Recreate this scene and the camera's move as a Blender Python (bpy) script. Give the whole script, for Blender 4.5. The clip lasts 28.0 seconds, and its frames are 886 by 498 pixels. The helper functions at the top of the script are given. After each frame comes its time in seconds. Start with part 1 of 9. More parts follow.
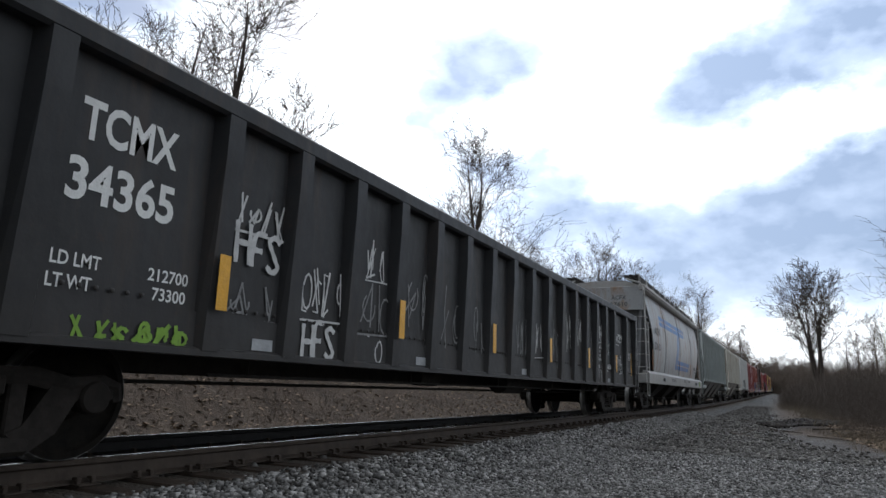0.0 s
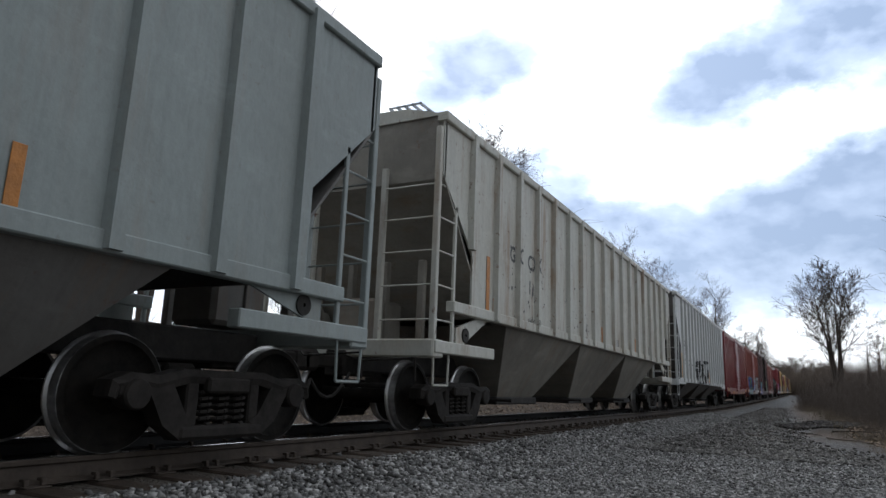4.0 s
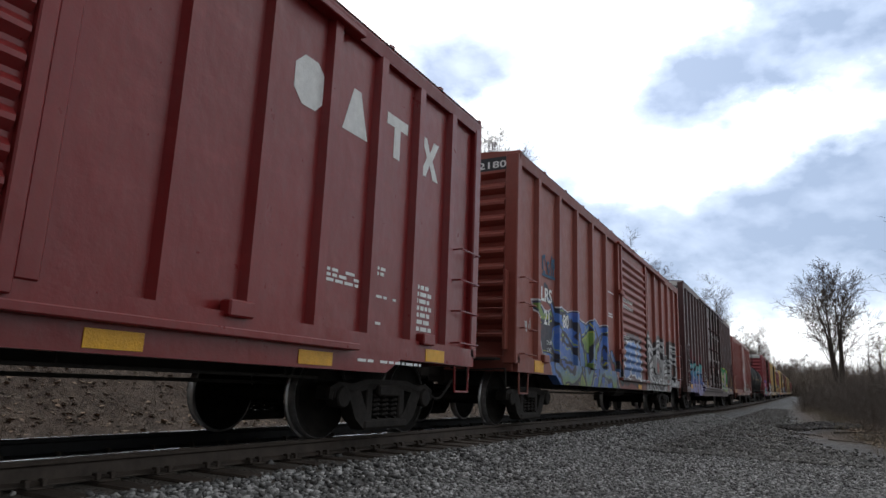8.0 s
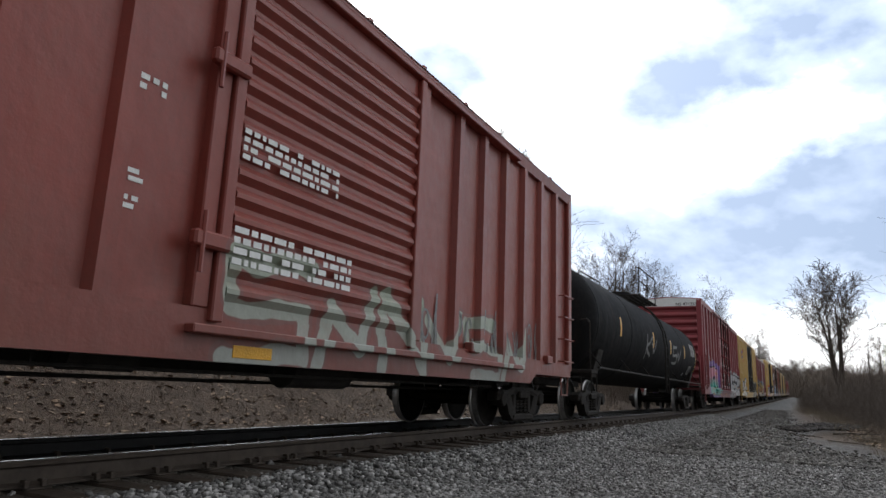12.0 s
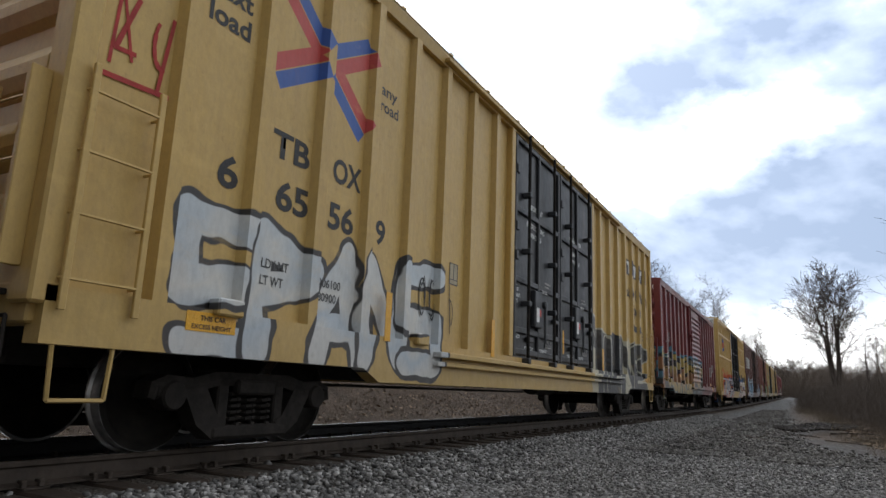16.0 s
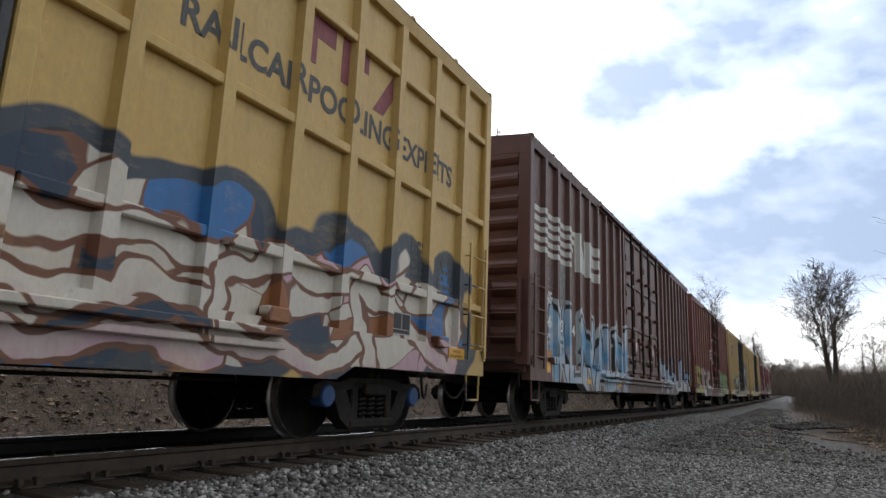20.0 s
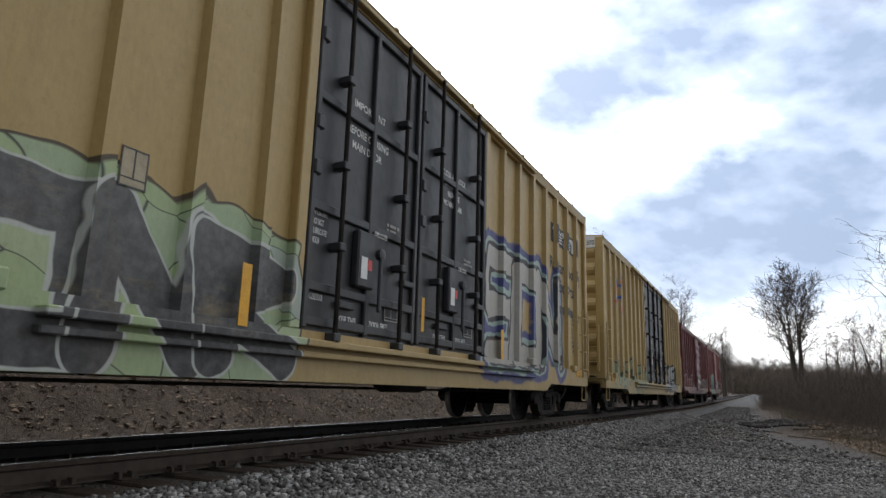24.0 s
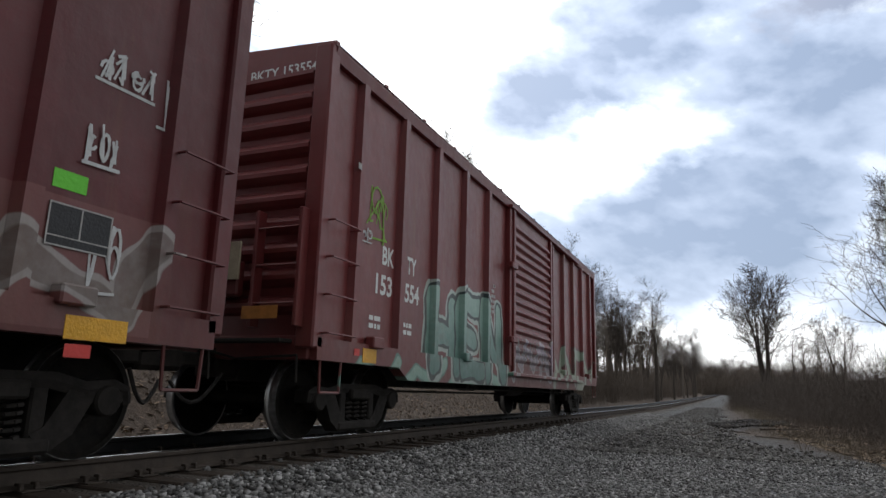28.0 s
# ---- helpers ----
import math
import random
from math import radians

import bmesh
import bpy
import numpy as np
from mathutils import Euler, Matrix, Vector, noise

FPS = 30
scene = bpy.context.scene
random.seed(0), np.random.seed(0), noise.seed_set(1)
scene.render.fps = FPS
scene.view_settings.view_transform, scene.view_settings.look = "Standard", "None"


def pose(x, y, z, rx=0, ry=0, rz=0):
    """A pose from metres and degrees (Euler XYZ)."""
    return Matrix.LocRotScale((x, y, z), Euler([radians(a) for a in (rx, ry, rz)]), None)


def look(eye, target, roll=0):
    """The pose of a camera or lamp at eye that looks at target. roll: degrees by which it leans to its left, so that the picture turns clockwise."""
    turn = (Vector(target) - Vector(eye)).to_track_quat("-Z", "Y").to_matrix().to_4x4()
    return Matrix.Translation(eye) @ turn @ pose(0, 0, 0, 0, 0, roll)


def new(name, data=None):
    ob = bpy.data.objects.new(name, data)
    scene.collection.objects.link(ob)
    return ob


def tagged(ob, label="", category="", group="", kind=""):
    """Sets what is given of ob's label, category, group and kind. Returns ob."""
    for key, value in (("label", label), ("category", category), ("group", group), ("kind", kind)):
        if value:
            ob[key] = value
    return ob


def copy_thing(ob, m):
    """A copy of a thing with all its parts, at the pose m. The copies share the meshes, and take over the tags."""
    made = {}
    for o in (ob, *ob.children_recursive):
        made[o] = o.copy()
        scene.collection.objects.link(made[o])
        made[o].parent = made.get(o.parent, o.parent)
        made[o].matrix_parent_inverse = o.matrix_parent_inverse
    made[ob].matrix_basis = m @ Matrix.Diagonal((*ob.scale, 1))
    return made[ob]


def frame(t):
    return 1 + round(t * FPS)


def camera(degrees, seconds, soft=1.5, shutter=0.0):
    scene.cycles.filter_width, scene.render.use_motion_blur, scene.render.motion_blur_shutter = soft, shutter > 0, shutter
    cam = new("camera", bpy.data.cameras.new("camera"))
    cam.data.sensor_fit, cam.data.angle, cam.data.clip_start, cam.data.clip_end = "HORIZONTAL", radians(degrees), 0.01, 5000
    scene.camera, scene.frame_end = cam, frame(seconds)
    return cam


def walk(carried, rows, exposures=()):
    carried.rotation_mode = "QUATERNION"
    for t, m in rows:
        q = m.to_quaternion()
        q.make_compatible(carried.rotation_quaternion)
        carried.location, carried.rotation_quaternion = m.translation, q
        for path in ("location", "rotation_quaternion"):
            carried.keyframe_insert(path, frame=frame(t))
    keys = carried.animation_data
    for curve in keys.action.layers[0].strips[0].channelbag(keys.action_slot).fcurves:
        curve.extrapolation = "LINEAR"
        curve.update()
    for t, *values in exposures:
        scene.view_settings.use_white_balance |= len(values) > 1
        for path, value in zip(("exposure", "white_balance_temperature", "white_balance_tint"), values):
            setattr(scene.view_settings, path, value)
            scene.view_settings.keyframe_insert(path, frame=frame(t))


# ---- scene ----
EYE = (5.508, 0.0, 0.612)
cam = camera(68.02, 28.0)
# seconds, yaw, pitch, roll of the hand-held camera on its one spot beside the track
walk(cam, [(t, pose(*EYE, 90 + p, r, a)) for t, a, p, r in (
    (0, 26.93, 12.01, -1.67), (0.5, 26.90, 11.99, -1.72), (1, 27.07, 11.92, -1.73), (1.5, 27.35, 11.92, -1.88), (2, 27.47, 11.94, -1.89),
    (2.5, 27.53, 11.99, -1.92), (4.5, 28.31, 11.86, -2.13), (5, 28.32, 11.92, -2.14), (5.5, 28.31, 11.87, -2.12), (6, 28.33, 11.92, -2.04),
    (6.5, 28.32, 11.95, -2.07), (7, 28.35, 11.85, -2.19), (7.5, 28.30, 11.91, -2.15), (8, 28.26, 11.94, -2.12), (8.5, 28.30, 11.93, -2.14),
    (9, 28.31, 11.93, -2.14), (9.5, 28.30, 11.93, -2.12), (10, 28.26, 11.96, -2.14), (10.5, 28.26, 11.93, -2.12), (11, 28.25, 11.98, -2.07),
    (11.5, 28.25, 12.00, -2.13), (13.5, 28.18, 11.95, -2.35), (14, 28.12, 12.11, -2.18), (14.5, 28.09, 12.06, -2.15), (15, 28.07, 11.97, -2.28),
    (15.5, 28.07, 12.07, -2.15), (16, 28.07, 11.99, -2.21), (16.5, 28.04, 12.03, -2.12), (17, 28.07, 11.98, -2.19), (17.5, 28.07, 12.01, -2.12),
    (18, 28.07, 11.95, -2.14), (18.5, 28.07, 11.86, -2.21), (19, 28.03, 11.98, -2.18), (19.5, 28.01, 11.93, -2.16), (20, 27.87, 11.89, -2.22),
    (20.5, 27.86, 11.87, -2.18), (22.5, 25.67, 12.08, -1.68), (23, 25.71, 11.98, -1.77), (23.5, 25.69, 12.09, -1.60), (24, 25.63, 12.10, -1.67),
    (24.5, 25.54, 12.11, -1.71), (25, 25.32, 12.13, -1.57), (25.5, 25.15, 12.12, -1.67), (26, 24.94, 12.09, -1.74), (26.5, 24.73, 12.12, -1.73),
    (27, 24.61, 12.13, -1.71), (27.5, 24.20, 12.10, -1.61), (28, 23.39, 12.28, -1.58))],
     [(0, 0.28, 6500, 10), (2, 0.15, 6500, 10), (5, 0.28, 6500, 10), (7, 0.15, 6670, 10.5), (8, 0.28, 6755, 10.8), (10, 0.52, 6840, 11), (15, 0.42, 6840, 11),
      (19, 0.42, 6840, 11), (20, 0.5, 6840, 11), (23, 0.42, 6840, 11), (25, 0.36, 6840, 11), (27, 0.2, 6840, 11), (28, 0.15, 6840, 11)])

# ---- light ----
SUN_AZ, SUN_EL = radians(24), radians(36)   # left of the track's line, up
SUN_DIR = Vector((-math.sin(SUN_AZ) * math.cos(SUN_EL), math.cos(SUN_AZ) * math.cos(SUN_EL), math.sin(SUN_EL)))
scene.view_settings.exposure = 0.0
world = bpy.data.worlds.new("world")
scene.world = world
world.use_nodes = True
wn, wl = world.node_tree.nodes, world.node_tree.links
sky = wn.new("ShaderNodeTexSky")
sky.sky_type, sky.sun_disc = "NISHITA", False
sky.sun_elevation, sky.sun_rotation = SUN_EL, -SUN_AZ
wl.new(sky.outputs[0], wn["Background"].inputs[0])
wn["Background"].inputs[1].default_value = 0.1
sun_data = bpy.data.lights.new("sun", "SUN")
sun_data.energy, sun_data.angle, sun_data.color = 1.5, radians(14), (1.0, 0.97, 0.93)
sun = new("sun", sun_data)
sun.matrix_world = look(SUN_DIR * 100, (0, 0, 0))

# ---- materials ----


class Nodes:
    """A small writer of node trees."""

    def __init__(self, name):
        self.mat = bpy.data.materials.new(name)
        self.mat.use_nodes = True
        self.t = self.mat.node_tree
        self.t.nodes.clear()
        self.out = self.t.nodes.new("ShaderNodeOutputMaterial")

    def put(self, sock, v):
        if v is None:
            return
        if isinstance(v, bpy.types.NodeSocket):
            self.t.links.new(v, sock)
        elif isinstance(v, (tuple, list)) and len(v) == 3 and sock.type == "RGBA":
            sock.default_value = (*v, 1)
        else:
            sock.default_value = v

    def node(self, kind, ins=(), **props):
        n = self.t.nodes.new("ShaderNode" + kind)
        if "operation" in props:
            n.operation = props["operation"]
        if "distance" in props:
            n.distance = props["distance"]
        if "feature" in props:
            n.feature = props["feature"]
        for k, v in (ins.items() if isinstance(ins, dict) else enumerate(ins)):
            self.put(n.inputs[k], v)
        return n

    def math(self, op, a, b=None, c=None):
        return self.node("Math", [v for v in (a, b, c) if v is not None], operation=op).outputs[0]

    def mix(self, f, a, b):
        n = self.node("MixRGB")
        self.put(n.inputs[0], f), self.put(n.inputs[1], a), self.put(n.inputs[2], b)
        return n.outputs[0]

    def coords(self, scale=(1, 1, 1), shift=(0, 0, 0), which="Object"):
        c = self.node("TexCoord").outputs[which]
        return self.node("Mapping", {"Vector": c, "Scale": scale, "Location": shift}).outputs[0]

    def noise(self, vec, scale, detail=4, rough=0.55, out=0):
        return self.node("TexNoise", {"Vector": vec, "Scale": scale, "Detail": detail, "Roughness": rough}).outputs[out]

    def ramp(self, v, lo, hi):
        return self.node("MapRange", {"Value": v, "From Min": lo, "From Max": hi}).outputs[0]

    def surface(self, color, rough=0.6, metal=0.0, bump=None, depth=0.02, strength=0.5, gloss=0.5):
        b = self.node("BsdfPrincipled", {"Base Color": color, "Roughness": rough, "Metallic": metal, "Specular IOR Level": gloss})
        if bump is not None:
            self.put(b.inputs["Normal"], self.node("Bump", {"Height": bump, "Distance": depth, "Strength": strength}).outputs[0])
        self.t.links.new(b.outputs[0], self.out.inputs[0])
        return self.mat


class LetterNodes(Nodes):
    """A node group that takes a place and gives a distance."""

    def __init__(self, name):
        self.t = bpy.data.node_groups.new(name, "ShaderNodeTree")
        self.t.interface.new_socket("place", in_out="INPUT", socket_type="NodeSocketVector")
        self.t.interface.new_socket("distance", in_out="OUTPUT", socket_type="NodeSocketFloat")
        self.entry = self.t.nodes.new("NodeGroupInput").outputs[0]
        self.out = self.t.nodes.new("NodeGroupOutput")


# skeletons of sprayed letters on a grid of four by four, strokes parted by commas
STROKES = {"A": "00 24 40,11 31", "B": "00 04 43 02,22 41 00", "C": "44 04 00 40", "D": "00 04 34 42 30 00", "E": "44 04 00 40,02 32", "F": "00 04 44,02 32",
           "H": "00 04,40 44,02 42", "I": "20 24", "K": "00 04,44 02 40", "L": "04 00 40", "M": "00 04 22 44 40", "N": "00 04 40 44", "O": "00 04 44 40 00",
           "P": "00 04 43 02", "R": "00 04 43 02 40", "S": "44 04 02 42 40 00", "T": "04 44,24 20", "U": "04 00 40 44", "V": "04 20 44", "W": "04 10 22 30 44",
           "s": "43 34 14 03 12 32 41 30 10 01", "1": "03 24 20,00 40", "2": "03 14 34 43 22 00 40", "o": "10 01 03 14 34 43 41 30 10", "*": "03 21 44", "~": "00 13 31 44", "^": "00 24 31 44"}


def sprayed(n, yz, base, piece):
    """Lays a sprayed word over the colour base, letter by letter: rounded strokes with fill, outline and a glow round the whole."""
    y0, y1, z0, z1 = piece["box"]
    rnd = random.Random(piece.get("seed", 1))
    word, fat, line = piece["word"], piece.get("fat", 0.13), piece.get("line", 0.04)
    flat = n.node("CombineXYZ", [yz[0], yz[1], float(piece.get("seed", 1))]).outputs[0]
    wob = n.node("VectorMath", [n.node("TexNoise", {"Vector": flat, "Scale": 1.5, "Detail": 2.0}).outputs["Color"], (0.5, 0.5, 0.5)], operation="SUBTRACT").outputs[0]
    bend = piece.get("bend", 0.3)
    p = n.node("VectorMath", [n.node("CombineXYZ", [yz[0], yz[1], 0.0]).outputs[0], n.node("VectorMath", [wob, (bend, bend, 0)], operation="MULTIPLY").outputs[0]], operation="ADD").outputs[0]
    rough = n.noise(flat, 9, 3, 0.6)
    v = n.math("DIVIDE", n.math("SUBTRACT", yz[1], z0), z1 - z0)
    tone = n.ramp(n.math("ADD", v, n.math("MULTIPLY", n.math("SUBTRACT", n.noise(flat, 1.1, 3), 0.5), piece.get("mottle", 0.9))), 0.05, 0.95)
    fill = n.node("ValToRGB", [tone])
    el, colours = fill.color_ramp.elements, piece["fill"]
    while len(el) < len(colours):
        el.new(0.5)
    for i, c in enumerate(colours):
        el[i].position, el[i].color = i / max(1, len(colours) - 1), (*c, 1)
    if "dots" in piece:
        spots = n.node("TexVoronoi", {"Vector": flat, "Scale": 2.6, "Randomness": 1.0})
        spots.voronoi_dimensions = "2D"
        pick = n.node("SeparateXYZ", [spots.outputs["Color"]]).outputs
        for i, c in enumerate(piece["dots"]):
            mine = n.math("MULTIPLY", n.ramp(n.math("ABSOLUTE", n.math("SUBTRACT", pick[0], (i + 0.5) / len(piece["dots"]))), 0.17, 0.16),
                          n.ramp(n.math("SUBTRACT", spots.outputs["Distance"], n.math("MULTIPLY", pick[1], 0.26)), 0.02, 0.0))
            fill_of = fill if i else fill.outputs[0]
            fill = n.mix(mine, fill_of, c)
        dotted = fill
    else:
        dotted = fill.outputs[0]
    fill = n.mix(n.ramp(rough, 0.4, 0.75), dotted, n.mix(0.1, dotted, (0.75, 0.75, 0.75)))
    col = base
    if "flood" in piece:
        col = flooded(n, yz, base, piece["flood"], flat)
    step = (y1 - y0) / len(word)
    shapes, whole = [], None
    spikes = piece.get("spikes", ())
    for k, ch in enumerate(word + "!" * bool(spikes)):
        slant, low, high = rnd.uniform(-0.12, 0.12), rnd.uniform(0, 0.1), rnd.uniform(0.88, 1.0)
        wide = max(0.1, step * piece.get("swell", 1.0) - 2 * fat)
        left = y0 + step * (k + 0.5) - wide / 2

        def at(code):
            a, b = int(code[0]) / 4, int(code[1]) / 4
            h = z1 - z0 - 2 * fat
            return left + wide * a + slant * (b - 0.5), z0 + fat + h * (low + (high - low) * b)

        g = LetterNodes("sprayed_letter")
        near = None
        runs = [[(a, b), (c, d)] for a, b, c, d in spikes] if ch == "!" else [[at(c) for c in run_of.split()] for run_of in STROKES[ch].split(",")]
        for pts in runs:
            for (ya, za), (yb, zb) in zip(pts, pts[1:]):
                d2 = (yb - ya) ** 2 + (zb - za) ** 2 + 1e-9
                pa = g.node("VectorMath", [g.entry, (-ya, -za, 0)], operation="ADD").outputs[0]
                h = g.ramp(g.node("VectorMath", [pa, ((yb - ya) / d2, (zb - za) / d2, 0)], operation="DOT_PRODUCT").outputs["Value"], 0, 1)
                foot = g.node("VectorMath", {0: (yb - ya, zb - za, 0), "Scale": h}, operation="SCALE").outputs[0]
                d = g.node("VectorMath", [pa, foot], operation="DISTANCE").outputs["Value"]
                if ch == "!":
                    d = g.math("ADD", d, g.math("MULTIPLY", h, fat * 1.1))
                near = d if near is None else g.math("MINIMUM", near, d)
        g.t.links.new(near, g.out.inputs[0])
        use = n.t.nodes.new("ShaderNodeGroup")
        use.node_tree = g.t
        n.t.links.new(p, use.inputs[0])
        near = use.outputs[0]
        shapes.append(near)
        whole = near if whole is None else n.math("MINIMUM", whole, near)
    whole = n.math("ADD", whole, n.math("MULTIPLY", n.math("SUBTRACT", rough, 0.5), 0.05))
    if "halo" in piece:
        col = n.mix(n.math("MULTIPLY", n.ramp(whole, fat + piece.get("spread", 0.3), fat + piece.get("spread", 0.3) * 0.85), 0.92), col, piece["halo"])
    if "second" in piece:
        col = n.mix(n.ramp(whole, fat + line * 2.4, fat + line * 2.2), col, piece["second"])
    pen = n.math("MULTIPLY", n.ramp(n.noise(flat, 2.3, 2), 0.3, 0.65), line * 1.2)
    pen = n.math("ADD", pen, fat + line * 0.35)
    for near in shapes:
        col = n.mix(n.ramp(n.math("SUBTRACT", near, pen), 0.012, 0.0), col, piece["outline"])
        col = n.mix(n.ramp(near, fat + 0.004, fat - 0.008), col, fill)
        if "inline" in piece:
            ring = n.math("ABSOLUTE", n.math("SUBTRACT", near, fat * 0.66))
            ring = n.math("ADD", ring, n.math("MULTIPLY", n.ramp(n.noise(flat, 3.1, 2), 0.56, 0.4), 0.04))
            col = n.mix(n.ramp(ring, 0.016, 0.01), col, piece["inline"])
        if "core" in piece:
            col = n.mix(n.ramp(near, fat * 0.42, fat * 0.3), col, piece["core"])
    return col


def flooded(n, yz, base, f, flat):
    """A mural's ground: a ragged or scalloped field of angular colour shards parted by dark lines."""
    y0, y1, z0, z1 = f["box"]
    lean = n.math("MULTIPLY", n.math("SUBTRACT", yz[1], z0), f.get("slant", 0.0))
    y = n.math("SUBTRACT", yz[0], lean)
    dy = n.math("SUBTRACT", n.math("ABSOLUTE", n.math("SUBTRACT", y, (y0 + y1) / 2)), (y1 - y0) / 2)
    dz = n.math("SUBTRACT", n.math("ABSOLUTE", n.math("SUBTRACT", yz[1], (z0 + z1) / 2)), (z1 - z0) / 2)
    d = n.math("MAXIMUM", dy, dz)
    puffs = n.node("TexVoronoi", {"Vector": flat, "Scale": f.get("puff", 1.6), "Randomness": 0.8}).outputs["Distance"]
    d = n.math("ADD", d, n.math("MULTIPLY", puffs, f.get("scallop", 0.3)))
    d = n.math("ADD", d, n.math("MULTIPLY", n.math("SUBTRACT", n.noise(flat, 0.9, 2), 0.5), f.get("heave", 0.5)))
    sheared = n.node("CombineXYZ", [n.math("MULTIPLY", n.math("ADD", yz[0], n.math("MULTIPLY", yz[1], f.get("shear", 0.5))), 0.75), yz[1], 4.0]).outputs[0]
    swirl = n.node("VectorMath", [n.node("TexNoise", {"Vector": flat, "Scale": 0.8, "Detail": 1.0}).outputs["Color"], (0.5, 0.5, 0.5)], operation="SUBTRACT").outputs[0]
    at = n.node("VectorMath", [sheared, n.node("VectorMath", [swirl, (1.1, 0.8, 0)], operation="MULTIPLY").outputs[0]], operation="ADD").outputs[0]
    size = f.get("shard", 2.2)
    cell = n.node("TexVoronoi", {"Vector": at, "Scale": size, "Randomness": 1.0})
    seam = n.node("TexVoronoi", {"Vector": at, "Scale": size, "Randomness": 1.0}, feature="DISTANCE_TO_EDGE").outputs[0]
    tones = n.node("ValToRGB", [n.node("SeparateXYZ", [cell.outputs["Color"]]).outputs[0]])
    ramp, palette = tones.color_ramp, f["palette"]
    ramp.interpolation = "CONSTANT"
    while len(ramp.elements) < len(palette):
        ramp.elements.new(0.5)
    for i, c in enumerate(palette):
        ramp.elements[i].position, ramp.elements[i].color = i / len(palette), (*c, 1)
    pen = n.math("MULTIPLY", n.ramp(n.noise(flat, 1.7, 2), 0.35, 0.7), f.get("pen", 0.06))
    inside = n.mix(n.ramp(n.math("SUBTRACT", seam, pen), 0.012, 0.0), tones.outputs[0], f.get("line", (0.02, 0.02, 0.024)))
    if "light" in f:
        gleam = n.math("ABSOLUTE", n.math("SUBTRACT", n.math("SUBTRACT", seam, pen), 0.045))
        gleam = n.math("ADD", gleam, n.math("MULTIPLY", n.ramp(n.noise(flat, 2.7, 2), 0.5, 0.42), 0.05))
        inside = n.mix(n.ramp(gleam, 0.018, 0.01), inside, f["light"])
    col = base
    if "rim" in f:
        wide = f.get("rim_wide", 0.12)
        col = n.mix(n.math("MULTIPLY", n.ramp(d, wide, wide * 0.8), 0.95), col, f["rim"])
    if "rim_line" in f:
        col = n.mix(n.ramp(d, 0.045, 0.03), col, f["rim_line"])
    return n.mix(n.ramp(d, 0.01, -0.01), col, inside)


def banded(n, yz, base, y0, z0, y1, z1, half, colour):
    """A straight painted band of that half width from one point of the wagon's side to another."""
    long = math.hypot(y1 - y0, z1 - z0)
    a, b = (y1 - y0) / long, (z1 - z0) / long
    dy, dz = n.math("SUBTRACT", yz[0], y0), n.math("SUBTRACT", yz[1], z0)
    along = n.math("ADD", n.math("MULTIPLY", dy, a), n.math("MULTIPLY", dz, b))
    across = n.math("ABSOLUTE", n.math("SUBTRACT", n.math("MULTIPLY", dz, a), n.math("MULTIPLY", dy, b)))
    inside = n.math("MINIMUM", n.math("MINIMUM", along, n.math("SUBTRACT", long, along)), n.math("SUBTRACT", half, across))
    return n.mix(n.ramp(inside, -0.004, 0.004), base, colour)


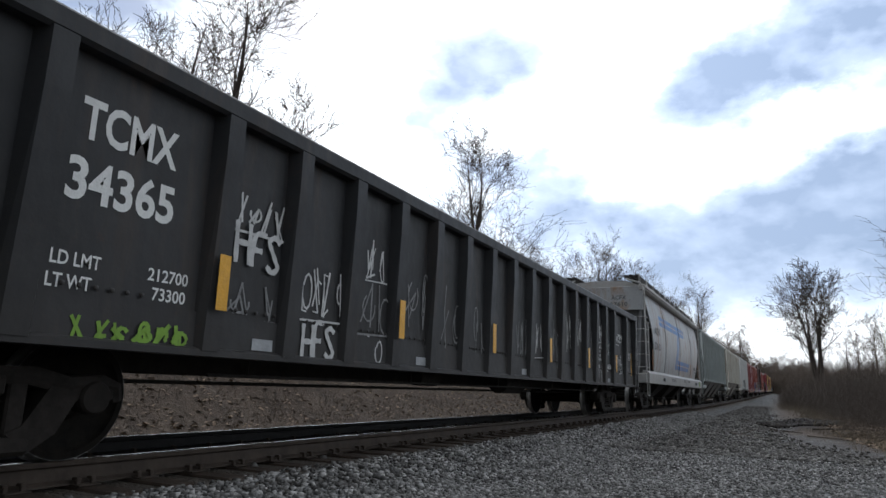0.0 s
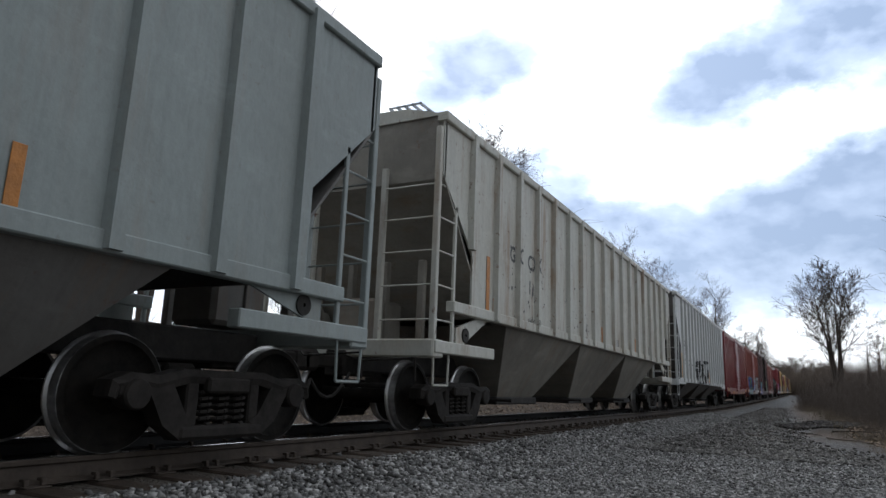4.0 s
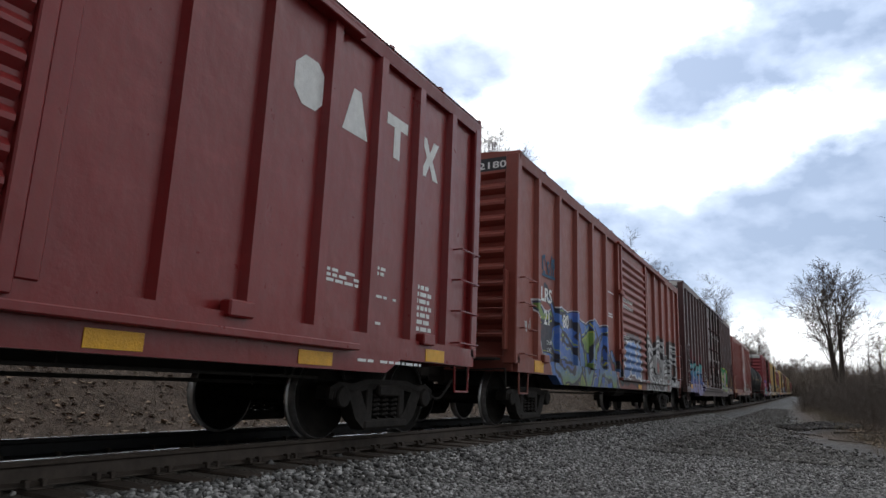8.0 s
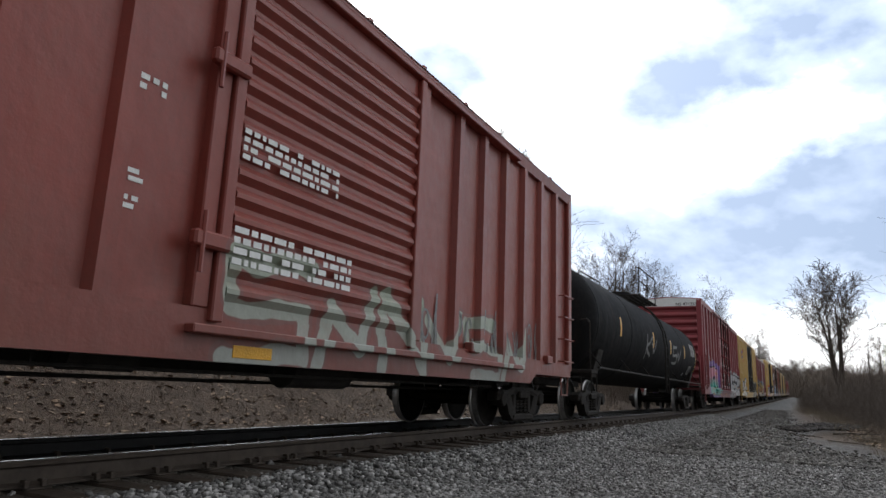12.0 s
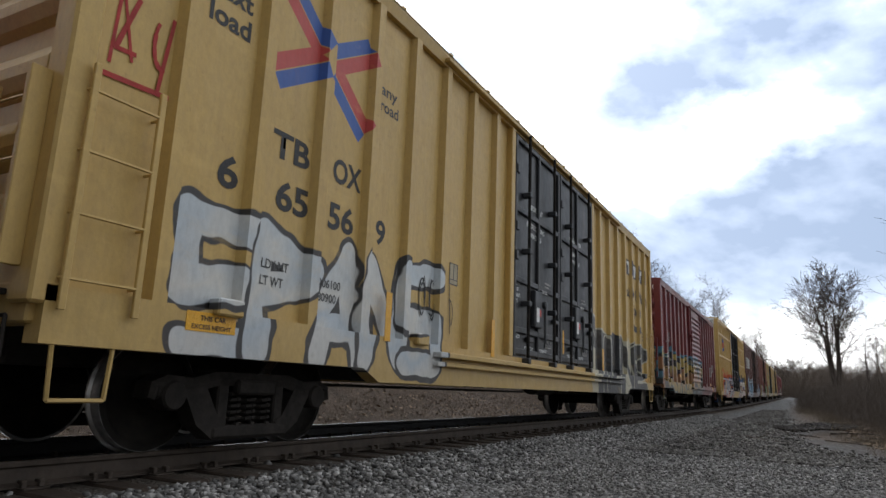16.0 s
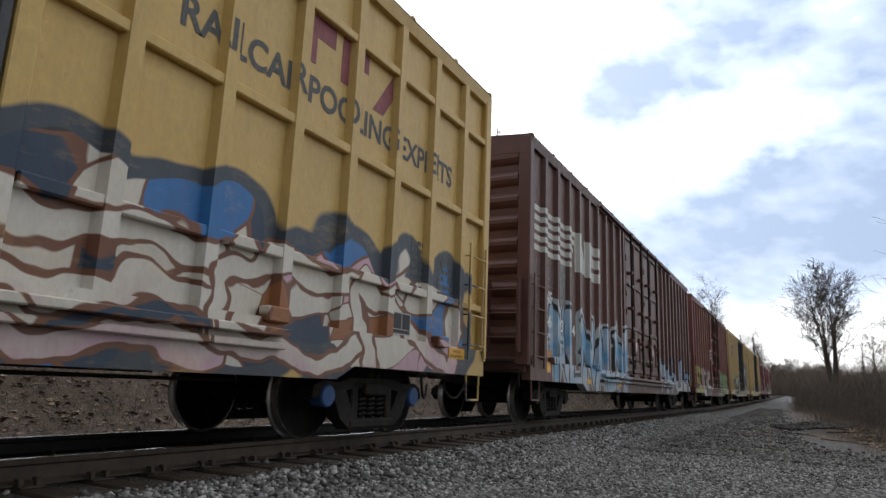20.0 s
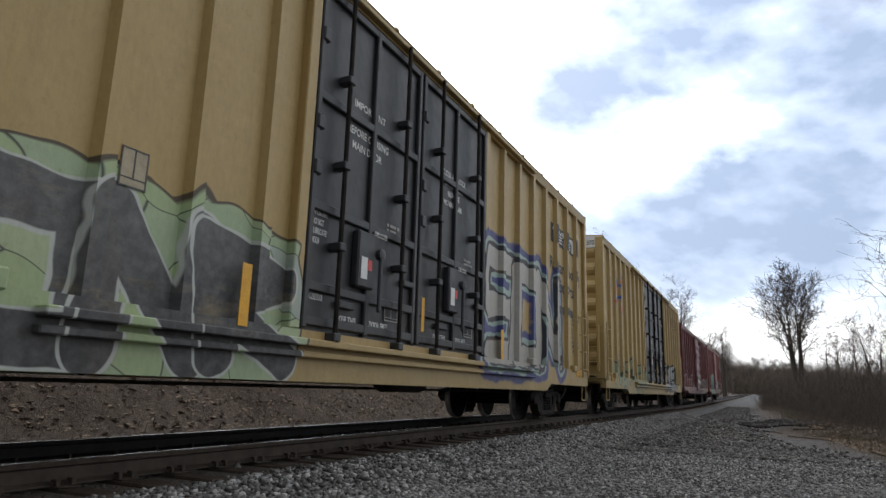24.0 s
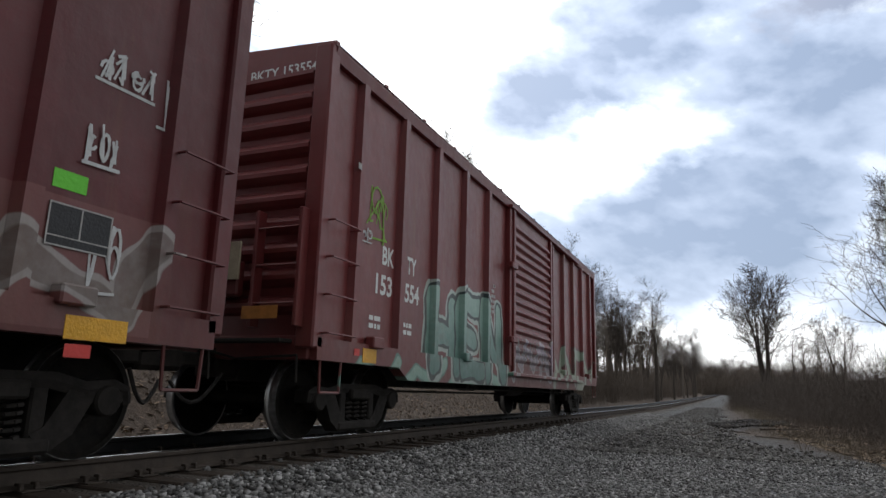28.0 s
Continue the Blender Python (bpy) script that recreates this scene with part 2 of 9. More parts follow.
def paint(name, color, fade=None, rust=0.15, streak=0.3, rough=0.5, pieces=(), gloss=0.4, dust=0.35, strokes=()):
    """Weathered wagon paint: faded patches, streaks that run down, rust spots, road dust low down, and sprayed pieces."""
    n = Nodes(name)
    p = n.coords()
    sep = n.node("SeparateXYZ", [p]).outputs
    fade = fade or tuple(c * 0.75 + 0.06 for c in color)
    col = n.mix(n.ramp(n.noise(p, 0.55, 5), 0.35, 0.7), color, fade)
    col = n.mix(n.math("MULTIPLY", n.ramp(n.noise(n.coords((1, 6, 0.35)), 1.3, 5, 0.65), 0.5, 0.78), streak), col, tuple(c * 0.4 for c in color))
    for stroke in strokes:
        col = banded(n, (sep[1], sep[2]), col, *stroke)
    for piece in pieces:
        col = sprayed(n, (sep[1], sep[2]), col, piece)
    col = n.mix(n.math("MULTIPLY", n.ramp(n.noise(n.coords((1, 4, 0.5)), 0.9, 6, 0.7), 0.53, 0.69), rust), col, (0.24, 0.12, 0.048))
    if rust > 0.5:
        runs = n.math("MULTIPLY", n.ramp(n.noise(n.coords((1, 4.5, 0.22)), 1.2, 6, 0.65), 0.5, 0.64), n.ramp(n.noise(n.coords((1, 0.7, 0.9)), 0.9, 3), 0.42, 0.56))
        col = n.mix(n.math("MULTIPLY", runs, rust * 0.85), col, (0.27, 0.15, 0.06))
    col = n.mix(n.math("MULTIPLY", n.ramp(n.noise(p, 9, 5, 0.7), 0.62, 0.7), min(1, rust * 1.6)), col, (0.13, 0.05, 0.025))
    grime = n.math("MULTIPLY", n.ramp(n.math("ADD", sep[2], n.math("MULTIPLY", n.noise(p, 2.5, 4), 1.4)), 2.6, 1.2), dust)
    col = n.mix(grime, col, (0.085, 0.07, 0.055))
    speck = n.ramp(n.noise(n.coords((1, 1, 0.45)), 24, 5, 0.75), 0.4, 0.72)
    col = n.mix(n.math("MULTIPLY", speck, 0.16), col, n.mix(1.0, col, (0.05, 0.042, 0.036)))
    smear = n.math("MULTIPLY", n.ramp(n.noise(n.coords((1, 0.7, 2.2)), 1.7, 6, 0.7), 0.55, 0.75), 0.22)
    col = n.mix(smear, col, tuple(min(1, c * 1.5 + 0.03) for c in color))
    big = n.noise(n.coords((1, 1, 0.7)), 1.5, 3)
    small = n.noise(p, 30, 3)
    bump = n.math("ADD", n.math("MULTIPLY", big, 1.0), n.math("MULTIPLY", small, 0.05))
    return n.surface(col, n.ramp(n.noise(p, 5, 4), -0.6, 1.6) if rough is None else n.math("ADD", n.math("MULTIPLY", n.noise(p, 6, 4), 0.25), rough - 0.12),
                     bump=bump, depth=0.05, strength=0.6, gloss=gloss)


def plain(name, color, rough=0.6, metal=0.0, vary=0.35, scale=6.0, gloss=0.4, bump=0.01):
    n = Nodes(name)
    p = n.coords()
    a = n.noise(p, scale, 5, 0.65)
    col = n.mix(n.ramp(a, 0.3, 0.75), tuple(c * (1 - vary) for c in color), tuple(min(1, c * (1 + vary * 0.6)) for c in color))
    return n.surface(col, n.math("ADD", n.math("MULTIPLY", n.noise(p, scale * 2.3, 3), 0.3), rough - 0.15), metal, n.noise(p, scale * 4, 4), bump, 0.5, gloss)


def glow(name, color, power):
    n = Nodes(name)
    e = n.node("Emission", [color, power])
    n.t.links.new(e.outputs[0], n.out.inputs[0])
    return n.mat


STEEL_DARK = plain("dark_cast_steel", (0.029, 0.025, 0.022), 0.8, 0.0, 0.5, gloss=0.15)
STEEL_TREAD = plain("polished_tread_steel", (0.55, 0.55, 0.56), 0.22, 1.0, 0.15)
UNDER = plain("underframe_grime", (0.032, 0.028, 0.025), 0.85, 0, 0.5)
WHITE = plain("stencil_white", (0.72, 0.72, 0.7), 0.6, 0, 0.12, 12)
BLACK = plain("stencil_black", (0.02, 0.02, 0.022), 0.55, 0, 0.3, 12)
AMBER = plain("reflector_amber", (0.72, 0.36, 0.02), 0.4, 0, 0.15, 12)
ORANGE = plain("reflector_orange", (0.45, 0.17, 0.03), 0.45, 0, 0.3, 8)
REDDISH = plain("signal_red", (0.6, 0.05, 0.04), 0.45, 0, 0.15)
GREEN_TAG = plain("lime_green", (0.12, 0.6, 0.03), 0.5, 0, 0.1)
GALV = plain("galvanised_steel", (0.3, 0.31, 0.32), 0.45, 0.7, 0.25)


def pebble_material(name, dark, light):
    n = Nodes(name)
    r = n.node("NewGeometry").outputs["Random Per Island"]
    p = n.coords()
    col = n.mix(n.math("POWER", r, 2.2), dark, light)
    col = n.mix(n.math("MULTIPLY", n.ramp(n.noise(p, 0.5, 4), 0.45, 0.7), 0.5), col, tuple(c * 0.5 for c in light))
    return n.surface(col, 0.85, bump=n.noise(p, 90, 3), depth=0.004, gloss=0.25)


def bark_material(name, a, b):
    n = Nodes(name)
    p = n.coords((1, 1, 0.25))
    return n.surface(n.mix(n.noise(p, 7, 5), a, b), 0.9, bump=n.noise(p, 22, 4), depth=0.02, gloss=0.2)


BARK = bark_material("bark", (0.035, 0.028, 0.024), (0.11, 0.09, 0.075))
BARK_PALE = bark_material("pale_bark", (0.07, 0.058, 0.048), (0.2, 0.165, 0.135))
THICKET = bark_material("thicket_stems", (0.045, 0.037, 0.031), (0.125, 0.1, 0.083))
TWIG = bark_material("dry_twigs", (0.055, 0.042, 0.033), (0.15, 0.12, 0.095))
PEBBLE = pebble_material("crushed_stone", (0.068, 0.064, 0.06), (0.41, 0.395, 0.375))
TIE_WOOD = plain("creosoted_timber", (0.055, 0.04, 0.03), 0.9, 0, 0.5, 9, 0.2, 0.02)
PEBBLE_DIRTY = pebble_material("dirty_crushed_stone", (0.04, 0.036, 0.032), (0.22, 0.206, 0.188))
BURNT = pebble_material("burnt_brush", (0.014, 0.012, 0.011), (0.07, 0.058, 0.05))
RAIL_RUST = plain("rusty_rail", (0.06, 0.045, 0.035), 0.75, 0.0, 0.4, 5, 0.3)


def wheel_material():
    """Dark cast wheel with a rim worn bright."""
    n = Nodes("wheel_steel")
    p = n.coords()
    r = n.node("VectorMath", [n.node("VectorMath", [p, (0, 1, 1)], operation="MULTIPLY").outputs[0]], operation="LENGTH").outputs["Value"]
    rim = n.ramp(n.math("ADD", r, n.math("MULTIPLY", n.noise(p, 5, 3), 0.02)), 0.456, 0.468)
    grime = n.mix(n.ramp(n.noise(p, 7, 5, 0.7), 0.3, 0.7), (0.006, 0.0055, 0.005), (0.019, 0.016, 0.013))
    return n.surface(n.mix(rim, grime, (0.45, 0.44, 0.43)), n.math("SUBTRACT", 0.7, n.math("MULTIPLY", rim, 0.4)), n.math("MULTIPLY", rim, 0.9), n.noise(p, 25, 4), 0.01, gloss=0.08)


WHEEL = wheel_material()
# far rail's steel: the shade under the train is put into this near-black colour
RAIL_SHADED = plain("shaded_rail", (0.012, 0.011, 0.011), 0.6, 0.0, 0.3, 5, 0.3)
LEAF_DEAD = bark_material("dead_leaves", (0.08, 0.055, 0.04), (0.36, 0.26, 0.18))
DRY_GRASS = plain("dry_grass", (0.16, 0.13, 0.09), 0.9, 0, 0.4, 2, 0.2)


# ---- shapes ----
class Shape:
    """Gathers vertices and faces of one mesh."""

    def __init__(self):
        self.v, self.f, self.smooth = [], [], False

    def add(self, verts, faces):
        k = len(self.v)
        self.v += [tuple(p) for p in verts]
        self.f += [tuple(i + k for i in q) for q in faces]
        return self

    def box(self, x0, x1, y0, y1, z0, z1):
        return self.add([(x, y, z) for z in (z0, z1) for y in (y0, y1) for x in (x0, x1)],
                        [(0, 2, 3, 1), (4, 5, 7, 6), (0, 1, 5, 4), (2, 6, 7, 3), (1, 3, 7, 5), (0, 4, 6, 2)])

    def soft(self, x0, x1, y0, y1, z0, z1, c=0.012):
        """A box with chamfered edges."""
        k = len(self.v)
        pts = []
        for sx, x in ((1, x0), (-1, x1)):
            for sy, y in ((1, y0), (-1, y1)):
                for sz, z in ((1, z0), (-1, z1)):
                    pts += [(x + sx * c, y + sy * c, z), (x + sx * c, y, z + sz * c), (x, y + sy * c, z + sz * c)]
        i = {(a, b, d): 3 * (4 * a + 2 * b + d) for a in (0, 1) for b in (0, 1) for d in (0, 1)}
        fs = []
        for a in (0, 1):
            q = [i[a, 0, 0] + 2, i[a, 1, 0] + 2, i[a, 1, 1] + 2, i[a, 0, 1] + 2]
            fs.append(q[::-1] if a == 0 else q)
            q = [i[0, a, 0] + 1, i[1, a, 0] + 1, i[1, a, 1] + 1, i[0, a, 1] + 1]
            fs.append(q if a == 0 else q[::-1])
            q = [i[0, 0, a], i[1, 0, a], i[1, 1, a], i[0, 1, a]]
            fs.append(q[::-1] if a == 0 else q)
        for a in (0, 1):
            for b in (0, 1):
                fs.append((i[a, b, 0] + 2, i[a, b, 1] + 2, i[a, b, 1] + 1, i[a, b, 0] + 1))
                fs.append((i[a, 0, b] + 2, i[a, 1, b] + 2, i[a, 1, b], i[a, 0, b]))
                fs.append((i[0, a, b] + 1, i[1, a, b] + 1, i[1, a, b], i[0, a, b]))
                for d in (0, 1):
                    fs.append((i[a, b, d], i[a, b, d] + 1, i[a, b, d] + 2))
        self.v += pts
        self.f += [tuple(j + k for j in q) for q in fs]
        return self

    def loft(self, rings, closed=True, caps=True):
        k, m = len(self.v), len(rings[0])
        for r in rings:
            self.v += [tuple(p) for p in r]
        for a in range(len(rings) - 1):
            for j in range(m if closed else m - 1):
                j2 = (j + 1) % m
                self.f.append((k + a * m + j, k + a * m + j2, k + (a + 1) * m + j2, k + (a + 1) * m + j))
        if caps:
            self.f.append(tuple(k + j for j in reversed(range(m))))
            self.f.append(tuple(k + (len(rings) - 1) * m + j for j in range(m)))
        return self

    def prism(self, outline, axis, a, b):
        """An outline of (p, q) pairs pushed along axis x, y or z from a to b."""
        put = {"x": lambda p, q, t: (t, p, q), "y": lambda p, q, t: (p, t, q), "z": lambda p, q, t: (p, q, t)}[axis]
        return self.loft([[put(p, q, a) for p, q in outline], [put(p, q, b) for p, q in outline]])

    def rod(self, a, b, r, n=6, r2=None):
        a, b = Vector(a), Vector(b)
        d = (b - a).normalized()
        u = d.orthogonal().normalized()
        w = d.cross(u)
        r2 = r if r2 is None else r2
        ring = lambda c, q: [c + (u * math.cos(t) + w * math.sin(t)) * q for t in [2 * math.pi * i / n for i in range(n)]]
        return self.loft([ring(a, r), ring(b, r2)])

    def path(self, pts, r, n=6):
        for a, b in zip(pts, pts[1:]):
            self.rod(a, b, r, n)
        return self

    def turn(self, profile, n=24, axis="x"):
        """A body of revolution: (along, radius) pairs about an axis through the origin."""
        put = {"x": lambda a, r, t: (a, r * math.cos(t), r * math.sin(t)), "y": lambda a, r, t: (r * math.cos(t), a, r * math.sin(t)),
               "z": lambda a, r, t: (r * math.cos(t), r * math.sin(t), a)}[axis]
        return self.loft([[put(a, r, 2 * math.pi * i / n) for i in range(n)] for a, r in profile])

    def moved(self, m):
        self.v = [tuple(m @ Vector(p)) for p in self.v]
        return self

    def mesh(self, name):
        me = bpy.data.meshes.new(name)
        me.from_pydata(self.v, [], self.f)
        b = bmesh.new()
        b.from_mesh(me)
        bmesh.ops.recalc_face_normals(b, faces=b.faces)
        b.to_mesh(me)
        b.free()
        if self.smooth:
            me.polygons.foreach_set("use_smooth", [True] * len(me.polygons))
            me.set_sharp_from_angle(angle=radians(38))
        return me


def part(name, shape, material, parent=None, label="", at=None):
    """Links a shape, or a mesh that is there already, as one object."""
    me = shape.mesh(name) if isinstance(shape, Shape) else shape
    if not me.materials:
        me.materials.append(material)
    ob = new(name, me)
    ob.parent = parent
    if at is not None:
        ob.matrix_basis = at
    if label:
        tagged(ob, label)
    return ob


TEXTS = {}
RIDGES = {}   # the ribs on a wagon's near side: from, to, how far out


def lettering(body, x, y, z, size, material, parent, width=None, name="lettering", end=False):
    """Painted characters on a wagon's near side (or on its front end), read from the left, at the left foot of the line."""
    key = (body, round(size, 3), material.name, width)
    if key not in TEXTS:
        cu = bpy.data.curves.new("lettering", "FONT")
        cu.body, cu.size, cu.resolution_u, cu.offset = body, size, 3, (0.026 if size > 0.25 else 0.016) * size
        ob = bpy.data.objects.new("lettering", cu)
        me = bpy.data.meshes.new_from_object(ob)
        bpy.data.objects.remove(ob)
        bpy.data.curves.remove(cu)
        if width and me.vertices:
            w = max(v.co.x for v in me.vertices)
            for v in me.vertices:
                v.co.x *= width / w
        TEXTS[key] = me
    m = pose(x, y, z, 90, 0, 0) if end else pose(x, y, z, 90, 0, 90)
    me = TEXTS[key]
    wide = max([v.co.x for v in me.vertices], default=0)
    ridges = [] if end else [r for r in RIDGES.get(parent.name, ()) if x < r[2] and r[1] > y and r[0] < y + wide]
    if ridges:
        # the paint goes over the ribs: the part of each letter on a rib stands on the rib's face
        bm = bmesh.new()
        bm.from_mesh(me)
        for a, b, face in ridges:
            for cut in (a - y, b - y):
                bmesh.ops.bisect_plane(bm, geom=bm.verts[:] + bm.edges[:] + bm.faces[:], plane_co=(cut, 0, 0), plane_no=(1, 0, 0))
        vs, fs = [], []
        for f in bm.faces:
            c = f.calc_center_median().x + y
            out = max([face + 0.004 - x for a, b, face in ridges if a < c < b], default=0)
            fs.append(tuple(range(len(vs), len(vs) + len(f.verts))))
            vs += [(v.co.x, v.co.y, out) for v in f.verts]
        bm.free()
        me = bpy.data.meshes.new(name)
        me.from_pydata(vs, [], fs)
    return part(name, me, material, parent, at=m)


def bars(x, y, z, w, h, rows, material, parent, seed=0):
    """Lines of small writing too far to read: rows of short plain bars."""
    rnd = random.Random(seed)
    s = Shape()
    for r in range(rows):
        top = z + h - r * h / rows
        at = y
        while at < y + w - 0.03:
            run = min(rnd.uniform(0.04, 0.16), y + w - at)
            s.box(x, x + 0.002, at, at + run, top - h / rows * 0.6, top)
            at += run + 0.03
            if rnd.random() < 0.15:
                at += 0.1
    return part("small_writing", s, material, parent)


# ---- ground and track ----
def grade(y):
    """The height of the rail heads: level beside the camera, then a gentle climb away from it."""
    return 0.0055 * (math.sqrt((y - 45) ** 2 + 500) + (y - 45)) - 0.0135


def smooth(a, b, t):
    t = min(1, max(0, (t - a) / (b - a)))
    return t * t * (3 - 2 * t)


def ground_height(x, y):
    base = grade(y) if y < 420 else grade(420)
    if y < -60:
        base = 0
    bank = 0.35 + 0.65 * (1 - smooth(28, 70, y))
    if x > 0:
        h = -0.2 - 0.24 * smooth(1.45, 2.7, x) + 0.17 * smooth(4.9, 6.2, x) * smooth(22, 25, y) + 0.15 * smooth(8.5, 11, x) + 0.6 * smooth(9, 30, x)
    else:
        h = -0.2 - 0.3 * smooth(1.45, 2.8, -x) + bank * (2.1 * smooth(4.2, 8.5, -x) + 1.6 * smooth(8, 24, -x))
        h += 0.25 * bank * smooth(4.0, 6.0, -x) * noise.noise(Vector((x * 0.5, y * 0.45, 0)))
    h += 0.035 * noise.noise(Vector((x * 0.8, y * 0.8, 3))) * smooth(1.5, 2.2, abs(x))
    far = max(abs(x) - 60, 0)
    return base + h + far * 0.004


def spread(a, b, first, grow):
    out, step = [a], first
    while out[-1] < b:
        out.append(min(b, out[-1] + step))
        step *= grow
    return out


def build_ground():
    xs = sorted({-x for x in spread(9, 2500, 0.7, 1.25)} | set(spread(9, 2500, 0.7, 1.25)) | {i * 0.3 for i in range(-30, 31)})
    ys = sorted({-y for y in spread(3, 2500, 0.8, 1.3)} | {i * 0.4 for i in range(-7, 100)} | set(spread(40, 3500, 0.8, 1.1)))
    s = Shape()
    s.v = [(x, y, ground_height(x, y)) for y in ys for x in xs]
    w = len(xs)
    s.f = [(j * w + i, j * w + i + 1, (j + 1) * w + i + 1, (j + 1) * w + i) for j in range(len(ys) - 1) for i in range(w - 1)]
    s.smooth = True
    me = bpy.data.meshes.new("ground")
    me.from_pydata(s.v, [], s.f)
    n = Nodes("ground_cover")
    p = n.coords()
    sep = n.node("SeparateXYZ", [p]).outputs
    wob = n.math("MULTIPLY", n.math("SUBTRACT", n.noise(p, 0.55, 5), 0.5), 2.6)
    x = n.math("ADD", sep[0], wob)
    cell = n.node("TexVoronoi", {"Vector": p, "Scale": 17.0, "Randomness": 1.0})
    edge = n.node("TexVoronoi", {"Vector": p, "Scale": 17.0, "Randomness": 1.0}, feature="DISTANCE_TO_EDGE").outputs[0]
    tone = n.node("SeparateXYZ", [cell.outputs["Color"]]).outputs[0]
    stone = n.mix(n.ramp(edge, 0, 0.12), (0.03, 0.029, 0.028), n.mix(tone, (0.07, 0.069, 0.068), (0.21, 0.207, 0.205)))
    stone = n.mix(n.ramp(n.noise(p, 0.4, 5), 0.45, 0.7), stone, (0.085, 0.075, 0.065))
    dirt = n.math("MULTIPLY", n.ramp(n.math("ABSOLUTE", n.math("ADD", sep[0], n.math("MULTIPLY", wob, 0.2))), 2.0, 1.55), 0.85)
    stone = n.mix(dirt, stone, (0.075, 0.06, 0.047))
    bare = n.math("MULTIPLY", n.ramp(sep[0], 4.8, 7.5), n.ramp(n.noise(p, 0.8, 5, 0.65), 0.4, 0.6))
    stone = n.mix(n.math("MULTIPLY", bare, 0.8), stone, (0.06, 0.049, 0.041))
    soil = n.mix(n.ramp(n.noise(p, 1.2, 6, 0.7), 0.35, 0.65), (0.06, 0.043, 0.033), (0.12, 0.088, 0.066))
    soil = n.mix(n.ramp(n.noise(p, 8, 5, 0.75), 0.52, 0.66), soil, (0.165, 0.13, 0.1))
    soil = n.mix(n.ramp(n.noise(p, 23, 4, 0.8), 0.5, 0.66), soil, (0.03, 0.024, 0.018))
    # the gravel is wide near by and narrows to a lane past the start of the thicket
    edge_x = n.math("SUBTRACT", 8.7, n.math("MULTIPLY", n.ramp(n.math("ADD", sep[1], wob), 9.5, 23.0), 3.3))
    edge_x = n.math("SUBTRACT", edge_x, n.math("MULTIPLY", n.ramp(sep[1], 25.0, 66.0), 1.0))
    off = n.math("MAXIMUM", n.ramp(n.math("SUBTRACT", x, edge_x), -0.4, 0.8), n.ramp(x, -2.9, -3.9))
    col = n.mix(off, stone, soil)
    # a burnt patch of dark ash before the thicket
    ash = n.node("VectorMath", [n.node("VectorMath", [p, (-6.0, -28.0, 0)], operation="ADD").outputs[0], (0.6, 0.24, 0)], operation="MULTIPLY").outputs[0]
    ash = n.math("ADD", n.node("VectorMath", [ash], operation="LENGTH").outputs["Value"], n.math("MULTIPLY", n.noise(p, 1.3, 5, 0.65), 0.9))
    col = n.mix(n.math("MULTIPLY", n.ramp(ash, 1.6, 1.2), 0.85), col, (0.026, 0.022, 0.02))
    height = n.math("ADD", n.math("MULTIPLY", n.math("MINIMUM", edge, 0.25), 1.0), n.math("MULTIPLY", n.noise(p, 6, 6, 0.75), off))
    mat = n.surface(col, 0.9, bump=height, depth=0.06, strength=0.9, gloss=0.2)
    me.polygons.foreach_set("use_smooth", [True] * len(me.polygons))
    me.materials.append(mat)
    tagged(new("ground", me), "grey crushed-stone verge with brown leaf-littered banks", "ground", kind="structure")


def scatter(name, label, count, place, size, material, seed, flat=0.7):
    """Angular stones as one mesh: jittered cubes."""
    rng = np.random.default_rng(seed)
    pts = place(rng, count)
    count = len(pts)
    cube = np.array([(x, y, z) for z in (-1, 1) for y in (-1, 1) for x in (-1, 1)], float)
    v = cube[None] + rng.uniform(-0.55, 0.55, (count, 8, 3))
    s = rng.uniform(size[0], size[1], (count, 1, 1)) * 0.5 * np.concatenate([rng.uniform(0.7, 1.3, (count, 1, 2)), np.full((count, 1, 1), flat)], 2)
    v = v * s
    a, b = rng.uniform(0, 6.283, count), rng.uniform(-0.6, 0.6, count)
    ca, sa, cb, sb = np.cos(a), np.sin(a), np.cos(b), np.sin(b)
    x, y, z = v[..., 0], v[..., 1], v[..., 2]
    y, z = y * cb[:, None] - z * sb[:, None], y * sb[:, None] + z * cb[:, None]
    x, y = x * ca[:, None] - y * sa[:, None], x * sa[:, None] + y * ca[:, None]
    v = np.stack([x, y, z], 2) + pts[:, None, :]
    quads = np.array([(0, 2, 3, 1), (4, 5, 7, 6), (0, 1, 5, 4), (2, 6, 7, 3), (1, 3, 7, 5), (0, 4, 6, 2)])
    f = (quads[None] + 8 * np.arange(count)[:, None, None]).reshape(-1)
    me = bpy.data.meshes.new(name)
    me.vertices.add(count * 8)
    me.vertices.foreach_set("co", v.reshape(-1))
    me.loops.add(len(f))
    me.loops.foreach_set("vertex_index", f)
    me.polygons.add(count * 6)
    me.polygons.foreach_set("loop_start", np.arange(count * 6) * 4)
    me.update(calc_edges=True)
    me.materials.append(material)
    return tagged(new(name, me), label, "gravel", kind="stuff")


def ground_many(x, y):
    return np.array([ground_height(a, b) for a, b in zip(x, y)])


BURNT_AT = (5.95, 28.0)


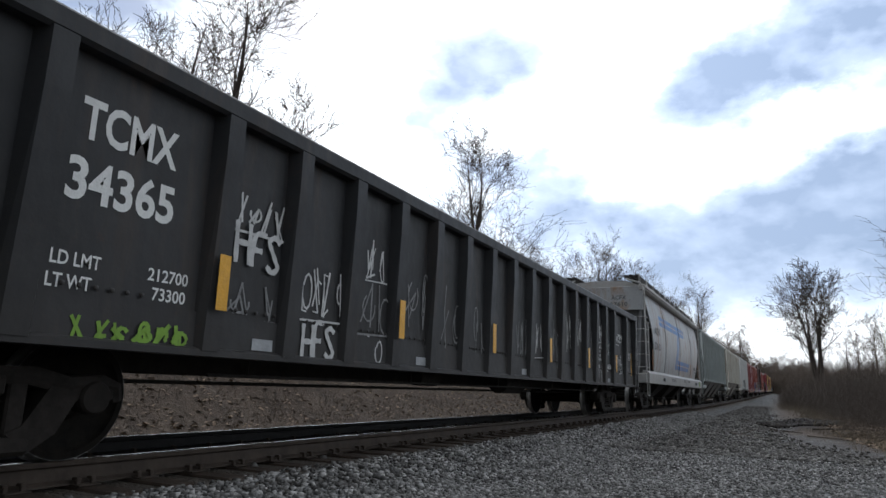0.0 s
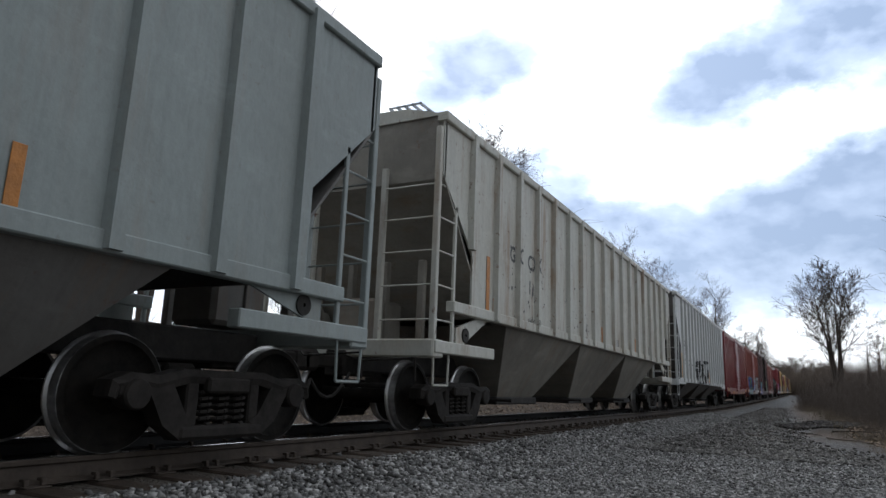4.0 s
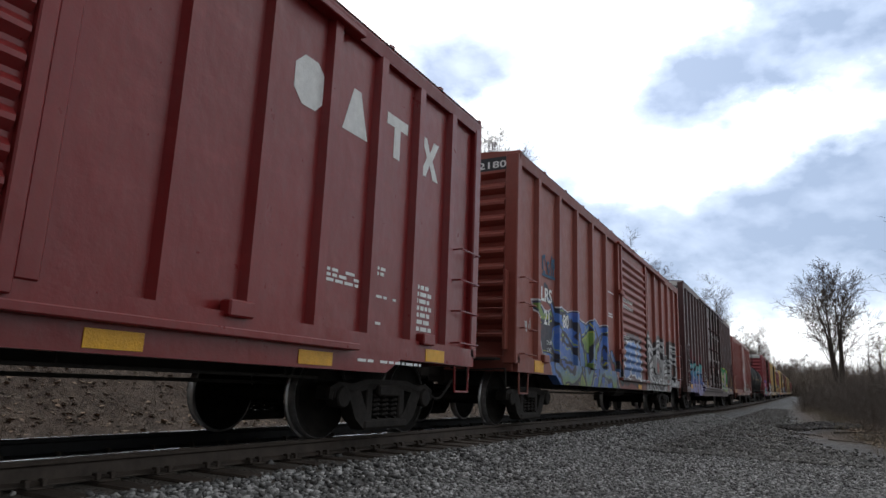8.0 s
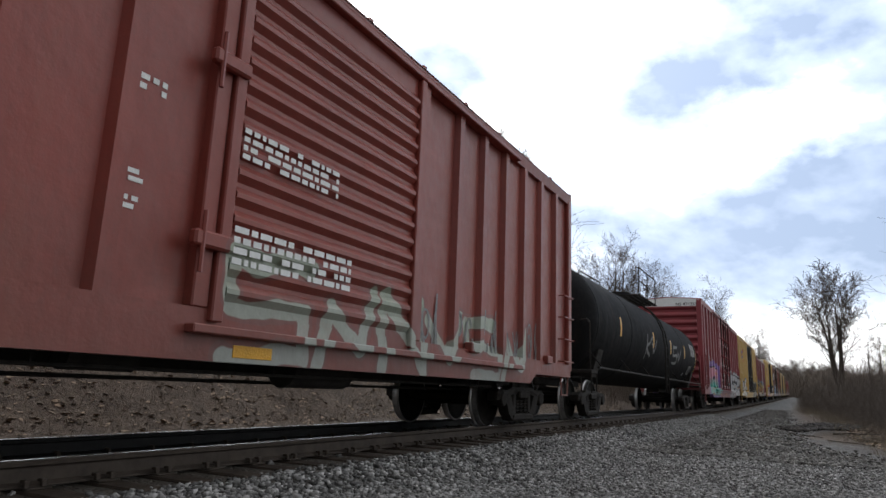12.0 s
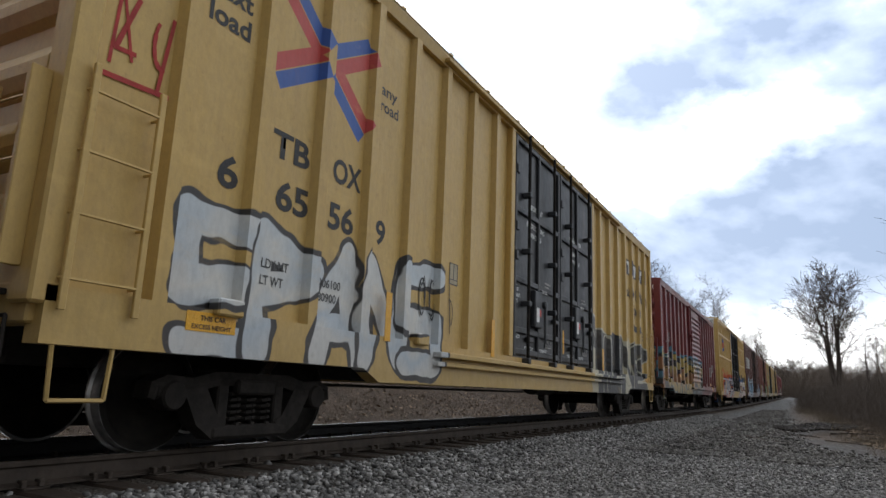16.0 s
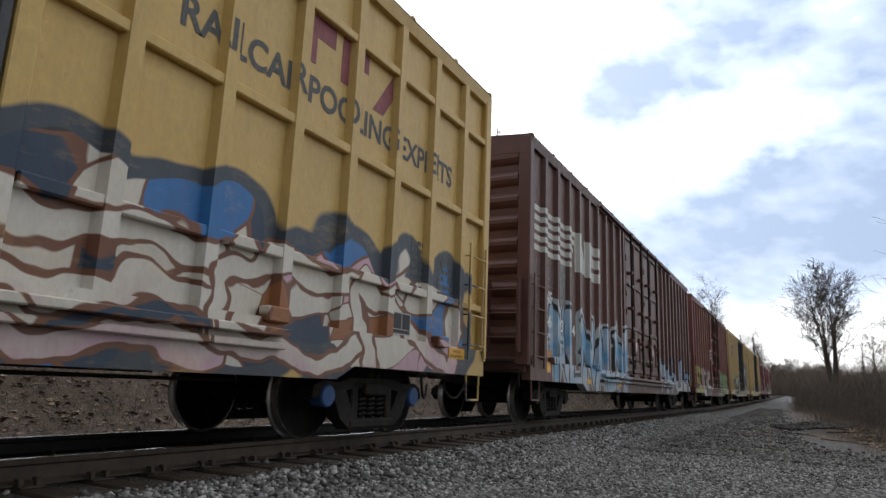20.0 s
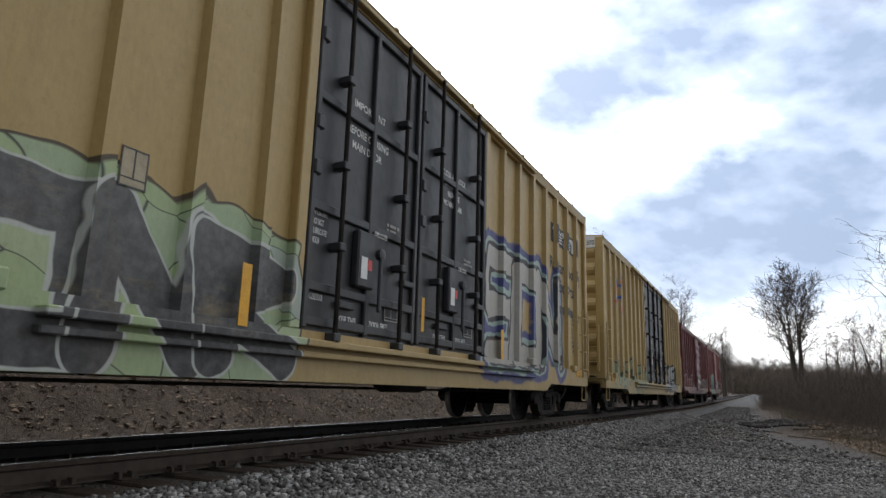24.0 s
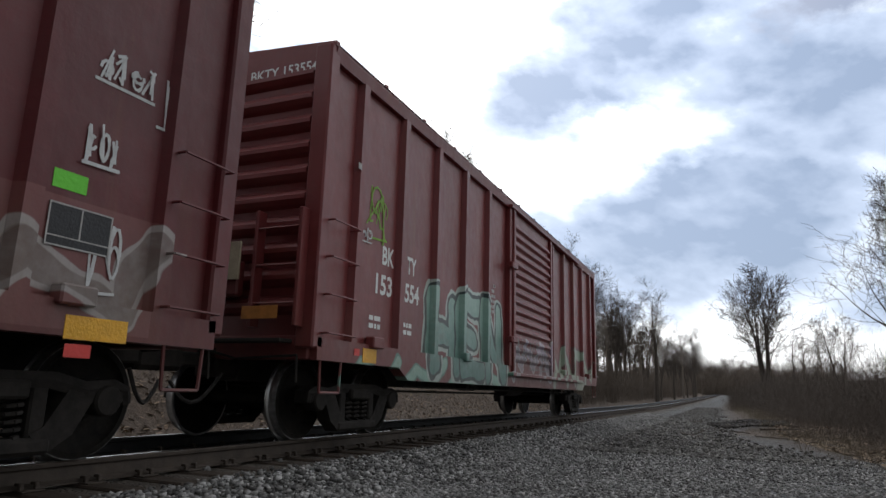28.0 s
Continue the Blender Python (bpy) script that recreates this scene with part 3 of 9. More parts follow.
def build_gravel():
    def near(rng, n):
        y = np.where(rng.random(n) < 0.12, rng.uniform(-6, 1.5, n), 1.5 + 13 * rng.random(n) ** 1.6)
        x = 2.0 + 6.6 * rng.random(n)
        keep = (x < 3.2 + (np.abs(y) * 0.25 + 4)) & (rng.random(n) > 0.55 * np.clip((x - 4.8) / 2.4, 0, 1))
        x, y = x[keep], y[keep]
        return np.stack([x, y, ground_many(x, y) + 0.006], 1)

    def shoulder(rng, n):
        y = 1 + 34 * rng.random(n) ** 1.5
        x = rng.uniform(1.2, 2.7, n)
        keep = x > 1.3 + 0.3 * rng.random(n)
        x, y = x[keep], y[keep]
        return np.stack([x, y, ground_many(x, y) + rng.uniform(0.0, 0.02, len(x))], 1)

    def beyond(rng, n):
        y = 13 + 55 * rng.random(n) ** 1.5
        x = rng.uniform(2.4, 9.0, n)
        keep = x < 5.0 + 0.3 * np.maximum(0, 20 - y) - 0.03 * np.maximum(0, y - 25) + rng.normal(0, 0.35, n)
        x, y = x[keep], y[keep]
        return np.stack([x, y, ground_many(x, y) + 0.008], 1)

    def bed(rng, n):
        y = -1 + 36 * rng.random(n)
        x = rng.uniform(-3.4, 0.9, n)
        keep = (np.abs(np.abs(x) - 0.75) > 0.13) & ((np.abs(((y + 6) / 0.52 + 0.5) % 1 - 0.5) > 0.24) | (np.abs(x) > 1.3))
        x, y = x[keep], y[keep]
        return np.stack([x, y, ground_many(x, y) + 0.005], 1)

    scatter("ballast_stones", "loose grey crushed-stone gravel beside the track", 84000, near, (0.012, 0.034), PEBBLE, 1)
    scatter("ballast_stones", "grey crushed stone heaped on the ballast shoulder", 26000, shoulder, (0.016, 0.045), PEBBLE, 2)
    scatter("ballast_stones", "grey gravel spread over the access road", 46000, beyond, (0.025, 0.065), PEBBLE_DIRTY, 3)
    def burnt(rng, n):
        a, r = rng.uniform(0, 6.283, n), np.sqrt(rng.random(n))
        x, y = BURNT_AT[0] + 1.25 * r * np.cos(a) * (1 + 0.3 * np.sin(3 * a)), BURNT_AT[1] + 3.6 * r * np.sin(a) * (1 + 0.25 * np.cos(2 * a))
        return np.stack([x, y, ground_many(x, y) + 0.02 + 0.1 * rng.random(n) * (1 - r)], 1)

    tagged(scatter("burnt_brush", "low black heap of burnt brush and ash on the gravel", 5200, burnt, (0.03, 0.13), BURNT, 6), category="ash heap")
    scatter("ballast_stones", "dirty ballast stone between the sleepers", 12000, bed, (0.025, 0.06), PEBBLE, 4)


RAIL_OUTLINE = [(-0.07, -0.172), (0.07, -0.172), (0.07, -0.16), (0.012, -0.14), (0.009, -0.05), (0.035, -0.035), (0.037, -0.01), (0.028, 0),
                (-0.028, 0), (-0.037, -0.01), (-0.035, -0.035), (-0.009, -0.05), (-0.012, -0.14), (-0.07, -0.16)]


def build_track():
    track = tagged(new("railway_track"), "rusty steel rails spiked to dark timber sleepers", "railway track", kind="structure")
    ys = [-30 + 2.5 * i for i in range(30)] + spread(45, 900, 3, 1.05)
    for side in (1, -1):
        s = Shape()
        s.loft([[(side * 0.755 + p, y, q + grade(y)) for p, q in RAIL_OUTLINE] for y in ys])
        # the far rail gets the darker colour that stands in for the train's shade
        part("rail", s, RAIL_RUST if side > 0 else RAIL_SHADED, track, "" if side > 0 else "far rail coloured near-black for the shade under the train")
        s = Shape()
        s.loft([[(side * 0.755 + p, y, q + grade(y)) for p, q in ((-0.027, 0.001), (0.027, 0.001), (0.024, 0.004), (-0.024, 0.004))] for y in ys])
        part("running_surface", s, STEEL_TREAD, track, "bright worn rail head")
    tie = Shape().soft(-1.38, 1.38, -0.115, 0.115, -0.36, -0.178, 0.015).mesh("sleeper")
    plate = Shape()
    plate.soft(-0.17, 0.17, -0.09, 0.09, -0.178, -0.166, 0.004)
    for px, py in ((0.105, 0.06), (0.105, -0.06), (-0.105, -0.06)):
        plate.soft(px - 0.016, px + 0.016, py - 0.016, py + 0.016, -0.17, -0.125, 0.004)
        plate.soft(px - (0.045 if px > 0 else -0.01), px + (0.012 if px > 0 else 0.045), py - 0.02, py + 0.02, -0.14, -0.118, 0.004)
    plate = plate.mesh("tie_plate")
    rnd = random.Random(5)
    for i in range(300):
        y = -6 + 0.52 * i
        m = pose(rnd.uniform(-0.05, 0.05), y, grade(y) + rnd.uniform(-0.008, 0), 0, 0, rnd.uniform(-1.2, 1.2))
        part("sleeper", tie, TIE_WOOD, track, at=m)
        if y < 40:
            for side in (1, -1):
                part("tie_plate", plate, RAIL_RUST, track, at=pose(side * 0.755, y, grade(y), 0, 0, 0 if side > 0 else 180))
    s = Shape()
    for i in range(300, 900):
        y = -6 + 0.52 * i
        s.box(-1.3, 1.3, y - 0.11, y + 0.11, grade(y) - 0.3, grade(y) - 0.178)
    tagged(part("far_sleepers", s, TIE_WOOD, track), "timber sleepers far along the line", kind="stuff")


# ---- sky ----
CLOUD_POWER = 1.32


def build_clouds():
    """A drifting deck of broken cloud, thin and bright towards the sun and grey-blue where it is thick."""
    s = Shape()
    rings = [0, 300, 900, 1800, 2900, 3900, 4600]
    n_seg = 32
    s.v = [(0, 0, 300)] + [(r * math.cos(a), r * math.sin(a), 300 - 210 * (r / 4600) ** 4) for r in rings[1:] for a in [2 * math.pi * i / n_seg for i in range(n_seg)]]
    s.f = [(0, 1 + i, 1 + (i + 1) % n_seg) for i in range(n_seg)]
    for k in range(len(rings) - 2):
        for i in range(n_seg):
            j = (i + 1) % n_seg
            s.f.append((1 + k * n_seg + i, 1 + (k + 1) * n_seg + i, 1 + (k + 1) * n_seg + j, 1 + k * n_seg + j))
    n = Nodes("broken_cloud")
    p = n.coords()
    # bearing and height in degrees as seen from under the deck, so that the far banks keep their depth
    way_p = n.node("VectorMath", [p], operation="NORMALIZE").outputs[0]
    sep = n.node("SeparateXYZ", [way_p]).outputs
    deg = lambda v: n.math("MULTIPLY", v, 57.29578)
    az = deg(n.math("ARCTAN2", n.math("MULTIPLY", sep[0], -1.0), sep[1]))
    el = deg(n.math("ARCSINE", sep[2]))
    spot = n.node("CombineXYZ", [n.math("MULTIPLY", az, 0.6), el, 0.0]).outputs[0]
    wide = n.node("VectorMath", [n.node("TexNoise", {"Vector": spot, "Scale": 0.17, "Detail": 3.0, "Roughness": 0.55}).outputs["Color"], (0.5, 0.5, 0.5)], operation="SUBTRACT").outputs[0]
    fine = n.node("VectorMath", [n.node("TexNoise", {"Vector": spot, "Scale": 0.75, "Detail": 5.0, "Roughness": 0.6}).outputs["Color"], (0.5, 0.5, 0.5)], operation="SUBTRACT").outputs[0]
    shift = n.node("VectorMath", [n.node("VectorMath", [wide, (9.0, 5.0, 0)], operation="MULTIPLY").outputs[0], n.node("VectorMath", [fine, (3.4, 2.2, 0)], operation="MULTIPLY").outputs[0]], operation="ADD").outputs[0]
    drift = n.node("VectorMath", [n.node("CombineXYZ", [az, el, 0.0]).outputs[0], shift], operation="ADD").outputs[0]
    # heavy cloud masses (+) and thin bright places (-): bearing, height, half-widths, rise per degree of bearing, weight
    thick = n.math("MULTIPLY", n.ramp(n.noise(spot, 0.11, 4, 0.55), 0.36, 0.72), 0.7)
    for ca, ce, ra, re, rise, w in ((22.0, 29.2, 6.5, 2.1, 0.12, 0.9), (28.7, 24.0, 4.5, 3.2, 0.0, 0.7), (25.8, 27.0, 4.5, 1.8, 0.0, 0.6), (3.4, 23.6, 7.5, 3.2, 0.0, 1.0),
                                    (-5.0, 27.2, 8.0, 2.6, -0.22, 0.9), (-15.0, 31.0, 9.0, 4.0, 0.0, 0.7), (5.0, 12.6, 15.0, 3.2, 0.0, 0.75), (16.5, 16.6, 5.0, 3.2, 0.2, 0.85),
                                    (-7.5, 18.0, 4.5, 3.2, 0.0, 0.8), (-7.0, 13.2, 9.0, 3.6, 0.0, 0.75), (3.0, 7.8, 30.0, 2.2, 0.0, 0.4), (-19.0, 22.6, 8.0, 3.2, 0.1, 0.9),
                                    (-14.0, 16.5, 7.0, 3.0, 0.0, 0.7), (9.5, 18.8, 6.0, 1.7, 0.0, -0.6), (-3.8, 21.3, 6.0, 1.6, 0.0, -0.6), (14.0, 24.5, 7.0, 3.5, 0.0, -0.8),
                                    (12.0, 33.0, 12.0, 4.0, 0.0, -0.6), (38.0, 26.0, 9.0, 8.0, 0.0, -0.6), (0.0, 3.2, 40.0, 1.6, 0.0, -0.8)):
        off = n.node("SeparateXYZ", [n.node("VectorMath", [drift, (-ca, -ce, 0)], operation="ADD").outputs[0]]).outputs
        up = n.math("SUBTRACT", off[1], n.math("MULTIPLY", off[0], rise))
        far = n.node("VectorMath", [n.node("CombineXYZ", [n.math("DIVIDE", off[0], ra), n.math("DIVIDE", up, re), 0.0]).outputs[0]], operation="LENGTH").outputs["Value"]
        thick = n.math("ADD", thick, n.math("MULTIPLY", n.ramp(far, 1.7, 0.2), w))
    thick = n.math("ADD", thick, n.math("MULTIPLY", n.math("SUBTRACT", n.noise(spot, 0.5, 6, 0.52), 0.5), 0.85))
    world_p = n.node("NewGeometry").outputs["Position"]
    way = n.node("VectorMath", [world_p], operation="NORMALIZE").outputs[0]
    near_sun = n.node("VectorMath", [way, tuple(SUN_DIR)], operation="DOT_PRODUCT").outputs["Value"]
    halo = n.math("POWER", n.math("MAXIMUM", near_sun, 0.0), 6.0)
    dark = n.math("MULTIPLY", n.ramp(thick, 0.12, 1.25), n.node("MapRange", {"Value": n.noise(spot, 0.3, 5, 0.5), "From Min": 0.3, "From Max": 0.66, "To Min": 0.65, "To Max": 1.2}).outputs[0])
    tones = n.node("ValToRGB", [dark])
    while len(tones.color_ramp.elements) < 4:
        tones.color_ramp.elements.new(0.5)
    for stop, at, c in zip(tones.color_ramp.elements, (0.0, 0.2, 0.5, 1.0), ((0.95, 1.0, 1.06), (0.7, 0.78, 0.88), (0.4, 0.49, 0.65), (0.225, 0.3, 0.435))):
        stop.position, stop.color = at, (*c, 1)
    lit = tones.outputs[0]
    power = n.math("ADD", n.math("MULTIPLY", CLOUD_POWER, n.node("MapRange", {"Value": near_sun, "From Min": -0.4, "From Max": 0.6, "To Min": 0.22, "To Max": 1.0}).outputs[0]), n.math("MULTIPLY", halo, 0.5))
    em = n.node("Emission", [lit, power])
    clear = n.node("BsdfTransparent")
    hole = None
    for ca, ce, ra, re in ((38.5, 29.5, 5.5, 4.5), (58.0, 29.0, 7.0, 3.0), (-22.0, 26.8, 4.0, 1.6)):
        off = n.node("VectorMath", [n.node("VectorMath", [drift, (-ca, -ce, 0)], operation="ADD").outputs[0], (1 / ra, 1 / re, 0)], operation="MULTIPLY").outputs[0]
        d = n.node("VectorMath", [off], operation="LENGTH").outputs["Value"]
        hole = d if hole is None else n.math("MINIMUM", hole, d)
    gap = n.ramp(n.math("ADD", hole, n.math("MULTIPLY", n.noise(spot, 0.7, 5, 0.6), 1.6)), 1.2, 2.0)
    mixer = n.node("MixShader", [n.math("MULTIPLY", gap, 0.92), clear.outputs[0], em.outputs[0]])
    n.t.links.new(mixer.outputs[0], n.out.inputs[0])
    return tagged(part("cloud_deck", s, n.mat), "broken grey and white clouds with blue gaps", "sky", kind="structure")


build_ground()
build_track()
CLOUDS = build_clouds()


# ---- trees and brush ----
def grow(wood, twigs, rnd, start, way, length, radius, level, spread_by=1.0, fine=0.006):
    """One limb in short bent runs, with side limbs; the thin ends go into the twig mesh."""
    steps = (6, 6, 5, 4, 2)[level]
    p, d, r = Vector(start), Vector(way).normalized(), max(radius, fine * 1.3)
    for i in range(steps):
        bend = 0.07 + 0.07 * level
        d = (d + Vector((rnd.gauss(0, bend), rnd.gauss(0, bend), rnd.gauss(0.05, 0.09)))).normalized()
        q = p + d * (length / steps)
        r2 = max(r * (0.88, 0.84, 0.78, 0.68, 0.58, 0.5)[i] if level == 0 else r * 0.74, fine)
        (wood if level < 2 else twigs).rod(p, q, r, 7 if level == 0 else (5 if level == 1 else 3), r2)
        if level < 4 and not (level == 0 and i == 0):
            for _ in range((1, 1, 0, 0)[level] + (rnd.random() < (0.9, 0.35, 0.85, 0.7)[level])):
                turn = rnd.uniform(0, 6.283)
                side = d.orthogonal().normalized()
                side.rotate(Matrix.Rotation(turn, 3, d))
                lean = rnd.uniform(0.7, 1.5) * spread_by
                grow(wood, twigs, rnd, p + (q - p) * rnd.uniform(0.2, 1), d + side * lean + Vector((0, 0, 0.1)),
                     length * rnd.uniform(*((0.4, 0.64) if level == 0 else (0.45, 0.78))) * (1.0 - (0.09, 0.07, 0.05, 0)[level] * i), r2 * rnd.uniform(0.38, 0.6), level + 1, spread_by, fine)
        p, r = q, r2


def bare_tree(seed, height, label, bark=BARK, forks=1, start=0.35, spread_by=1.0, fine=0.006, splay=0.13, stout=0.02):
    rnd = random.Random(seed)
    tree = new("bare_tree")
    wood, twigs = Shape(), Shape()
    for k in range(forks):
        turn = 6.283 * (k + rnd.uniform(-0.2, 0.2)) / forks
        lean = splay * min(forks - 1, 1.4) * rnd.uniform(0.4, 1.2)
        way = Vector((lean * math.cos(turn), lean * math.sin(turn), 1))
        top = way * (height * start)
        thick = height * stout / forks ** 0.4
        wood.rod((0, 0, -0.6), top * 0.5, thick, 8, thick * 0.85)
        wood.rod(top * 0.5, top, thick * 0.85, 8, thick * 0.75)
        grow(wood, twigs, rnd, top, way, height * (1 - start) * rnd.uniform(0.75, 0.95), thick * 0.75, 0, spread_by, fine)
    for name, s in (("trunk", wood), ("crown", twigs)):
        me = bpy.data.meshes.new(name)
        me.from_pydata(s.v, [], [f for f in s.f if len(f) == 4 or name == "trunk"])
        me.materials.append(bark)
        new(name, me).parent = tree
    return tagged(tree, label, "tree")


def by_bearing(bearing, far):
    """The spot at so many degrees left of the track's line from the camera, so far off."""
    a = radians(bearing)
    return EYE[0] - far * math.sin(a), far * math.cos(a)


def set_down(x, y, turn, size=1.0, sink=0.1):
    return pose(x, y, ground_height(x, y) - sink, 0, 0, turn) @ Matrix.Diagonal((size, size, size, 1))


def build_trees():
    rnd = random.Random(11)
    kinds = [bare_tree(21, 17, "tall leafless hardwood on the wooded bank", BARK, 1, 0.3, 0.8, 0.009),
             bare_tree(22, 15, "leafless young hardwood with thin upright limbs", BARK, 2, 0.3, 0.7, 0.009),
             bare_tree(23, 18, "tall leafless tree with a spreading crown", BARK, 1, 0.35, 1.0, 0.009),
             bare_tree(24, 13, "slim leafless pale-barked tree in the woods", BARK_PALE, 1, 0.4, 0.7, 0.009),
             bare_tree(25, 16, "large leafless tree with a broad twiggy crown", BARK, 1, 0.2, 1.0, 0.009),
             bare_tree(28, 13, "dark leafless tree with many upright limbs, standing alone", BARK, 4, 0.15, 0.8, 0.012, 0.13, 0.034)]
    # bearing left of the line, distance, kind, size
    spots = [(47.5, 29, 0, 0.98), (53, 33, 1, 1.1), (40.8, 36, 3, 1.15), (23.7, 49, 4, 1.1), (25.1, 53, 0, 1.15), (30.6, 60, 3, 1.0), (20.4, 58, 1, 0.85),
             (-2.3, 100, 5, 1.25), (-4.3, 108, 2, 0.5), (5.4, 112, 4, 0.6), (4.4, 118, 2, 0.55), (3.4, 165, 4, 0.65), (2.9, 172, 1, 0.7),
             (-10.6, 40, 4, 0.74), (-12.8, 36, 1, 0.75), (-6.1, 62, 3, 0.5), (-7.4, 50, 1, 0.42), (-5.0, 80, 3, 0.55)]
    used = set()
    for bearing, far, kind, size in spots:
        x, y = by_bearing(bearing, far)
        m = set_down(x, y, rnd.uniform(0, 360), size)
        if kind in used:
            copy_thing(kinds[kind], m).scale = (size,) * 3
        else:
            kinds[kind].matrix_basis = m
            used.add(kind)
    woods = []
    for i in range(30):
        woods.append((rnd.uniform(11, 22), rnd.uniform(58, 90), rnd.uniform(0.55, 0.85)))
    for i in range(36):
        woods.append((rnd.uniform(5.5, 11), rnd.uniform(95, 135), rnd.uniform(0.6, 0.95)))
    for i in range(22):
        woods.append((rnd.uniform(2.2, 5.5), rnd.uniform(150, 240), rnd.uniform(0.6, 0.95)))
    for i in range(7):
        woods.append((rnd.uniform(-9, -4), rnd.uniform(95, 160), rnd.uniform(0.3, 0.5)))
    for i in range(34):
        woods.append((rnd.uniform(-4, 2.6), rnd.uniform(290, 380), rnd.uniform(0.7, 1.05)))
    for i in range(10):
        woods.append((rnd.uniform(24, 60), rnd.uniform(45, 75), rnd.uniform(0.5, 0.8)))
    for bearing, far, size in woods:
        x, y = by_bearing(bearing, far)
        ob = copy_thing(kinds[rnd.choice((0, 1, 2, 3, 3))], set_down(x, y, rnd.uniform(0, 360), size))
        ob.scale = (size,) * 3
        tagged(ob, group="woods behind the line")


def brush(name, label, count, place, tall, material, seed, stems=5, kind="stuff", thin=0.006):
    """Thin leafless stems in clumps, one mesh."""
    rnd = random.Random(seed)
    s = Shape()
    for _ in range(count):
        x, y, k = place(rnd)
        z = ground_height(x, y) - 0.05
        for _ in range(stems):
            p = Vector((x + rnd.gauss(0, 0.25), y + rnd.gauss(0, 0.25), z))
            d = Vector((rnd.gauss(0, 0.35), rnd.gauss(0, 0.35), 1)).normalized()
            l = tall * k * rnd.uniform(0.5, 1.1)
            r = thin * k * rnd.uniform(0.8, 1.5)
            for i in range(3):
                q = p + d * l / 3
                s.rod(p, q, r, 3, r * 0.7)
                e = (d + Vector((rnd.gauss(0, 0.6), rnd.gauss(0, 0.6), rnd.gauss(0.1, 0.3)))).normalized()
                s.rod(q, q + e * l * 0.3, r * 0.6, 3, r * 0.3)
                d = (d + Vector((rnd.gauss(0, 0.25), rnd.gauss(0, 0.25), 0))).normalized()
                p, r = q, r * 0.7
    me = bpy.data.meshes.new(name)
    me.from_pydata(s.v, [], [f for f in s.f if len(f) == 4])
    me.materials.append(material)
    return tagged(new(name, me), label, "brush", kind=kind)


def build_brush():
    def bank(r):
        y = r.uniform(2, 60)
        return r.uniform(-12, -4.2), y, r.uniform(0.4, 1.0)

    def verge(y):
        """Where the thicket begins beside the gravel."""
        return 6.8 + 0.11 * max(0.0, 23 - y) - 0.03 * max(0.0, y - 25) + 0.5 * noise.noise(Vector((y * 0.3, 4, 0)))

    def right(r):
        y = 11 + 55 * r.random() ** 0.9
        deep = abs(r.gauss(0, 1)) * (1.6 + y * 0.06)
        return verge(y) + deep, y, min(1.25, 0.2 + 0.3 * deep) * r.uniform(0.6, 1.1) * (1 + 0.5 * noise.noise(Vector((y * 0.25, deep * 0.5, 9))))

    def right_far(r):
        y = r.uniform(55, 260)
        x = 5.0 + abs(r.gauss(0, 1)) * (5 + y * 0.04)
        return x, y, min(1.0, 0.3 + 0.25 * math.degrees(math.atan2(x - 4.6, y))) * r.uniform(0.8, 1.2)

    def hedge(r):
        y = r.uniform(280, 400)
        return r.uniform(-40, 45), y, r.uniform(0.8, 1.4)

    def left_far(r):
        y = r.uniform(40, 240)
        return -5.5 - abs(r.gauss(0, 1)) * (4 + y * 0.06), y, r.uniform(0.7, 1.3)

    def right_edge(r):
        y = 11 + 60 * r.random()
        return verge(y) - 0.3 + abs(r.gauss(0, 0.7)), y, r.uniform(0.4, 1.1)

    def clumps(r):
        y = r.choice((28, 30, 33, 38, 44, 52, 60)) + r.gauss(0, 0.7)
        return 9.2 + 0.07 * y + (y * 37 % 3) + r.gauss(0, 0.6), y, r.uniform(0.7, 1.2)

    brush("dry_brush", "tangled dead weeds on the brown bank", 1500, bank, 0.8, TWIG, 31, 4, thin=0.004)
    brush("dry_brush", "grey-brown leafless thicket beside the gravel", 3400, right, 1.9, THICKET, 32, 5, thin=0.005)
    brush("dry_weeds", "pale dead weeds and grass fringing the gravel", 500, right_edge, 0.45, DRY_GRASS, 37, 6, thin=0.004)
    brush("dry_brush", "taller leafless bushes in the thicket", 420, clumps, 3.2, THICKET, 38, 5, thin=0.007)
    brush("dry_brush", "leafless thicket farther along the line", 2200, right_far, 3.2, THICKET, 33, 5, thin=0.014)
    brush("dry_brush", "dense leafless scrub closing off the far end of the line", 1500, hedge, 11.0, TWIG, 35, 5, thin=0.07)
    brush("dry_brush", "leafless undergrowth at the foot of the woods", 2600, left_far, 3.6, TWIG, 34, 5, thin=0.018)

    # low dead stalks and straw on the far bank
    rnd = random.Random(36)
    s = Shape()
    for _ in range(16000):
        x, y = rnd.uniform(-8.5, -3.2), rnd.uniform(2, 45)
        z = ground_height(x, y)
        a, l = rnd.uniform(0, 6.28), rnd.uniform(0.06, 0.3)
        t = Vector((math.cos(a) * l * rnd.uniform(0.4, 1), math.sin(a) * l * rnd.uniform(0.4, 1), l * rnd.uniform(0.2, 1)))
        w = Vector((-math.sin(a), math.cos(a), 0)) * 0.006
        b = Vector((x, y, z - 0.01))
        s.add([b - w, b + w, b + t], [(0, 1, 2)])
    me = bpy.data.meshes.new("straw")
    me.from_pydata(s.v, [], s.f)
    me.materials.append(DRY_GRASS)
    tagged(new("straw", me), "dry straw and dead leaves strewn on the bank", "dead grass", kind="stuff")


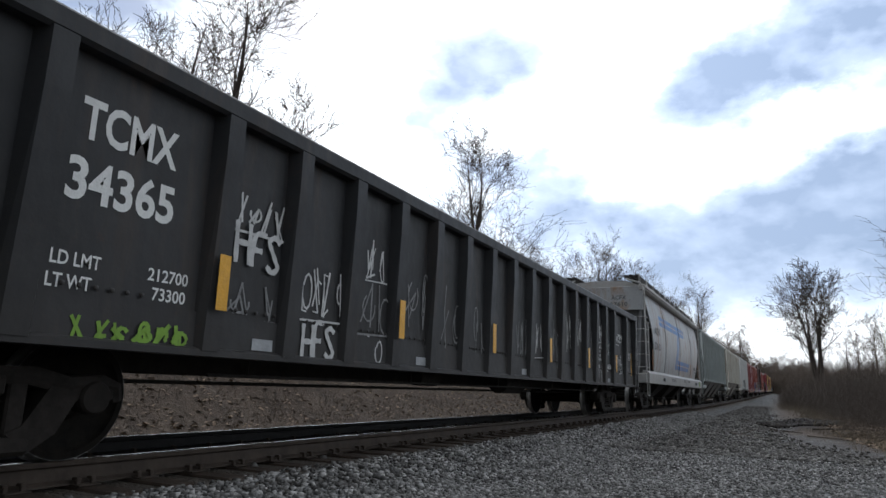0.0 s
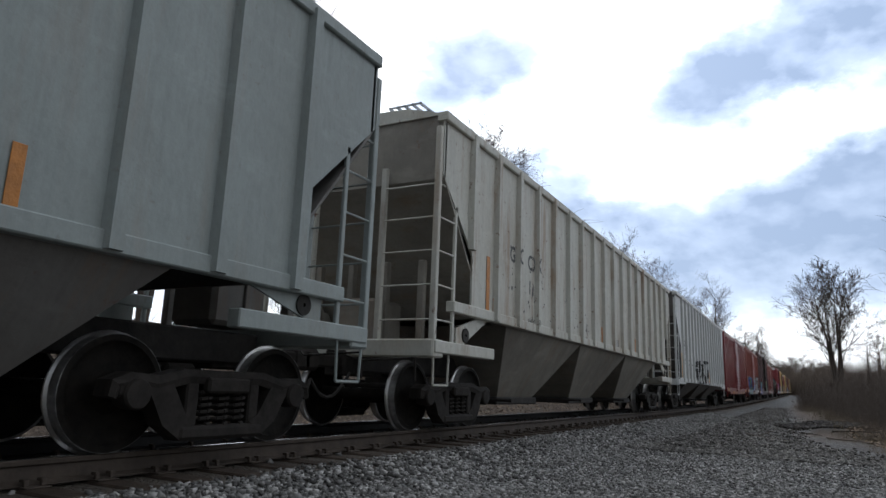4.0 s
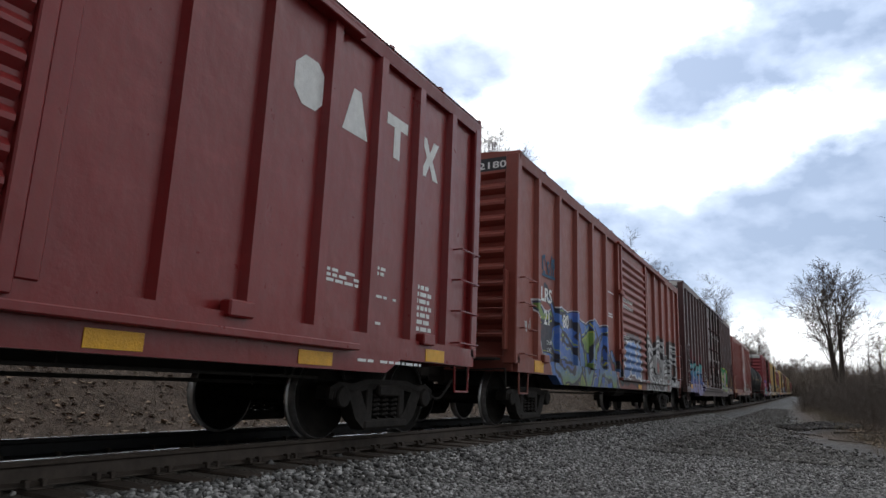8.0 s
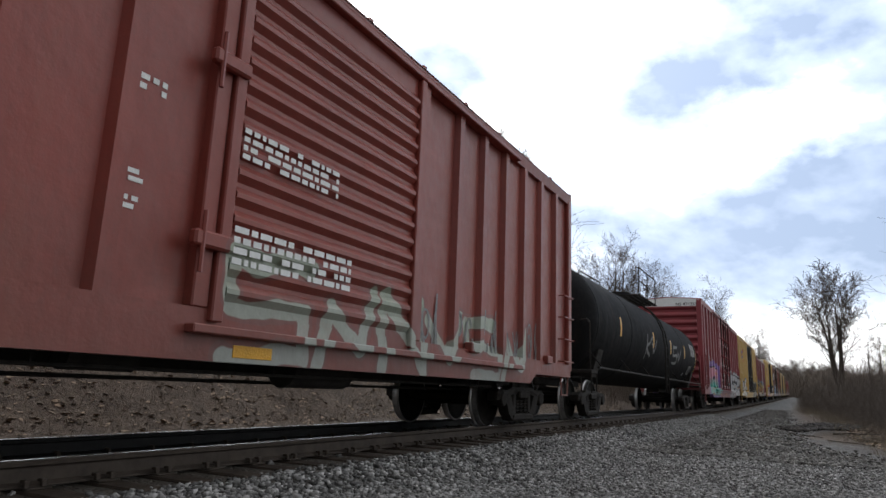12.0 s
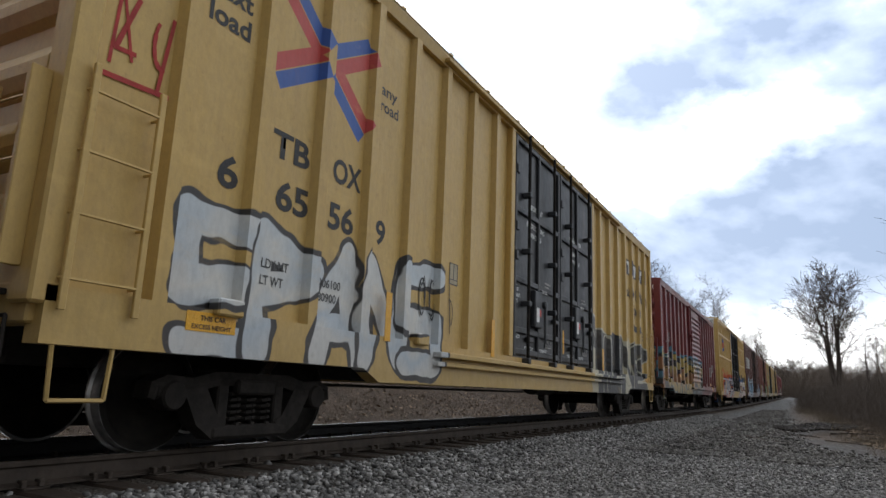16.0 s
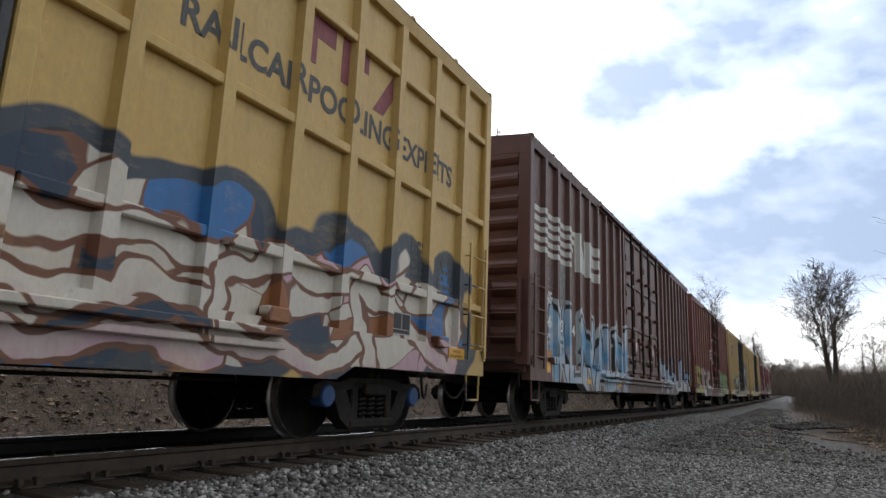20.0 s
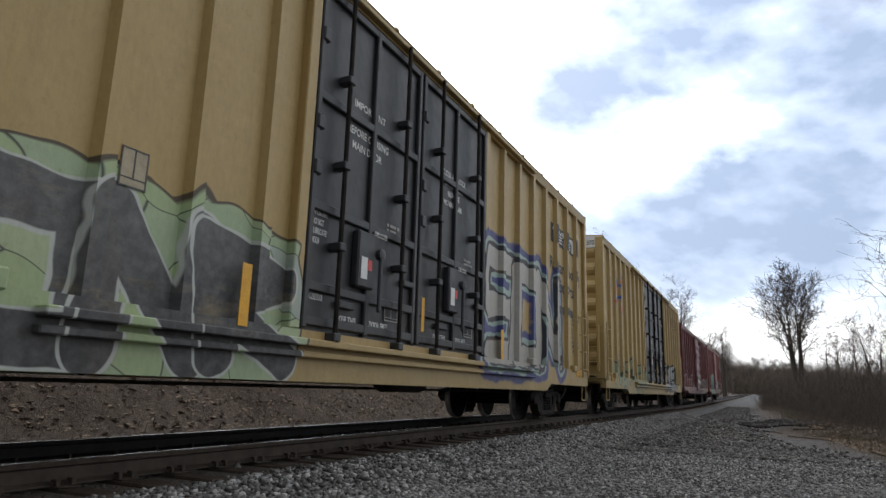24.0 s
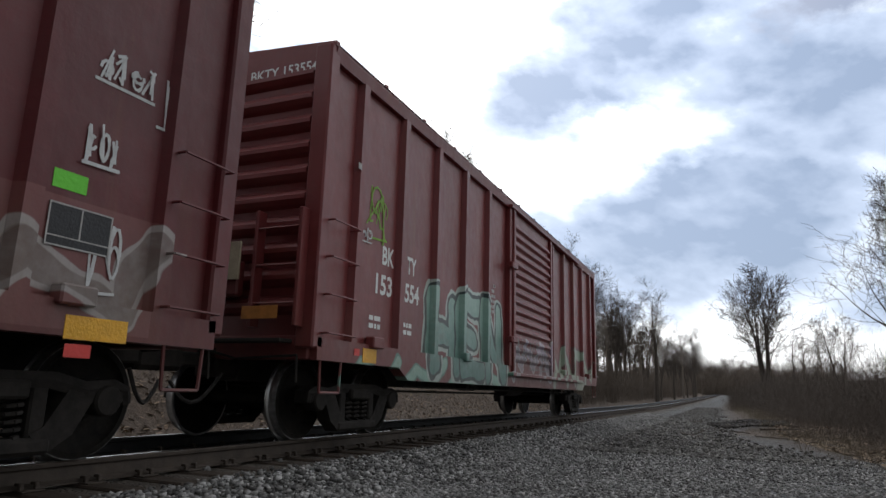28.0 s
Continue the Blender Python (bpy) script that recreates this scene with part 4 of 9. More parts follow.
def build_litter():
    """Dead leaves on the bank and the soil by the thicket, and broken branches on the gravel."""
    rnd = random.Random(41)
    s = Shape()
    for i in range(15000):
        if i % 3:
            x, y = rnd.uniform(-9, -2.7), 1 + 44 * rnd.random() ** 1.4
        else:
            y = 12 + 26 * rnd.random()
            x = 6.6 + 0.12 * max(0, 23 - y) + abs(rnd.gauss(0, 1.6))
        c = Vector((x, y, ground_height(x, y) + 0.012))
        a, l = rnd.uniform(0, 6.28), rnd.uniform(0.035, 0.1)
        u = Vector((math.cos(a), math.sin(a), rnd.uniform(-0.3, 0.5))) * l
        w = Vector((-math.sin(a), math.cos(a), rnd.uniform(-0.4, 0.4))) * l * 0.55
        s.add([c - u, c + w, c + u, c - w], [(0, 1, 2, 3)])
    me = bpy.data.meshes.new("dead_leaves")
    me.from_pydata(s.v, [], s.f)
    me.materials.append(LEAF_DEAD)
    tagged(new("dead_leaves", me), "curled brown dead leaves lying on the soil", "leaves", kind="stuff")
    for k, (x0, y0, x1, y1, r) in enumerate(((4.0, 21.2, 5.05, 18.75, 0.02), (3.7, 31.6, 4.3, 30.6, 0.025), (5.0, 23.9, 5.9, 22.9, 0.022), (6.0, 21.4, 6.9, 20.2, 0.025),
                                             (6.4, 26.5, 7.6, 25.4, 0.03), (6.2, 23.6, 7.4, 24.2, 0.03), (6.3, 29.5, 7.2, 28.2, 0.03), (-3.6, 9.5, -3.1, 11.6, 0.03),
                                             (-4.2, 15, -3.4, 17.4, 0.035), (-3.3, 5.6, -4.6, 7.0, 0.025))):
        s, r0 = Shape(), r
        p, end = Vector((x0, y0, 0)), Vector((x1, y1, 0))
        for i in range(1, 7):
            q = Vector((x0, y0, 0)).lerp(end, i / 6) + Vector((rnd.gauss(0, 0.04), rnd.gauss(0, 0.04), 0))
            a, b = p.copy(), q.copy()
            a.z, b.z = ground_height(a.x, a.y) + r + 0.015, ground_height(b.x, b.y) + r * 0.86 + 0.015
            s.rod(a, b, r, 6, r * 0.86)
            if i in (2, 4, 5):
                side = Vector((rnd.uniform(-0.5, 0.5), rnd.uniform(-0.5, 0.5), rnd.uniform(0.02, 0.25)))
                s.rod(b, b + side, r * 0.5, 5, r * 0.25)
                s.rod(b + side * 0.6, b + side * 0.6 + Vector((rnd.uniform(-0.2, 0.2), rnd.uniform(-0.2, 0.2), 0.08)), r * 0.3, 4, r * 0.15)
            p, r = q, r * 0.86
        stick = part("fallen_branch", s, BARK_PALE if k % 3 == 0 else BARK)
        tagged(stick, "broken dead branch lying on the gravel" if x0 > 0 else "broken dead branch lying on the bank", "branch")


build_trees()
build_brush()
build_litter()
build_gravel()


# ---- rolling stock: running gear ----
WHEEL_R = 0.457


def wheelset_mesh():
    s = Shape()
    s.smooth = True
    s.turn([(-1.06, 0.05), (-1.05, 0.075), (-0.93, 0.08), (-0.9, 0.1), (-0.6, 0.085), (0.6, 0.085), (0.9, 0.1), (0.93, 0.08), (1.05, 0.075), (1.06, 0.05)], 14)
    for k in (1, -1):
        s.turn([(k * a, r) for a, r in ((0.685, 0.12), (0.69, 0.3), (0.67, 0.36), (0.67, 0.4), (0.68, 0.478), (0.705, 0.482), (0.72, 0.46), (0.81, WHEEL_R - 0.005),
                                        (0.815, 0.4), (0.79, 0.385), (0.765, 0.33), (0.775, 0.17), (0.82, 0.13), (0.82, 0.1))], 40)
        for i in range(3):
            a = 2 * math.pi * i / 3
            s.rod((k * 1.055, 0.04 * math.cos(a), 0.04 * math.sin(a)), (k * 1.085, 0.04 * math.cos(a), 0.04 * math.sin(a)), 0.017, 6)
    return s.mesh("wheelset")


def sideframe_mesh():
    """A cast truck side: arched top, slanting arms, two windows, a spring pocket between, in the plane x = 0."""
    s = Shape()
    top = [(-1.12, 0.44), (-1.1, 0.56), (-0.95, 0.62), (-0.7, 0.6), (-0.45, 0.66), (0.45, 0.66), (0.7, 0.6), (0.95, 0.62), (1.1, 0.56), (1.12, 0.44)]
    under = [(-1.05, 0.42), (-1.03, 0.5), (-0.78, 0.5), (-0.72, 0.47), (-0.4, 0.545), (0.4, 0.545), (0.72, 0.47), (0.78, 0.5), (1.03, 0.5), (1.05, 0.42)]
    rings = []
    for (a, b), (c, d) in zip(top, under):
        rings.append([(-0.09, a, b), (0.09, a, b), (0.11, (a + c) / 2, (b + d) / 2), (0.09, c, d), (-0.09, c, d)])
    s.loft(rings)
    for k in (1, -1):
        s.loft([[(-0.08, k * 0.8, 0.52), (0.1, k * 0.8, 0.52), (0.1, k * 0.58, 0.57), (-0.08, k * 0.58, 0.57)],
                [(-0.08, k * 0.63, 0.22), (0.1, k * 0.63, 0.22), (0.1, k * 0.4, 0.28), (-0.08, k * 0.4, 0.28)],
                [(-0.08, k * 0.45, 0.1), (0.1, k * 0.45, 0.1), (0.1, k * 0.3, 0.23), (-0.08, k * 0.3, 0.23)]])
        s.soft(-0.08, 0.09, k * 0.35 - 0.065, k * 0.35 + 0.065, 0.2, 0.62, 0.015)
        s.soft(-0.1, 0.1, k * 0.89 - 0.16, k * 0.89 + 0.16, 0.43, 0.56, 0.02)
    s.soft(-0.12, 0.12, -0.47, 0.47, 0.09, 0.21, 0.03)
    return s.mesh("sideframe")


def spring_mesh():
    s = Shape()
    s.smooth = True
    pts = [(0.085 * math.cos(a), 0.085 * math.sin(a), 0.21 + 0.27 * a / (2 * math.pi * 5)) for a in [2 * math.pi * i / 9 for i in range(46)]]
    s.path(pts, 0.019, 5)
    return s.mesh("spring")


def bearing_mesh():
    s = Shape()
    s.smooth = True
    s.turn([(-0.11, 0.115), (0.05, 0.12), (0.07, 0.105), (0.075, 0.05), (0.076, 0.004)], 16)
    return s.mesh("bearing")


def bolster_mesh():
    s = Shape()
    s.soft(-1.05, 1.05, -0.2, 0.2, 0.48, 0.62, 0.03)
    s.soft(-0.5, 0.5, -0.17, 0.17, 0.42, 0.72, 0.03)
    for k in (1, -1):
        s.rod((-0.75, k * 0.38, 0.36), (0.75, k * 0.38, 0.36), 0.04, 6)
        for m in (1, -1):
            s.soft(m * 0.75 - 0.06, m * 0.75 + 0.06, k * 0.4 - 0.05, k * 0.4 + 0.06, 0.3, 0.62, 0.01)
    s.soft(1.05, 1.14, -0.24, 0.24, 0.47, 0.6, 0.02)
    s.soft(-1.14, -1.05, -0.24, 0.24, 0.47, 0.6, 0.02)
    return s.mesh("bolster")


GEAR = {"wheelset": wheelset_mesh(), "sideframe": sideframe_mesh(), "spring": spring_mesh(), "bearing": bearing_mesh(),
        "bolster": bolster_mesh()}
WHEELSETS = []


def truck(car, y):
    """A four-wheel truck centred at y under a wagon."""
    b = part("truck", GEAR["bolster"], STEEL_DARK, car, at=pose(0, y, -0.03))
    for k in (1, -1):
        part("sideframe", GEAR["sideframe"], STEEL_DARK, b, at=pose(k * 0.99, 0, 0, 0, 0, 0 if k > 0 else 180))
        for cy in (-0.19, 0.0, 0.19):
            part("spring", GEAR["spring"], STEEL_DARK, b, at=pose(k * 0.99, cy, 0))
        for d in (0.889, -0.889):
            part("bearing", GEAR["bearing"], STEEL_DARK, b, at=pose(k * 1.05, d, WHEEL_R, 0, 0, 0 if k > 0 else 180))
    for d in (0.889, -0.889):
        w = part("wheelset", GEAR["wheelset"], WHEEL, b, at=pose(0, d, WHEEL_R))
        WHEELSETS.append((w, d))
    return b


def coupler(car, y, way):
    """Knuckle coupler, draft sill, uncoupling lever and brake hose at one end; way: -1 at the front, 1 at the back."""
    s = Shape()
    s.soft(-0.16, 0.16, min(y - way * 0.9, y + way * 0.05), max(y - way * 0.9, y + way * 0.05), 0.66, 1.0, 0.02)
    s.soft(-0.08, 0.08, min(y, y + way * 0.62), max(y, y + way * 0.62), 0.76, 0.92, 0.02)
    s.soft(-0.17, 0.1, min(y + way * 0.45, y + way * 0.78), max(y + way * 0.45, y + way * 0.78), 0.7, 0.98, 0.05)
    part("coupler", s, STEEL_DARK, car, "grimy cast coupler")
    s = Shape()
    s.path([(1.3, y + way * 0.12, 0.9), (0.5, y + way * 0.14, 0.86), (0.15, y + way * 0.4, 0.98)], 0.014, 5)
    s.path([(1.3, y + way * 0.12, 0.9), (1.32, y + way * 0.13, 0.62)], 0.014, 5)
    part("uncoupling_lever", s, STEEL_DARK, car)
    s = Shape()
    pts = [(0.35 - 0.2 * t, y + way * (0.15 + 0.55 * t), 0.7 - 0.32 * math.sin(math.pi * min(1, t * 0.9)) ) for t in [i / 7 for i in range(8)]]
    s.path(pts, 0.022, 5)
    part("brake_hose", s, UNDER, car)


def underframe(car, L, low=0.95, rods=True, tc=2.0):
    s = Shape()
    s.soft(-0.17, 0.17, 0.3, L - 0.3, 0.62, 1.05, 0.02)
    for i in range(6):
        y = tc + 1.4 + (L - 2 * tc - 2.8) * i / 5
        part("cross_beam", Shape().box(-1.3, 1.3, y - 0.05, y + 0.05, 0.86, low + 0.15), UNDER, car)
    part("centre_sill", s, UNDER, car)
    s = Shape()
    y = L * 0.4
    s.smooth = True
    s.turn([(-0.3, 0.02), (-0.3, 0.13), (0.3, 0.13), (0.3, 0.02)], 14)
    part("brake_cylinder", s.moved(pose(0.7, y, 0.72, 0, 0, 90)), UNDER, car)
    s = Shape()
    s.smooth = True
    s.turn([(-0.55, 0.02), (-0.5, 0.2), (0.5, 0.2), (0.55, 0.02)], 14)
    part("air_reservoir", s.moved(pose(0.75, L * 0.56, 0.7, 0, 0, 90)), UNDER, car)
    s = Shape()
    s.rod((1.05, tc + 1.3, 0.62), (1.05, L - tc - 1.3, 0.62), 0.016, 5)
    s.rod((0.3, tc + 0.6, 0.55), (0.3, L - tc - 0.6, 0.55), 0.02, 5)
    for i in range(5):
        y = tc + 1.8 + (L - 2 * tc - 3.6) * i / 4
        s.rod((1.05, y, 0.62), (1.05, y, 0.9), 0.012, 4)
    part("brake_rod", s, UNDER, car)


def stirrup(car, y, x, z, mat, w=0.42, drop=0.36):
    s = Shape()
    s.path([(x, y, z), (x, y + 0.02, z - drop), (x, y + w - 0.02, z - drop), (x, y + w, z)], 0.016, 5)
    return part("sill_step", s, mat, car)


def rungs(car, x, y0, y1, zs, mat, off=0.1, name="grab_iron"):
    """Bent grab irons on the near side."""
    for z in zs:
        s = Shape()
        s.path([(x - off, y0, z), (x, y0, z), (x, y1, z), (x - off, y1, z)], 0.012, 5)
        part(name, s, mat, car)


def end_rungs(car, y, x0, x1, zs, mat, way, name="end_grab_iron"):
    for z in zs:
        s = Shape()
        s.path([(x0, y - way * 0.1, z), (x0, y, z), (x1, y, z), (x1, y - way * 0.1, z)], 0.012, 5)
        part(name, s, mat, car)


def placard(car, y, z, w, h, frame_mat, inner, x=1.43):
    s = Shape()
    s.box(x, x + 0.004, y, y + w, z, z + h)
    p = part("data_plate", s, inner, car)
    s = Shape()
    b = 0.012
    for q in ((y, y + w, z, z + b), (y, y + w, z + h - b, z + h), (y, y + b, z + b, z + h - b), (y + w - b, y + w, z + b, z + h - b),
              (y + w * 0.5 - b / 2, y + w * 0.5 + b / 2, z + h * 0.25, z + h - b), (y + b, y + w - b, z + h * 0.22, z + h * 0.25)):
        s.box(x + 0.004, x + 0.007, *q)
    part("plate_border", s, frame_mat, p)


def patch(car, y0, y1, z0, z1, mat, x=1.43, name="reflector"):
    return part(name, Shape().soft(x, x + 0.006, y0, y1, z0, z1, 0.002), mat, car)


CARS = []


def wagon(name, label, front, length):
    car = tagged(new(name), label, "freight wagon", group="wagons of the freight train")
    CARS.append((car, front, length))
    return car


# ---- boxcars ----
def hat_post(x, y, w, z0, z1, depth=0.085):
    s = Shape()
    o = [(x, y - w * 0.5), (x + depth, y - w * 0.32), (x + depth, y + w * 0.32), (x, y + w * 0.5)]
    s.loft([[(a, b, z0) for a, b in o], [(a, b, z1) for a, b in o]])
    return s


def boxcar(label, front, L, eave, body, roof=None, door="slide", door_at=(6.6, 9.75), door_mat=None, end_mat=None, ribs=10, cap=None,
           long=False, bars_at=(), tc=None, metal=None, first=None, pitch=None, first_back=None, pitch_back=None, door_ribs=15, nose=0.0):
    """An exterior-post steel boxcar with its front end at y = 0."""
    car = wagon("boxcar", label, front, L)
    end_mat, door_mat, metal = end_mat or body, door_mat or body, metal or body
    roof = roof or body
    if nose:
        car["nose"] = nose
    tc = tc or (2.25 if long else 1.56)
    X = 1.385
    d0, d1 = door_at
    floor = 1.1
    mid, near = (0.6, 0.74) if long else (0.7, 0.86)
    cut = 3.5 if long else 2.2
    for k in (1, -1):
        s = Shape()
        a, b = sorted((k * (X - 0.04), k * X))
        s.box(a, b, 0.05 - nose, L - 0.05, floor - 0.02, eave - 0.02)
        part("side_sheet", s, body, car)
        s = Shape()
        o = [(-nose, floor), (-nose, near), (cut - 0.3, near), (cut, mid), (L - cut, mid), (L - cut + 0.3, near), (L, near), (L, floor)]
        a, b = sorted((k * (X - 0.08), k * (X + 0.085)))
        s.prism(o, "x", a, b)
        part("side_sill", s, body, car)
        s = Shape()
        o = [(X - 0.05, eave - 0.16), (X + 0.07, eave - 0.16), (X + 0.1, eave - 0.02), (X + 0.1, eave + 0.02), (X - 0.05, eave + 0.04)]
        s.prism([(k * p, q) for p, q in o], "y", -nose, L)
        part("top_chord", s, body, car)
        pf, pb = pitch or 0.9, pitch_back or pitch or 0.9
        ff, fb = first or 0.75, first_back or first or 0.75
        ys = [ff + pf * i for i in range(12) if 0.3 - nose < ff + pf * i < d0 - 0.35] + [L - fb - pb * i for i in range(12) if L - fb - pb * i > d1 + 0.35]
        if k < 0:
            ys = ys[::2]
        else:
            RIDGES[car.name] = [(y - 0.072, y + 0.072, X + 0.085) for y in ys]
        for y in ys:
            part("side_post", hat_post(X, y, 0.2, floor, eave - 0.15) if k > 0 else hat_post(X, y, 0.2, floor, eave - 0.15).moved(Matrix.Diagonal((-1, 1, 1, 1))), body, car)
        for y in (d0 - 0.09, d1 + 0.09):
            part("door_post", Shape().soft(*sorted((k * (X - 0.02), k * (X + 0.1))), y - 0.08, y + 0.08, floor, eave - 0.15, 0.012), body, car)
        for z in bars_at:
            for i, (a, b) in enumerate(((0.1 - nose, d0 - 0.2), (d1 + 0.2, L - 0.1))):
                part("side_girt", Shape().soft(*sorted((k * X, k * (X + 0.075))), a, b, z - 0.05, z + 0.05, 0.012), body, car)
    for y, w in ((-nose, 1), (L, -1)):
        s = Shape()
        s.box(-X, X, min(y, y + w * 0.06), max(y, y + w * 0.06), 1.0, eave + 0.02)
        part("end_sheet", s, end_mat, car)
        step = (eave - 1.45) / ribs
        for i in range(ribs):
            z = 1.3 + step * (i + 0.5)
            s = Shape()
            o = [(0.0, z - step * 0.36), (-0.05, z - step * 0.25), (-0.095, z - step * 0.08), (-0.095, z + step * 0.08), (-0.05, z + step * 0.25), (0.0, z + step * 0.36)]
            s.prism([(y + w * p, q) for p, q in o], "x", -X + 0.16, X - 0.16)
            part("end_corrugation", s, end_mat, car)
        for k in (1, -1):
            a, b = sorted((k * (X - 0.15), k * (X + 0.085)))
            part("corner_post", Shape().soft(a, b, min(y - w * 0.1, y + w * 0.1), max(y - w * 0.1, y + w * 0.1), 0.98, eave + 0.02, 0.02), body, car)
        part("end_sill", Shape().soft(-X, X, min(y - w * 0.05, y + w * 0.16), max(y - w * 0.05, y + w * 0.16), 0.86, 1.12, 0.015), end_mat, car)
        s = Shape()
        o = [(-X - 0.05, eave - 0.3), (X + 0.05, eave - 0.3), (X + 0.05, eave + 0.02), (0, eave + 0.13), (-X - 0.05, eave + 0.02)]
        s.prism(o, "y", *sorted((y - w * 0.09, y + w * 0.04)))
        part("end_fascia", s, cap or end_mat, car)
        coupler(car, y, -w)
        part("crossover_step", Shape().soft(-1.2, 1.2, min(y - w * 0.3, y - w * 0.08), max(y - w * 0.3, y - w * 0.08), 1.03, 1.07, 0.006), STEEL_DARK, car)
        end_rungs(car, y - w * 0.22, 0.75, 1.28, [1.45 + 0.42 * i for i in range(3)], metal, -w)
        for xx in (0.72, 1.31):
            part("end_ladder_stile", Shape().soft(xx - 0.025, xx + 0.025, min(y - w * 0.24, y - w * 0.1), max(y - w * 0.24, y - w * 0.1), 1.2, 2.5, 0.006), metal, car)
        part("brake_platform", Shape().soft(-0.05, 0.5, min(y - w * 0.22, y - w * 0.1), max(y - w * 0.22, y - w * 0.1), 1.55, 1.95, 0.02), metal, car)
    s = Shape()
    o = [(-X - 0.1, eave), (X + 0.1, eave), (X + 0.1, eave + 0.03), (0, eave + 0.14), (-X - 0.1, eave + 0.03)]
    s.prism(o, "y", -nose - 0.04, L + 0.04)
    part("roof", s, roof, car)
    s = Shape()
    n = int(L / 1.2)
    for i in range(n + 1):
        y = -nose + (L + nose) * i / n
        o = [(X + 0.1, eave + 0.02), (X + 0.1, eave + 0.065), (0, eave + 0.175), (-X - 0.1, eave + 0.065), (-X - 0.1, eave + 0.02)]
        s.prism(o, "y", y - 0.035, y + 0.035)
    part("roof_seams", s, roof, car)
    for k in (1, -1):
        boxcar_door(car, k, door, d0, d1, floor, eave, X, door_mat, body, door_ribs)
    zs = [1.15 + 0.42 * i for i in range(4)]
    x = X + (0.13 if long else 0.17)
    rungs(car, x, 0.06 - nose, 0.62 - nose, zs, metal, 0.14)
    rungs(car, x, L - 0.62, L - 0.06, zs, metal, 0.14)
    if long:
        for y in (0.08 - nose, 0.6 - nose, L - 0.6, L - 0.08):
            part("ladder_stile", Shape().soft(x - 0.02, x + 0.01, y - 0.025, y + 0.025, 0.95, 2.6, 0.005), metal, car)
    for y in (0.1 - nose, L - 0.52):
        stirrup(car, y, X + 0.06, near + 0.02, metal)
    for y in (1.1, 4.2, L - 4.6, L - 1.5):
        part("jacking_bracket", Shape().soft(X + 0.02, X + 0.15, y, y + 0.28, 1.06, 1.2, 0.015), body, car)
    underframe(car, L, tc=tc)
    truck(car, tc - nose)
    truck(car, L - tc)
    return car


